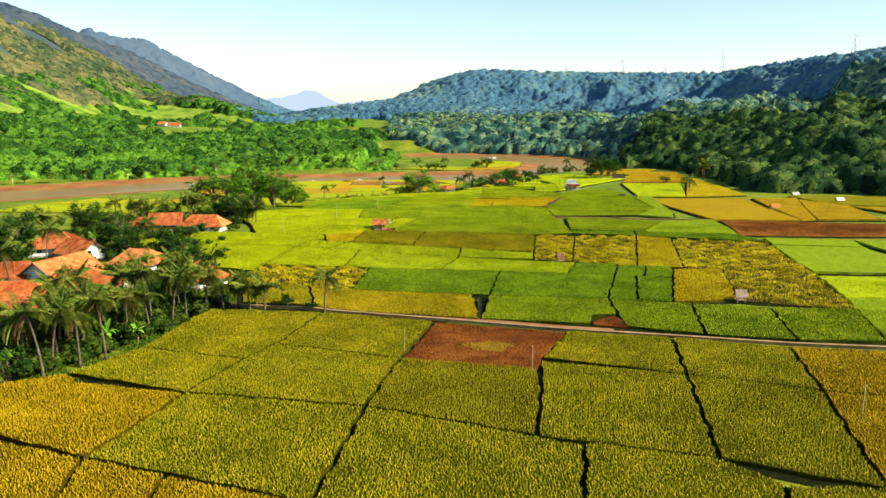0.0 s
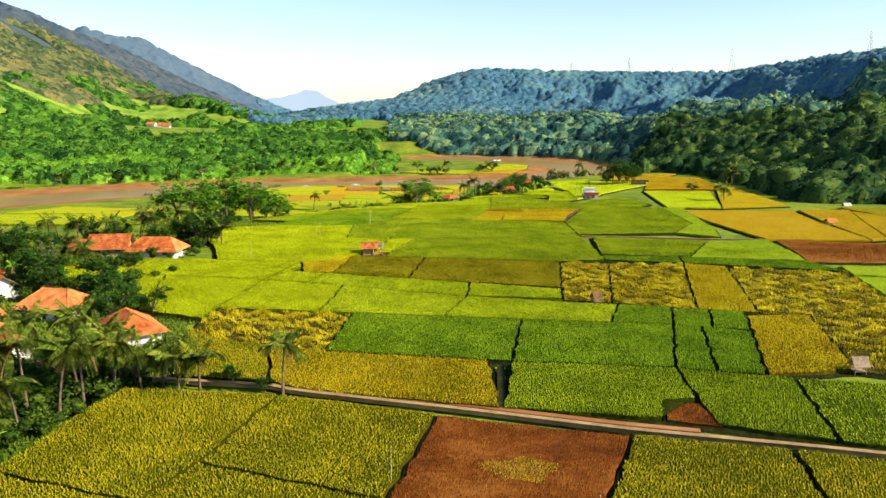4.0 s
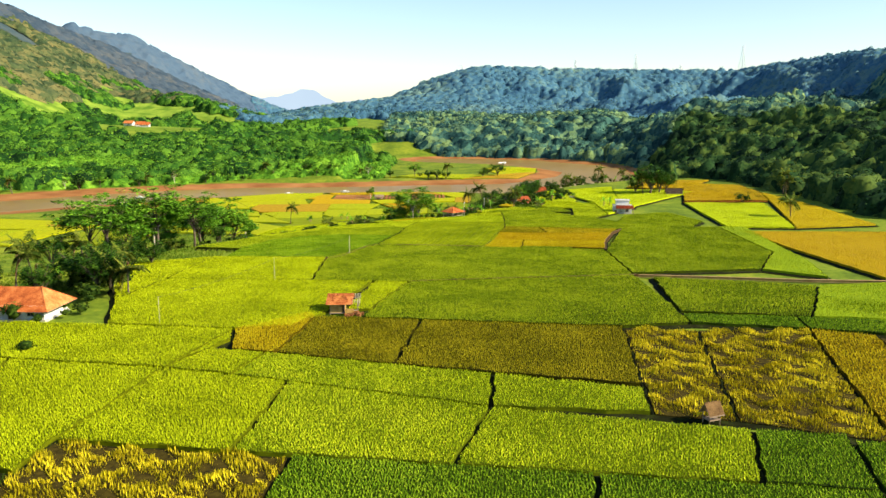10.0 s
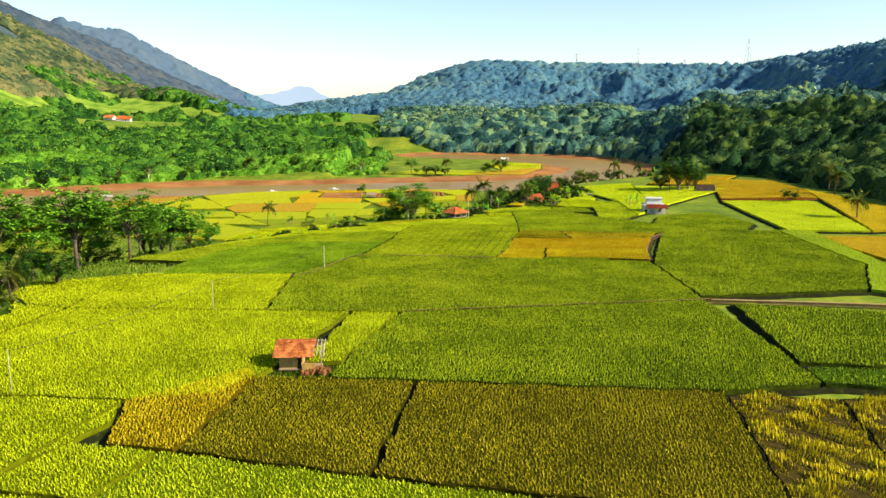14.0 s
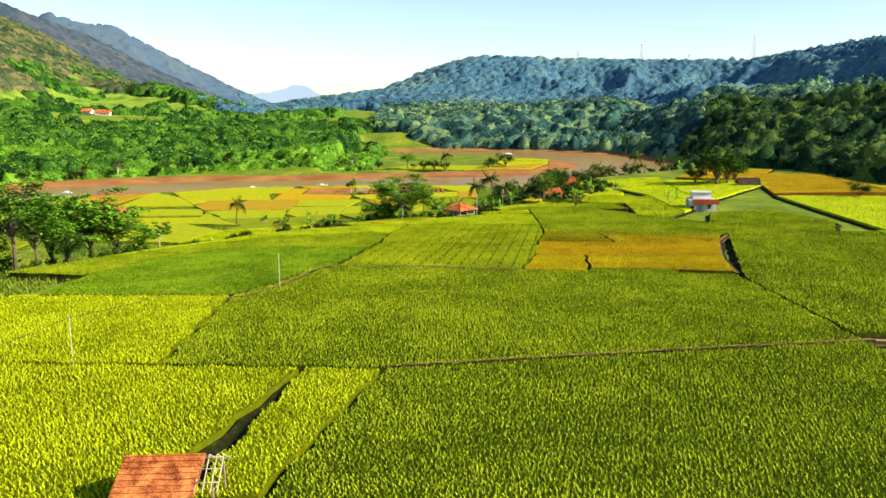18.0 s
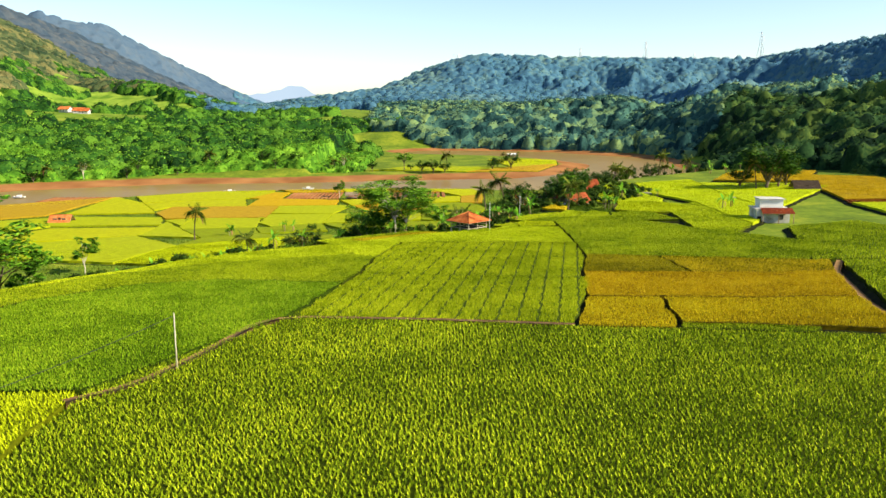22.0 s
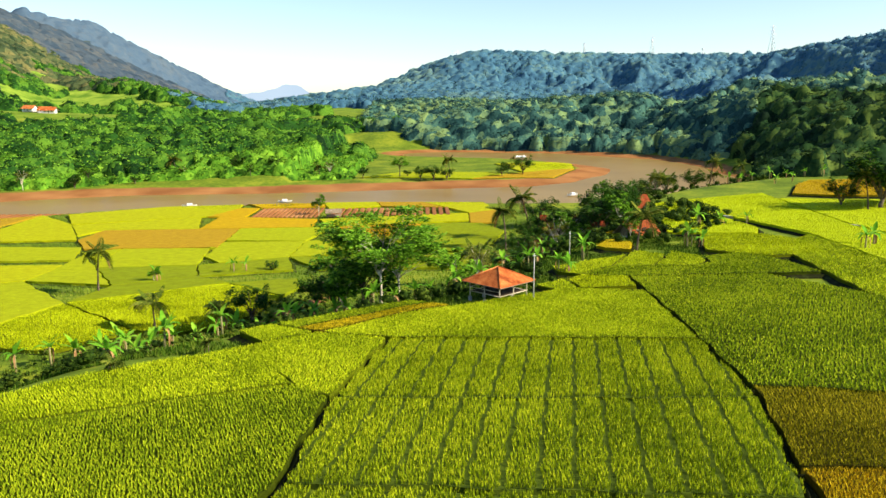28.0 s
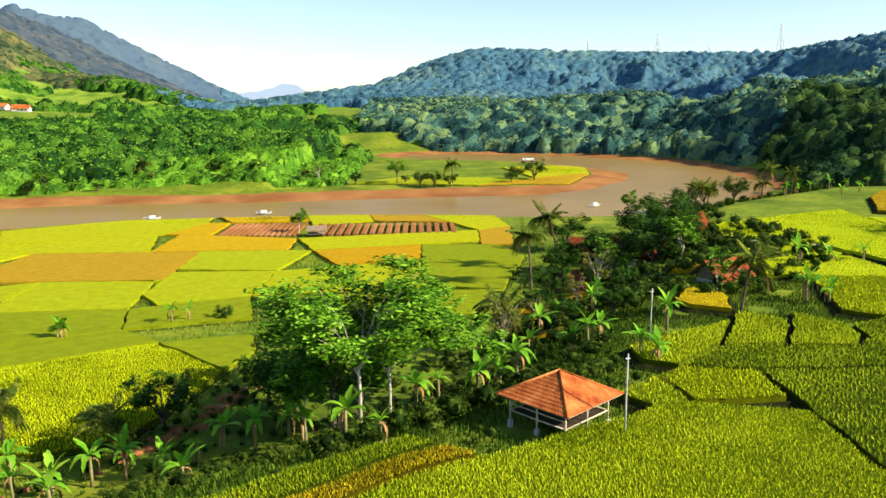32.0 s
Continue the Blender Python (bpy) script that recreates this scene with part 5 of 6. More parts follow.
def white_house(x, y, turn):
    t = new("farm_building")
    tagged(t, "stained white two-tier farm building with tiled lean-to roof", "building")
    t.matrix_basis = pose(x, y, ground_z(x, y) + 0.3, 0, 0, turn)
    part("wall", a_box(-3.2, -2.6, -1.2, 3.2, 2.6, 2.4), M_STAIN, t)
    part("roof_slab", a_box(-3.4, -2.2, 2.4, 3.4, 2.8, 2.58, bevel=0.03), M_CONC, t)
    up = part("upper_room", a_box(-2.2, -1.2, 2.58, 2.2, 2.4, 4.3), M_WHITE, t, "limewashed upper room")
    part("roof_slab", a_box(-2.5, -1.5, 4.3, 2.5, 2.7, 4.45, bevel=0.03), M_CONC, up)
    part("tiles", tiles((-2.4, -4.0, 1.75), (3.9, -4.0, 1.75), (3.6, -2.2, 2.75), (-2.4, -2.2, 2.75)), M_TILED, t)
    for k in (-2.2, 0.8, 3.6):
        part("post", a_tube([(k, -3.8, -1.2), (k, -3.8, 1.8)], [0.08, 0.08], 6), M_WOOD, t)
    part("door", a_box(-3.0, -2.68, -0.9, -2.2, -2.6, 1.1), M_DARK, t)
    window(t, 1.5, -2.62, 0.4, 1.0, 1.0)
    return t


white_house(69, 376, -8)
house(107, 439, -10, 5, 4, 2.3, 1.3, "low farmhouse with dark brown roof under trees", M_WOOD, M_DARK)

# ---- first village by the near fields ----
house(-64.5, 171, -12, 9, 7, 3.2, 2.2, "white village house with orange tiled gable roof", hip=4.5)
house(-63.6, 218.5, -4, 10.5, 6.5, 3.0, 2.2, "white-walled house with long red tiled roof beside the paddies", hip=6.5)
house(-75.6, 222, 6, 7.5, 6, 3.0, 2.2, "house with weathered red tiled roof", M_BAMBOO, M_TILEO)
house(-84, 224, 0, 5, 4.5, 2.2, 1.5, "low outbuilding with dark red tiled roof", M_BAMBOO, M_TILEO)
house(-46.5, 157, -55, 8.5, 7, 3.0, 2.2, "white house with orange tiled hip roof behind palms", hip=3.5)
house(-77, 160, 70, 12, 8, 3.3, 2.6, "large house with broad orange tiled roof")
house(-70, 152, 20, 11, 8, 3.0, 2.4, "house with broad orange clay tile roof", hip=4)
house(-62, 145.5, -15, 9, 7, 2.9, 2.2, "house with faded orange tiled roof among palms")
house(-76, 141, 15, 10, 7, 2.9, 2.2, "house with red tiled roof among palms", hip=5)
house(-92, 190, 15, 11, 8, 3.2, 2.6, "house with weathered red tiled roof among trees", M_WHITE, M_TILEO, hip=4)
house(-83, 183, -30, 8, 6.5, 3.0, 2.2, "house with red tiled roof among banana plants")
house(-88, 158, 10, 9, 7, 3.0, 2.2, "house with red tiled roof at the village edge", M_WHITE, M_TILEO)
house(-70, 130, 20, 8, 6, 2.8, 2.0, "house with dark tiled roof behind palms", M_BAMBOO, M_TILEO)

# ---- second village in the trees by the river ----
house(40, 462, 30, 9, 7, 3.0, 2.2, "house with red tiled roof deep in dark trees", M_WHITE, M_TILED)
house(34, 474, -20, 8, 6, 3.0, 2.2, "house with red tiled roof among trees", M_STAIN, M_TILED)
house(50, 470, 10, 8, 6, 3.0, 2.2, "house with dull red tiled roof among trees", M_STAIN, M_TILED)
house(24, 448, 60, 5, 4, 2.0, 1.4, "shed with orange tiled roof under palms", M_BAMBOO, M_TILED)
house(37, 414, 25, 4.2, 3.6, 2.0, 1.4, "small wooden hut with dark red tiled roof", M_WOOD, M_TILED)
house(-108, 452.5, 4, 4.2, 3, 1.9, 1.2, "small field house with orange tiled roof in low paddies", M_WHITE, M_TILE)


def shelter(x, y, turn, roof, label, w=3.0):
    t = new("field_shelter")
    tagged(t, label, "shelter", "field shelters")
    t.matrix_basis = pose(x, y, ground_z(x, y) + 0.2, 0, 0, turn)
    for px in (-0.4, 0.4):
        for py in (-0.32, 0.32):
            part("post", a_tube([(px * w, py * w, -0.5), (px * w, py * w, 1.6)], [0.05, 0.045], 6), M_WOOD, t)
    part("floor", a_box(-0.42 * w, -0.36 * w, 0.5, 0.42 * w, 0.36 * w, 0.58), M_WOOD, t)
    gable_roof(t, w * 0.85, w * 0.7, 1.6, 0.8, 0.3, roof)
    return t


shelter(31.2, 179.2, 20, M_DIRT, "small leaning shelter of brown thatch at a paddy corner", 1.7)
shelter(58.2, 138.6, 0, M_WOOD, "small grey timber shelter on a paddy bund", 1.9)
shelter(128, 283.6, 10, M_TILE, "low shelter with orange roof among golden paddies", 3.4)
shelter(155, 325, 0, M_CONC, "pale-roofed shelter by the wood's edge", 2.8)
shelter(163, 304, 0, M_BOAT, "white-roofed shelter by the paddies", 3.0)
shelter(-27.5, 509, 5, M_WOOD, "grey-roofed shelter beside seedbeds", 5.0)
shelter(61, 772, 0, M_BOAT, "pale-roofed hut on the river's point bar", 7.0)


# ---- poles and wires ----
def pole(x, y, h, r, material, label, name="utility_pole"):
    t = new(name)
    tagged(t, label, "pole", "poles")
    t.matrix_basis = pose(x, y, ground_z(x, y), 0, 0, 10)
    part("shaft", a_tube([(0, 0, -0.5), (0, 0, h * 0.5), (0.03, 0, h)], [r, r * 0.85, r * 0.65], 8), material, t)
    if r > 0.07:
        part("insulator", a_box(-0.16, -0.05, h - 0.35, 0.16, 0.05, h - 0.25, bevel=0.02), M_STEEL, t)
    return t


POLES = [(-18.6, 277.2), (-29.3, 243.9), (-40.3, 212.6)]
for _i, (_x, _y) in enumerate(POLES):
    pole(_x, _y, 5.0, 0.06 if _i == 0 else 0.04, M_POLEWOOD, "thin pale utility pole standing on a bund")
pole(11.6, 364.6, 6.0, 0.075, M_CONC, "pale concrete pole beside the gazebo")
pole(20, 387.6, 5.2, 0.075, M_CONC, "pale concrete pole among banana plants")
for _x, _y in ((-3.0, 106.2), (14.0, 95.6), (48.2, 79)):
    pole(_x, _y, 4.2, 0.032, M_POLEWOOD, "thin bamboo stake standing in the paddies", "bamboo_pole")
for (_ax, _ay), (_bx, _by) in zip(POLES, POLES[1:]):
    _p = []
    for _k in range(13):
        _q = _k / 12
        _za, _zb = ground_z(_ax, _ay) + 4.8, ground_z(_bx, _by) + 4.8
        _p.append((_ax + (_bx - _ax) * _q, _ay + (_by - _ay) * _q, _za + (_zb - _za) * _q - 2.4 * _q * (1 - _q)))
    tagged(part("power_cable", a_tube(_p, [0.022] * 13, 4), M_WIRE), "thin black cable sagging between two poles", "cable")


def pylon(x, y, h, wide=False):
    t = new("transmission_pylon")
    tagged(t, "grey steel lattice transmission pylon on the wooded ridge", "pylon", "pylons")
    t.matrix_basis = pose(x, y, ground_z(x, y), 0, 0, 25)
    b = h * 0.11
    for sx in (-1, 1):
        for sy in (-1, 1):
            part("leg", a_tube([(sx * b, sy * b, -3), (sx * b * 0.32, sy * b * 0.32, h * 0.62), (sx * 0.5, sy * 0.5, h)], [0.32, 0.26, 0.2], 4), M_STEEL, t)
    for i in range(8):
        z0, z1 = h * i / 8, h * (i + 1) / 8
        w0, w1 = (max(0.5, b * (1 - 0.68 * min(1, z / (h * 0.62))) - 0.6 * max(0, z / h - 0.62) * b) for z in (z0, z1))
        for s in (-1, 1):
            part("brace", a_tube([(-s * w0, -w0, z0), (s * w1, -w1, z1)], [0.14, 0.14], 4), M_STEEL, t)
            part("brace", a_tube([(w0, -s * w0, z0), (w1, s * w1, z1)], [0.14, 0.14], 4), M_STEEL, t)
    for z, w in ((0.7, 0.2), (0.82, 0.17), (0.94, 0.13)) if not wide else ((0.8, 0.45), (0.97, 0.5)):
        part("cross_arm", a_tube([(-h * w, 0, h * z), (0, 0, h * z + 0.8), (h * w, 0, h * z)], [0.18, 0.3, 0.18], 4), M_STEEL, t)
    return t


for _x, _y, _h, _w in ((620, 1681, 52, False), (668, 1250, 46, False), (409, 1690, 40, False), (290, 1700, 24, False), (66, 1790, 24, True), (84, 1780, 26, True), (-88, 2080, 22, True), (-52, 2040, 22, True), (500, 1690, 18, False)):
    pylon(_x, _y, _h, _w)


# ---- trees and palms in their places ----
PALM_A = put(palm(7.0, 0.9, 1, "coconut palm with drooping fronds on a slim trunk"), -18.0, 132.0, 20)
PALM_B = put(palm(8.6, 1.8, 2, "tall leaning coconut palm"), -42.0, 124.0, 80)
PALM_C = put(palm(5.4, 0.4, 3, "young coconut palm with low arching fronds", 1.05), -31.5, 133.6, 140)
for _i, (_x, _y, _k, _s) in enumerate([(-50, 99.5, 1, 1), (-47, 101, 0, 1.05), (-45.2, 105, 1, 0.95), (-51.5, 104, 0, 1.1), (-41, 128, 1, 1), (-38.5, 131, 0, 1), (-36, 133, 2, 1), (-44, 119, 0, 0.95), (-48, 113, 1, 0.9),
                                       (-53, 108, 1, 0.95), (-46.5, 135, 1, 1.05), (-40.5, 140, 0, 0.9), (-29, 134.2, 2, 0.9), (-80, 146, 1, 1.1), (-75, 205, 2, 0.9), (-74, 236, 1, 0.9), (-69, 233, 0, 1), (-86, 228, 0, 0.95), (-90, 222, 1, 0.9),
                                       (-83, 240, 2, 1), (-60, 95, 0, 1), (-49, 95, 1, 1.0), (-54.5, 101, 0, 1.05), (-50, 109, 1, 1.05), (-46, 115, 0, 1), (-49, 122, 1, 1), (-43, 131, 0, 1), (-52, 139, 1, 1), (-56, 112, 0, 1.1), (-59, 116, 1, 1), (-45, 123, 1, 1.05), (-39, 134.5, 1, 0.95), (-34, 135, 0, 0.85), (-57, 118, 1, 1.1), (-86, 172, 1, 1), (-98, 200, 0, 1), (-55, 232, 2, 0.8),
                                       (-56.5, 409.8, 1, 0.95), (-37, 380.6, 2, 0.85), (17.5, 449, 1, 1.15), (25, 465, 1, 1.3), (31.8, 395.3, 0, 1.0), (8.2, 409, 2, 1.1), (-27, 378.5, 2, 0.75), (-25.5, 338.8, 2, 0.3), (-20, 345.6, 2, 0.3),
                                       (92, 528, 1, 1.1), (84, 546, 0, 1.1), (78, 540, 1, 1), (100, 545, 0, 1), (112, 552, 1, 1), (66, 520, 0, 0.9), (119, 352, 2, 1.2), (94, 441, 1, 1.0), (148, 420, 0, 1.2), (156, 440, 1, 1.2), (74, 530, 1, 1.1),
                                       (-60, 250, 2, 1), (-66, 246, 1, 0.8), (-52, 231, 2, 0.9), (-58, 238, 2, 1.0)]):
    again((PALM_A, PALM_B, PALM_C)[_k], _x, _y, _i * 77, _s * (1.08 if _y < 142 else 1.12 if _y < 250 else 1.0))

BIG = put(tree("rain_tree", 11, 14.0, 7.6, 0.15, 0.45, 110, 100, M_LEAF, "tall spreading tree with pale trunks and layered green leaves", M_PALE, 0.5, 0.3, 5), -6.3, 374.5, 30, 1.0)
AIRY = put(tree("albizia_tree", 12, 11.5, 5.2, 0.2, 0.5, 80, 46, M_LEAF, "airy feathery tree with flat layers of leaves", M_BARK, 0.45, 0.3, 4), -66, 268, 0)
ROUND = put(tree("mango_tree", 13, 7.2, 4.0, 0.25, 0.5, 60, 42, M_LEAFD, "round dark green mango tree", M_BARK, 0.22, 0.85, 4), -55.5, 174.5, 0)
SLIM = put(tree("young_tree", 14, 6.5, 2.3, 0.1, 0.42, 46, 45, M_LEAF, "slim young tree with light green leaves", M_PALE, 0.35, 0.7, 2), -63.9, 365.5, 0, 1.05)
OLIVE = put(tree("acacia_tree", 15, 8.5, 3.2, 0.16, 0.45, 30, 30, M_LEAFO, "thin tree with sparse yellowish leaves", M_PALE, 0.4, 0.6, 3), 27, 440, 0)
put(tree("bare_tree", 16, 6.5, 1.8, 0.09, 0.2, 6, 4, M_LEAFO, "leafless dry tree with thin grey branches", M_PALE, 0.35, 0.6, 3), 9.5, 411)
for _i, (_o, _x, _y, _s) in enumerate([
        (BIG, -4.2, 378.5, 0.85), (AIRY, -9, 380, 0.95), (ROUND, -13.5, 388, 0.95), (ROUND, -17, 393, 0.8), (SLIM, -11.5, 379.5, 1.3), (SLIM, -7, 383, 1.1), (AIRY, -14, 396, 0.9), (ROUND, -25, 385, 0.75), (SLIM, 4, 388, 1.2), (OLIVE, 8, 404, 0.8),
        (AIRY, -63, 278, 1.54), (AIRY, -69, 264, 1.42), (AIRY, -59, 292, 1.31), (AIRY, -76, 272, 1.54), (AIRY, -68, 290, 1.48), (BIG, -66, 284, 1.03), (AIRY, -60, 319, 1.6), (AIRY, -64, 313, 1.55), (AIRY, -57.5, 325, 1.3), (AIRY, -66, 323, 1.6), (ROUND, -61, 316, 0.8), (ROUND, -56, 318, 0.7), (SLIM, -55, 327, 1.2), (AIRY, -72, 302, 1.37), (ROUND, -59, 262, 0.8), (ROUND, -62, 254, 0.9), (ROUND, -72, 278, 1.1), (ROUND, -64, 262, 1.0), (ROUND, -80, 262, 1.2), (ROUND, -56, 302, 0.7), (AIRY, -60, 300, 1.03), (ROUND, -67, 300, 0.9),
        (ROUND, -66, 229, 0.9), (ROUND, -58, 233, 1.2), (ROUND, -63, 238, 1.2), (ROUND, -78, 232, 1.0), (ROUND, -95, 214, 1.3), (ROUND, -100, 186, 1.4), (ROUND, -76, 192, 1.1), (ROUND, -72, 184, 0.9), (ROUND, -48, 171, 0.75), (ROUND, -104, 170, 1.3), (ROUND, -90, 240, 1.0),
        (ROUND, -52, 92, 0.7), (ROUND, -57, 108, 0.9), (ROUND, -53, 122, 0.9), (ROUND, -50, 131, 0.8), (ROUND, -56, 134, 0.8), (ROUND, -48, 142, 0.7), (ROUND, -52, 164, 0.9), (ROUND, -60, 180, 0.9), (ROUND, -65, 192, 0.9), (ROUND, -84, 204, 1.0), (ROUND, -92, 172, 1.0), (ROUND, -64, 205, 0.6), (ROUND, -86, 216, 1.0), (ROUND, -94, 146, 1.1), (ROUND, -66, 118, 0.9), (ROUND, -75, 112, 1.0), (ROUND, -64, 104, 0.8), (OLIVE, -58, 127, 0.8), (ROUND, -50, 118, 0.8), (ROUND, -54, 112, 0.7), (ROUND, -47, 127, 0.75), (ROUND, -56, 103, 0.6), (ROUND, -43, 136, 0.6), (ROUND, -60, 122, 0.8), (SLIM, -25, 135.2, 0.5), (ROUND, -20.5, 133.3, 0.32), (OLIVE, -80, 200, 0.9), (ROUND, -110, 210, 1.2),
        (ROUND, 33, 455, 1.3), (ROUND, 41, 453, 1.25), (ROUND, 46, 460, 1.35), (ROUND, 47, 466, 1.2), (ROUND, 29, 462, 1.2), (ROUND, 24, 456, 1.0), (ROUND, 20, 440, 0.85), (ROUND, 37, 443, 1.0), (ROUND, 43, 448, 1.1), (ROUND, 45, 455, 1.0), (ROUND, 30, 484, 1.2),
        (ROUND, 44, 480, 1.3), (ROUND, 50, 478, 1.2), (SLIM, 31, 447, 1.3), (SLIM, 40, 438, 1.2), (OLIVE, 22, 432, 0.7), (ROUND, 15, 428, 0.7), (ROUND, 28, 428, 0.6), (SLIM, 34.5, 409, 0.8), (OLIVE, 14, 418, 0.6), (ROUND, 16, 410, 0.55), (ROUND, 20, 402, 0.5),
        (SLIM, -32.5, 513, 1.0), (SLIM, -50.6, 420, 0.5), (ROUND, -31, 431, 0.35), (ROUND, 80, 556, 1.0), (ROUND, 70, 560, 0.8), (SLIM, 60, 545, 1.2), (ROUND, 88, 560, 1.1), (ROUND, 100, 566, 1.2), (ROUND, 120, 566, 1.2), (ROUND, 62, 500, 0.8),
        (ROUND, 98, 443, 1.9), (ROUND, 103, 447, 1.5), (ROUND, 108, 453, 1.2), (ROUND, 93, 450, 1.0), (ROUND, 47, 650, 1.3), (ROUND, 40, 655, 0.9), (ROUND, 4, 628, 1.0), (ROUND, 10, 630, 0.8), (ROUND, 36, 640, 0.8), (ROUND, -2, 630, 0.9), (ROUND, 120, 395, 0.7)]):
    again(_o, _x, _y, _i * 61, _s)

BAN = [put(banana(21), -29.2, 372.4, 0), put(banana(22), -26.8, 373.7, 40), put(banana(23), -24.6, 374.6, 80)]
for _i, (_x, _y) in enumerate([(-22.1, 375.6), (-15.5, 379.4), (-11, 377.6), (-4.3, 367.3), (-7, 370.5), (3, 378), (5.6, 385), (7, 384), (14.2, 388), (13, 389.5), (15.5, 389), (22.8, 391.5), (18.6, 380.5), (17.5, 382), (41.7, 401.4), (43.6, 400.1), (42.6, 402),
                               (50.6, 421.8), (55, 421.9), (59.9, 422), (-31.7, 371.6), (-34, 370), (-36.5, 369), (-39, 368), (-41.5, 367), (-44, 366), (-47, 364), (-50, 362), (-33, 374), (-38, 371), (-20, 377.5), (-18, 379), (-13, 381), (-9, 383), (-2, 382),
                               (0, 384), (10, 398), (12, 404), (20, 412), (23, 420), (18, 424), (26, 436), (32, 440), (-44, 113), (-47, 110), (-54, 97), (-55, 99), (-85, 196), (-82, 198), (-87, 199), (-79, 196), (-50, 420), (-38, 428.5), (-36, 430), (-52, 352), (-54, 345),
                               (-57, 330), (-60, 322), (-62, 314), (-26, 352), (-30, 355), (-34, 358), (-22, 358), (-16, 362), (66, 393), (69, 396), (-71, 246), (-77, 250), (95, 520), (102, 528), (108, 533), (116, 538), (124, 543), (132, 546), (140, 549), (110, 520), (118, 526)]):
    again(BAN[_i % 3], _x, _y, _i * 67, 0.85 + 0.3 * ((_i * 37) % 10) / 10)


# ---- woods on the banks and hills ----
def blob(seed, leaves):
    """A lumpy crown, with loose leaf sprays standing out of it."""
    r = random.Random(seed)
    bm = bmesh.new()
    bmesh.ops.create_icosphere(bm, subdivisions=2 if leaves > 100 else 1, radius=1.0)
    for v in bm.verts:
        n = noise.noise(v.co * 1.7 + Vector((seed * 3.1, 0, 0))) * 0.55 + noise.noise(v.co * 4.1 + Vector((0, seed * 2.3, 0))) * 0.3
        v.co *= (0.82 if leaves else 1) * (1 + n)
        v.co.z *= 0.85
    bmesh.ops.delete(bm, geom=[f for f in bm.faces if f.calc_center_median().z < -0.55], context="FACES")
    bmesh.ops.triangulate(bm, faces=bm.faces)
    V = [tuple(v.co) for v in bm.verts]
    bm.verts.index_update()
    F = [tuple(v.index for v in f.verts) for f in bm.faces]
    bm.free()
    for _ in range(leaves):
        d = Vector((r.gauss(0, 1), r.gauss(0, 1), abs(r.gauss(0, 1)) * 0.9 - 0.2)).normalized()
        p = d * r.uniform(0.75, 1.12)
        p.z *= 0.9
        u = Vector((r.gauss(0, 1), r.gauss(0, 1), r.gauss(0, 0.5))).normalized() * r.uniform(0.16, 0.34)
        w = u.cross(d).normalized() * r.uniform(0.08, 0.16)
        o = len(V)
        V += [tuple(p - u * 0.6 + w), tuple(p - u * 0.6 - w), tuple(p + u)]
        F.append((o, o + 1, o + 2))
    return np.array(V, np.float32), np.array(F, np.int32)


NEAR_CROWNS = [blob(i, 70) for i in range(5)]


def woods(label, spots, crowns, material, tall=1.0):
    """Many crowns joined: spots are rows of x, y, radius, height."""
    V, F, o = [], [], 0
    for i, (x, y, rad, up) in enumerate(spots):
        v, f = crowns[i % len(crowns)]
        a = i * 2.4
        c, s = math.cos(a), math.sin(a)
        z = float(up)
        V.append(np.stack([x + rad * (v[:, 0] * c - v[:, 1] * s), y + rad * (v[:, 0] * s + v[:, 1] * c), z + rad * tall * v[:, 2] * (0.8 + 0.5 * ((i * 7919) % 100) / 100)], -1))
        F.append(f + o)
        o += len(v)
    ob = part("woodland", mesh_of("woodland", np.concatenate(V), np.concatenate(F)), material)
    return tagged(ob, label, "woodland", kind="stuff")


def scatter(x0, y0, x1, y1, step, ok, seed, r0, r1):
    """Places for crowns: x, y, radius, height of the crown's middle."""
    g = np.random.default_rng(seed)
    X, Y = np.meshgrid(np.arange(x0, x1, step), np.arange(y0, y1, step))
    X, Y = X.ravel() + g.uniform(-0.5, 0.5, X.size) * step, Y.ravel() + g.uniform(-0.5, 0.5, X.size) * step
    m = ok(X, Y)
    X, Y = X[m], Y[m]
    R = r0 + (r1 - r0) * g.random(X.size) ** 1.6
    return np.column_stack([X, Y, R, land(X, Y) - 0.6 + R * g.uniform(0.55, 1.25, X.size)])


def clear(x, y):
    """Where trees may stand: off the river, the paddies and the point bar."""
    w = river_distance(x, y)
    flat = np.where(inside(x, y, FLAT), 0, near_line(x, y, FLAT + FLAT[:1])[0])
    return (w > 44) & (flat > 9) & ~((np.abs(x - 40) < 75) & (y > 560) & (y < 835))


def left_bank(x, y):
    return clear(x, y) & (y > np.interp(x, [p[0] for p in RIVER[:7]], [p[1] for p in RIVER[:7]]) + 40) & (x < 30) & (y < 1000)


def patchy(x, y, k=0.0):
    return np.sin(x * 0.021 + 1.5 * np.sin(y * 0.016)) + np.sin(y * 0.027 + 1.1 * np.sin(x * 0.013)) > k


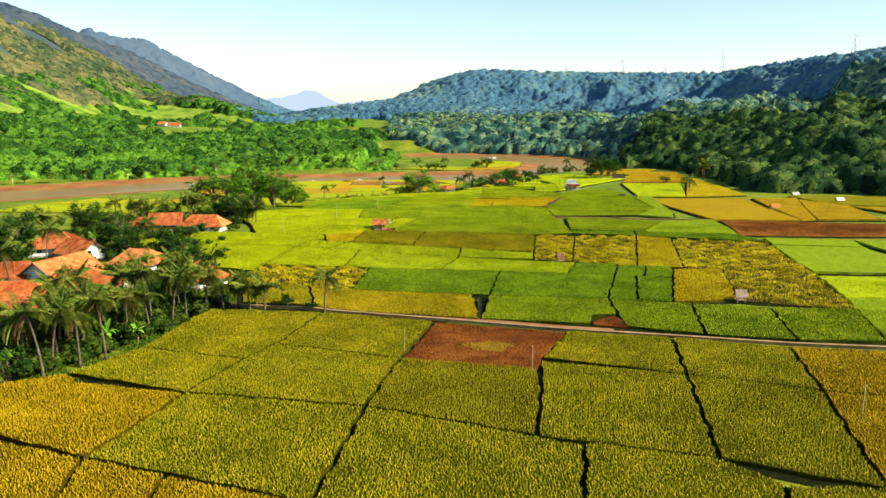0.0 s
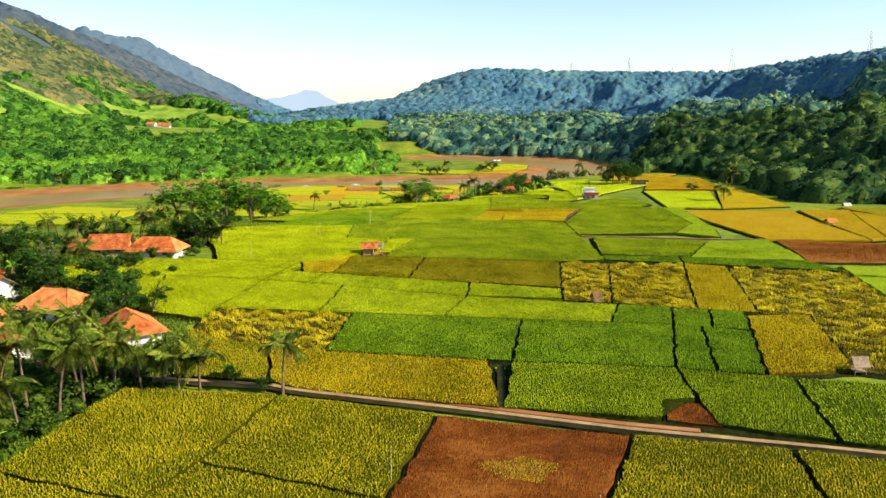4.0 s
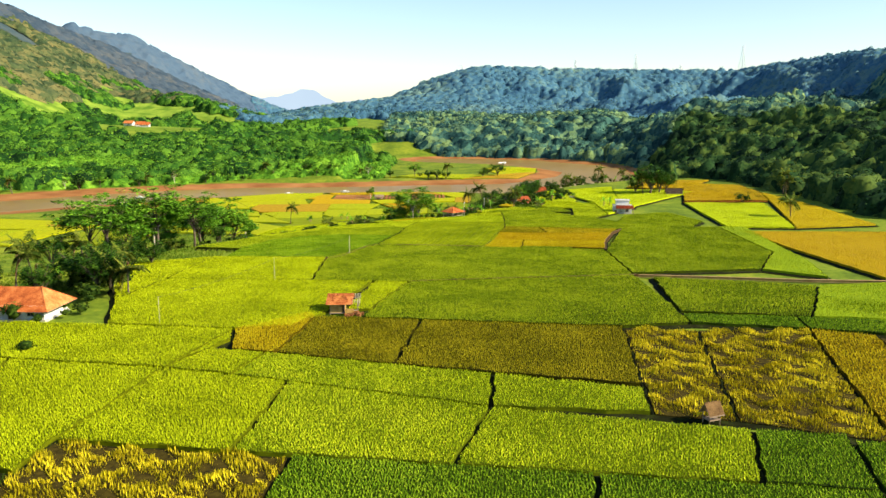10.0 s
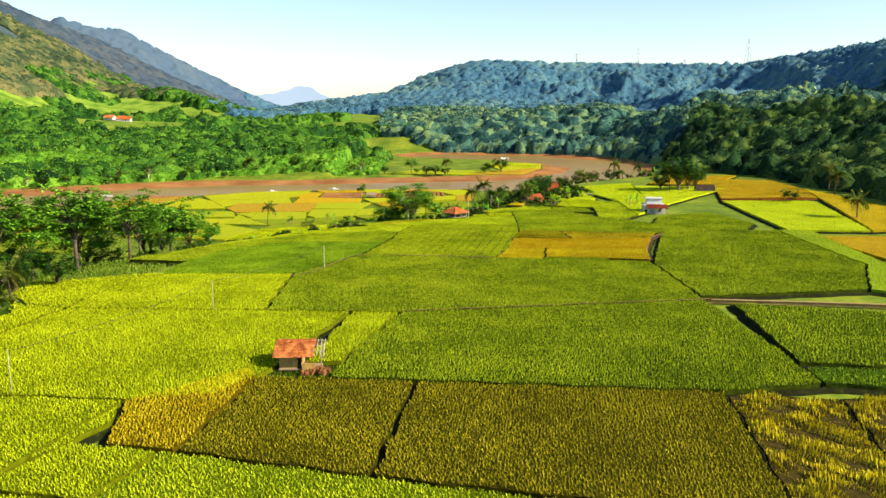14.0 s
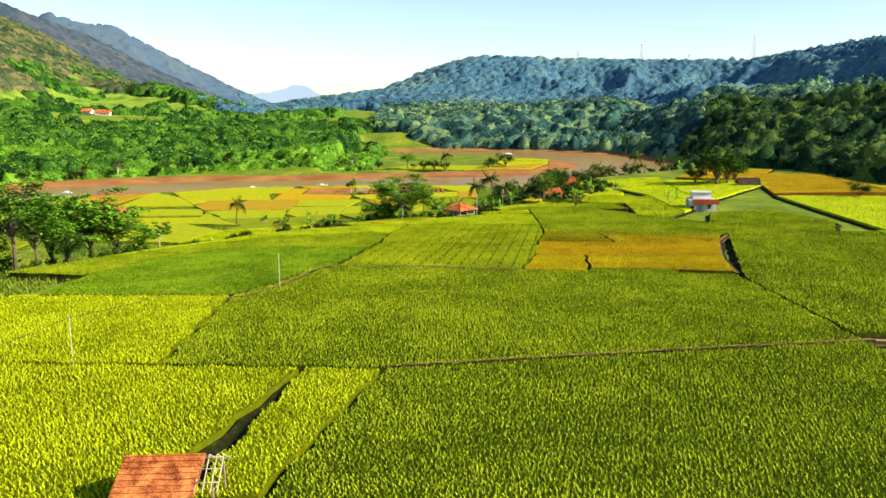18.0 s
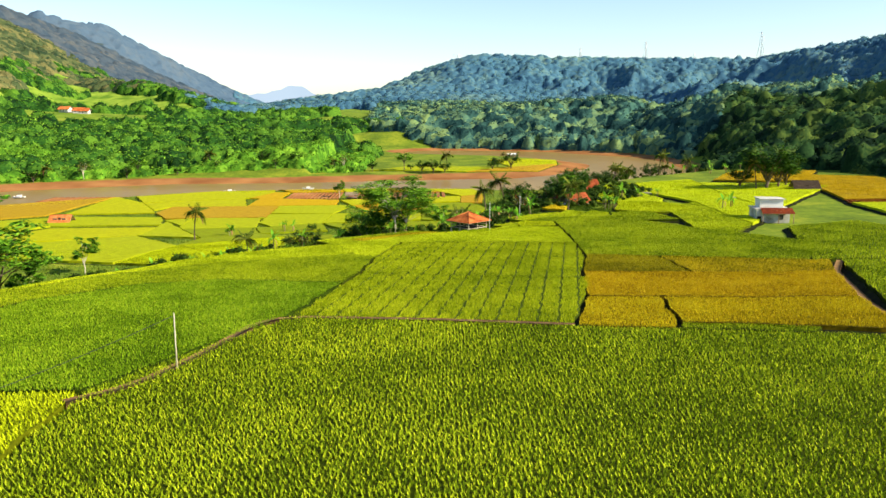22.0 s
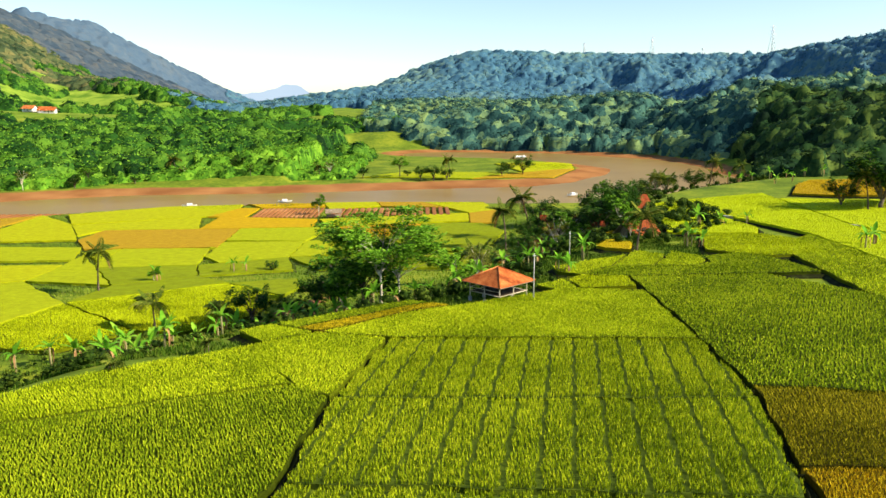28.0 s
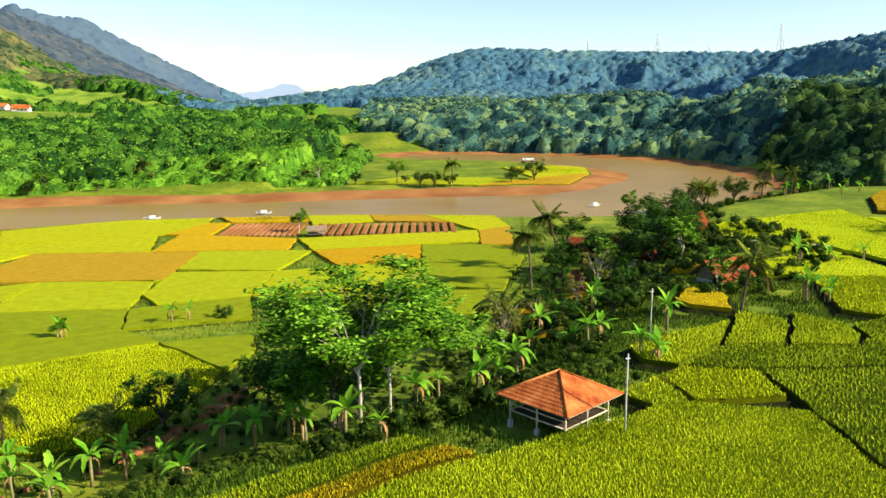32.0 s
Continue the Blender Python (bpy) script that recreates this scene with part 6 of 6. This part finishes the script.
def canopy(label, x0, y0, x1, y1, step, crown, ok, seed, material, low=0.35, sprays=0, spray=0.7, dome=0.62, ruffle=0.19, leaves=None, soft=False):
    """A closed roof of tree crowns over a stretch of hill: one dome a tree, of uneven size, open to the ground in the clearings, with loose leaf sprays on it."""
    g = np.random.default_rng(seed)
    nx, ny = int((x1 - x0) / crown) + 3, int((y1 - y0) / crown) + 3
    px = (np.arange(nx)[None, :] + g.uniform(-0.45, 0.45, (ny, nx)) - 1) * crown + x0
    py = (np.arange(ny)[:, None] + g.uniform(-0.45, 0.45, (ny, nx)) - 1) * crown + y0
    rad = crown * g.uniform(0.55, 1.05, (ny, nx))
    top = crown * (low + g.random((ny, nx)) ** 1.5 * 1.15) * np.where(ok(px, py), 1, 0)
    X, Y = np.meshgrid(np.arange(x0, x1, step), np.arange(y0, y1, step))
    X = X + g.uniform(-0.3, 0.3, X.shape) * step
    Y = Y + g.uniform(-0.3, 0.3, X.shape) * step
    ci, cj = np.clip(((X - x0) / crown + 1).round().astype(int), 1, nx - 2), np.clip(((Y - y0) / crown + 1).round().astype(int), 1, ny - 2)
    h = np.zeros(X.shape)
    for dj in (-1, 0, 1):
        for di in (-1, 0, 1):
            a, c = cj + dj, ci + di
            d = np.hypot(X - px[a, c], Y - py[a, c]) / rad[a, c]
            h = np.maximum(h, np.where(top[a, c] > 0, top[a, c] + dome * rad[a, c] * (np.sqrt(np.clip(1 - d * d, 0, 1)) - 0.75), 0) * (d < 1))
    h = h + np.where(h > 0, g.uniform(-ruffle, ruffle, X.shape) * crown, 0)
    h[0], h[-1], h[:, 0], h[:, -1] = 0, 0, 0, 0
    Z = land(X, Y) - 1.2 + np.where(h > 0.4, h + 0.5, -1.0)
    n = np.arange(X.size).reshape(X.shape)
    F = np.stack([n[:-1, :-1], n[:-1, 1:], n[1:, 1:], n[1:, :-1]], -1).reshape(-1, 4)
    hot = (h > 0.4).ravel()
    F = F[hot[F].any(1)]
    V = np.stack([X, Y, Z], -1).reshape(-1, 3)
    thing = new("woodland")
    tagged(thing, label, "woodland", kind="stuff")
    part("canopy", mesh_of("canopy", V, F, soft), material, thing)
    if sprays:
        k = np.flatnonzero(hot)
        k = k[g.integers(0, len(k), sprays)]
        c = V[k] + g.uniform(-0.5, 0.5, (sprays, 3)) * np.array([step, step, 0.5])
        skirt = F[~hot[F].all(1)]
        if len(skirt):
            n = sprays // 3
            q = skirt[g.integers(0, len(skirt), n)]
            a, b = g.random((n, 1)), g.random((n, 1))
            c[:n] = (V[q[:, 0]] * (1 - a) + V[q[:, 1]] * a) * (1 - b) + (V[q[:, 3]] * (1 - a) + V[q[:, 2]] * a) * b
        u = g.normal(0, 1, (sprays, 3)) * np.array([1, 1, 0.6])
        u *= (spray * g.uniform(0.5, 1.4, sprays) / np.linalg.norm(u, axis=1))[:, None]
        w = np.cross(u, g.normal(0, 1, (sprays, 3)))
        w *= (spray * 0.4 / (np.linalg.norm(w, axis=1) + 1e-6))[:, None]
        c[:, 2] += spray * g.uniform(-0.1, 0.8, sprays)
        tagged(part("leaf_sprays", mesh_of("leaf_sprays", np.stack([c - u * 0.5 + w, c - u * 0.5 - w, c + u], 1).reshape(-1, 3), np.arange(sprays * 3).reshape(-1, 3)), leaves or material, thing), kind="stuff")
    return thing


canopy("dense green riverside woodland along the far bank", -520, 560, 40, 830, 1.9, 6.2, lambda x, y: left_bank(x, y) & (river_distance(x, y) > 62) & (patchy(x, y, -0.35) | (river_distance(x, y) > 170)), 1, M_WOODS, 0.3, 110000, 0.85, leaves=M_SPRAY)
canopy("low bright green shrubs and banana groves on the far bank", -560, 500, 40, 760, 1.9, 3.6, lambda x, y: left_bank(x, y) & (river_distance(x, y) > 56) & patchy(x * 1.3 + 40, y * 1.2, -0.7), 2, M_SHRUB, 0.25, 90000, 0.8, 0.62, 0.3, leaves=M_SPRAYB)
canopy("green woodland with clearings on the lower hillside", -900, 800, 0, 1540, 3.4, 7.0, lambda x, y: clear(x, y) & (x + 0.9 * (y - 1000) < 30) & patchy(x * 1.5, y * 1.5, np.interp(y, [850, 1000], [-0.7, 0.2])) & (land(x, y) > 3) & (land(x, y) < 92) & (x > -730), 3, M_WOODS, 0.25, 50000, 1.2, leaves=M_SPRAY)
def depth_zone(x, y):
    """How far up the valley a place lies, with an uneven edge; picks the haze tint."""
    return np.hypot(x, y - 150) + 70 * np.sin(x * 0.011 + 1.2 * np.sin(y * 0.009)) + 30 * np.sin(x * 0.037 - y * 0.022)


canopy("green woodland dark with painted shade, rising from the edge of the paddies", 120, 60, 560, 900, 2.3, 6.4, lambda x, y: clear(x, y) & (depth_zone(x, y) < 660), 4, M_WOODSD, 0.5, 110000, 1.0, 0.6, 0.22)
# woods farther off take bluer colours, as haze painted on
canopy("woodland with a blue-green haze tint on the valley's side", -60, 560, 720, 1380, 2.9, 7.4, lambda x, y: clear(x, y) & (depth_zone(x, y) >= 655) & (depth_zone(x, y) < 1080) & (x > 150 - 0.9 * (y - 740)) & (np.hypot((x - 350) / 1.6, y - 1098) > 24), 10, M_WOODSM, 0.35, 120000, 1.25, 0.42, 0.2)
canopy("woodland tinted blue with painted haze over the far hillside", -330, 860, 780, 1900, 3.3, 6.8, lambda x, y: clear(x, y) & (depth_zone(x, y) >= 1075) & (x > 150 - 0.9 * (y - 740)) & (x > -330 + 0.3 * (y - 1250)), 5, M_WOODSF, 0.3, 60000, 1.6, 0.34, 0.1, leaves=M_SPRAYF)
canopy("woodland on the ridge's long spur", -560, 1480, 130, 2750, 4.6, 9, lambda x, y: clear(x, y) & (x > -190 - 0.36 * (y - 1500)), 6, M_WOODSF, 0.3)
canopy("scrub greyed with painted haze over the steep mountain side", -1200, 1240, -380, 2060, 5.0, 8.5, lambda x, y: (land(x, y) > 50) & ~((x > -720) & (y < 1540)), 7, M_MOUNT, 0.12, dome=0.22, ruffle=0.06, soft=True)
canopy("scrub tinted blue with painted haze over the farther mountain", -1250, 2040, -300, 2950, 6.0, 9, lambda x, y: (land(x, y) > 22), 11, M_MOUNTF, 0.12, dome=0.2, ruffle=0.04, soft=True)
canopy("brownish green scrub on the high near hillside", -1000, 700, -330, 1560, 4.4, 6.5, lambda x, y: (land(x, y) > 58) & ((y < 1250) | (x > -735)) & patchy(x * 1.4, y * 1.3, -0.8), 9, M_SLOPE, 0.2, 25000, 1.6, 0.4, 0.12, leaves=M_SPRAYO)


for _i in range(34):
    _x = -400 + _i * 12.4 + 5 * math.sin(_i * 2.3)
    _y = float(np.interp(_x, [p[0] for p in RIVER[:7]], [p[1] for p in RIVER[:7]])) + 56 + 9 * math.sin(_i * 1.7) ** 2
    again((ROUND, AIRY, ROUND, PALM_A, OLIVE)[_i % 5], _x, _y, _i * 71, (0.95, 0.75, 0.7, 1.1, 0.9)[_i % 5] + 0.2 * math.sin(_i * 3.1))

# ---- undergrowth under the village palms and on the slope below the field's edge ----
def slope_plants(x, y):
    e = near_line(x, y, EDGE)[0]
    ins = inside(x, y, EDGE + [(900, 300), (900, -900), (-900, -900)])
    return (~ins) & ~((x > 45) & (y < 476)) & (e < 26) & (e > 2.5) & (x > -110) & (x < 130) & (y > 200) & (np.sin(x * 0.5 + y * 0.23) + np.sin(y * 0.41 - x * 0.3) > -0.5)


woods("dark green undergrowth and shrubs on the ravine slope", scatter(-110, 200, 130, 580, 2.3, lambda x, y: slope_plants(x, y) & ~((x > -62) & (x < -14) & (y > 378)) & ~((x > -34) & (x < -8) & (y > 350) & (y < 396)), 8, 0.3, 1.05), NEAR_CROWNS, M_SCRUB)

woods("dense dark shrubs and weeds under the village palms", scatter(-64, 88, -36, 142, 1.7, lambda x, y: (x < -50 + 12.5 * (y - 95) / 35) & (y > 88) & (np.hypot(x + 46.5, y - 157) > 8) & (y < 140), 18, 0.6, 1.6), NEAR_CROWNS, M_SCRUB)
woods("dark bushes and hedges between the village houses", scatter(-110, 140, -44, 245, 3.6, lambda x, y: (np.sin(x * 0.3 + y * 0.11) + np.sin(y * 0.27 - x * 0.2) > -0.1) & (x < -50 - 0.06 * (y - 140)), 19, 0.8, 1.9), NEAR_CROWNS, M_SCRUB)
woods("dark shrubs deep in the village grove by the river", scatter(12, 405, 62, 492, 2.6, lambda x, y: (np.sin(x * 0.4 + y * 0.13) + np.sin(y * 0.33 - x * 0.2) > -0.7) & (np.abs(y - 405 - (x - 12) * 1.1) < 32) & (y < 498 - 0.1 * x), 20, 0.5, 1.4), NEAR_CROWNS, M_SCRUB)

def gully(x, y):
    m = np.ones(x.shape, bool)
    for p in PADDIES:
        m &= ~inside(x, y, p)
    return m & (np.hypot(x - 7.9, y - 367.9) > 5.5) & (land(x, y) < 10.5)


# dark plants added so that the gully floor reads as deep shade
woods("low dark weeds standing in for the gully's shade", scatter(-46, 345, 16, 408, 1.9, gully, 21, 0.2, 0.5), NEAR_CROWNS, M_SCRUB)


# ---- paths, ditches, seedbeds and boats ----
def strip(name, pts, width, material, label, category, lift=-0.22):
    v, f = ribbon(pts, width, None, lift)
    n = len(v) // 2
    lo = v.copy()
    lo[:, 2] -= 0.5
    V = np.concatenate([v, lo])
    o = len(v)
    side = [[i, i + 1, o + i + 1, o + i] for i in range(n - 1)] + [[n + i + 1, n + i, o + n + i, o + n + i + 1] for i in range(n - 1)]
    return tagged(part(name, mesh_of(name, V, np.concatenate([f, side])), material), label, category, kind="structure")


strip("footpath", [(-60, 146), (-42, 139), (-30.6, 135.8), (-20, 134), (-16.4, 131.9), (4.3, 125.2), (22.2, 118.9), (39, 114.3), (54.3, 109.2), (66.9, 106.6), (90, 101)], 0.9, M_PATH, "narrow pale concrete and earth footpath between paddies", "path", -0.1)
strip("footpath", [(-16, 133.3), (4.5, 126.9), (22.5, 120.6), (30, 118.6)], 1.1, M_MUD, "red earth verge beside the path", "path", -0.3)
strip("footpath", [(-23.5, 269.8), (-21.6, 271.5), (-20, 274), (-17.6, 282), (-16, 290), (-13.8, 293.6), (0, 292.6), (13.3, 290.6)], 0.8, M_DIRT, "brown earth footpath along a bund", "path", -0.06)
strip("footpath", [(-3.6, 243.9), (20, 248.6), (42.3, 252.6)], 0.7, M_DIRT, "brown earth path on a long bund", "path", -0.1)
strip("footpath", [(42.3, 252.6), (58, 251), (73, 248.8), (93, 248)], 0.8, M_PATH, "pale path on a long bund", "path", -0.2)
strip("footpath", [(43.6, 288.3), (46, 300), (52, 318), (56.5, 325.5)], 0.8, M_DIRT, "brown earth path between paddies", "path", -0.15)
strip("ditch_bank", [(10.2, 142), (9, 126)], 1.0, M_BUND, "grassy ditch bank between two paddies", "ditch", -0.3)
strip("footpath", [(48.5, 444), (60, 437), (70, 424), (84, 412)], 0.9, M_CONC, "grey path beside a bund", "path", -0.1)


_g = np.random.default_rng(31)
_k = _g.random(70)
_bx = np.interp(_k, np.linspace(0, 1, 7), (-34, -27.8, -24.8, -22.2, -21.4, -19.3, -14)) + _g.uniform(-0.9, 0.9, 70)
_by = np.interp(_k, np.linspace(0, 1, 7), (370, 376.8, 382.7, 385.6, 393.2, 399.4, 404)) + _g.uniform(-0.9, 0.9, 70)
woods("bare red earth slips on the gully's bank", np.column_stack([_bx, _by, _g.uniform(0.4, 1.1, 70), land(_bx, _by) - 0.75]), [blob(40 + _i, 0) for _i in range(3)], M_MUD, 0.6)


def seedbeds(x0, y0, x1, y1, n, turn=0.0):
    t = new("seedbed")
    tagged(t, "ploughed brown seedbed in raised strips", "seedbed", "seedbeds")
    z = ground_z((x0 + x1) / 2, (y0 + y1) / 2)
    w = (x1 - x0) / n
    for i in range(n):
        part("ridge", a_box(x0 + i * w, y0 + turn * i, z - 0.2, x0 + (i + 0.62) * w, y1 + turn * i, z + 0.65, bevel=0.12), M_MUD, t)
    return t


seedbeds(-52, 508, -32, 528, 14)
seedbeds(-150, 522, -112, 538, 16)
seedbeds(-29, 508.5, 8, 526, 18)


def boat(x, y, turn):
    t = new("boat")
    tagged(t, "small white wooden boat at the river's edge", "boat", "boats")
    t.matrix_basis = pose(x, y, max(ground_z(x, y), -2.7), 0, 0, turn)
    bm = bmesh.new()
    sec = []
    for k in range(9):
        q = k / 8 * 2 - 1
        w = 0.85 * (1 - q * q) ** 0.5 + 0.04
        lift = 0.35 * q * q
        sec.append([bm.verts.new((q * 2.6, s * w * a, b + lift)) for s, a, b in ((-1, 1, 0.6), (-1, 0.7, 0.05), (1, 0.7, 0.05), (1, 1, 0.6))])
    for a, b in zip(sec, sec[1:]):
        for i in range(3):
            bm.faces.new((a[i], a[i + 1], b[i + 1], b[i]))
    bmesh.ops.solidify(bm, geom=bm.faces[:], thickness=0.06)
    part("hull", bm, M_BOAT, t)
    part("cabin", a_box(-0.9, -0.55, 0.35, 0.9, 0.55, 1.3, bevel=0.06), M_BOAT, t)
    part("thwart", a_box(1.3, -0.5, 0.42, 1.55, 0.5, 0.48), M_WOOD, t)
    return t


for _x, _y, _a in ((-84, 556, 10), (-52, 566, 5), (57, 577, 30), (-165, 540, 0)):
    boat(_x, _y, _a)


# ---- houses on the far hillside ----
COARSE[0] = 3.0
for _x, _y, _a in ((-290, 900, 5), (-298, 908, 20), (-306, 902, -10), (-345, 900, 0), (-360, 905, 10), (-205, 960, 15), (-196, 955, 0), (-212, 948, -20), (-200, 968, 5), (-190, 948, 30)):
    house(_x, _y, _a, 8.5, 6.5, 3.0, 2.0, "small hillside house with orange tiled roof", M_WHITE, M_TILE)


# ---- pale hills beyond the end of the valley ----
def backdrop_hills():
    # haze is put into a pale blue emission; the hills take no light
    m = bpy.data.materials.new("glowing_haze_hills")
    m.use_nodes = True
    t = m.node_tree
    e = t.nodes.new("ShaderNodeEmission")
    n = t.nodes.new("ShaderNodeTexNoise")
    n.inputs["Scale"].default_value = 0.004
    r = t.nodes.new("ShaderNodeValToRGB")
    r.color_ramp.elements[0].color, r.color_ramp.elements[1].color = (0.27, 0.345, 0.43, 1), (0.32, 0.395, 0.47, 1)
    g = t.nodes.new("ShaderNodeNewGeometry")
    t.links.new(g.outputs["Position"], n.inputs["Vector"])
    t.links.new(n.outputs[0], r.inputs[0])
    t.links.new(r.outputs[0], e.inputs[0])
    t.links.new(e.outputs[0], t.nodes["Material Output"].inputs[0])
    x = np.linspace(-1500, 700, 120)
    z = 60 + 75 * np.exp(-((x + 640) / 110) ** 2) + 60 * np.exp(-((x + 1000) / 260) ** 2) + 26 * np.exp(-((x + 330) / 200) ** 2) + 5 * np.sin(x * 0.03) + 3 * np.sin(x * 0.083)
    V = [(a, 4100, b) for a, b in zip(x, z)] + [(a, 4080, -20) for a in x]
    F = [(i, i + 1, 121 + i, 120 + i) for i in range(119)]
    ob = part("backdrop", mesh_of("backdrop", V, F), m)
    tagged(ob, "hills glowing in a painted pale blue haze at the valley's end", "hills", kind="structure")


backdrop_hills()


def rough_grass(label, poly, spacing, material, h, w, seed=0):
    """Uncut grass over a stretch of ground, kept out of the paddies and off the paths."""
    def keep(x, y):
        m = np.ones(x.shape, bool)
        for p in PADDIES:
            m &= ~inside(x, y, p)
        return m & (np.sin(x * 0.7 + 1.3 * np.sin(y * 0.5)) + np.sin(y * 0.8) > -1.3)
    me = tufts(poly, spacing, h, w, 1.1, keep)
    return tagged(part("grass", me, material), label, "grass", kind="stuff")


rough_grass("rough grass dark with painted shade on the slope round the gazebo", [(-45, 340), (-28, 345), (-8, 348), (30, 368), (60, 395), (60, 440), (30, 440), (5, 400), (-30, 392), (-60, 370)], 0.4, M_SHADEGRASS, -0.6, 0.25)
rough_grass("rough grass and weeds on the low valley floor", [(-130, 330), (-60, 330), (-20, 390), (30, 440), (25, 520), (-130, 540)], 1.0, M_GRASS, -0.1, 0.5)
rough_grass("rough grass along the edge of the high fields", [(-110, 235), (-60, 235), (-40, 310), (-50, 345), (-110, 300)], 0.8, M_GRASS, -0.4, 0.5)
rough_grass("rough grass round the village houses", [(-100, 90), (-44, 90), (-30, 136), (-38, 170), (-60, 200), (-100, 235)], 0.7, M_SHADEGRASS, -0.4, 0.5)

rough_grass("rough shade-tinted grass round the field hut", [(-19, 214), (-8, 214), (-8, 224), (-19, 224)], 0.28, M_SHADEGRASS, -0.35, 0.2)
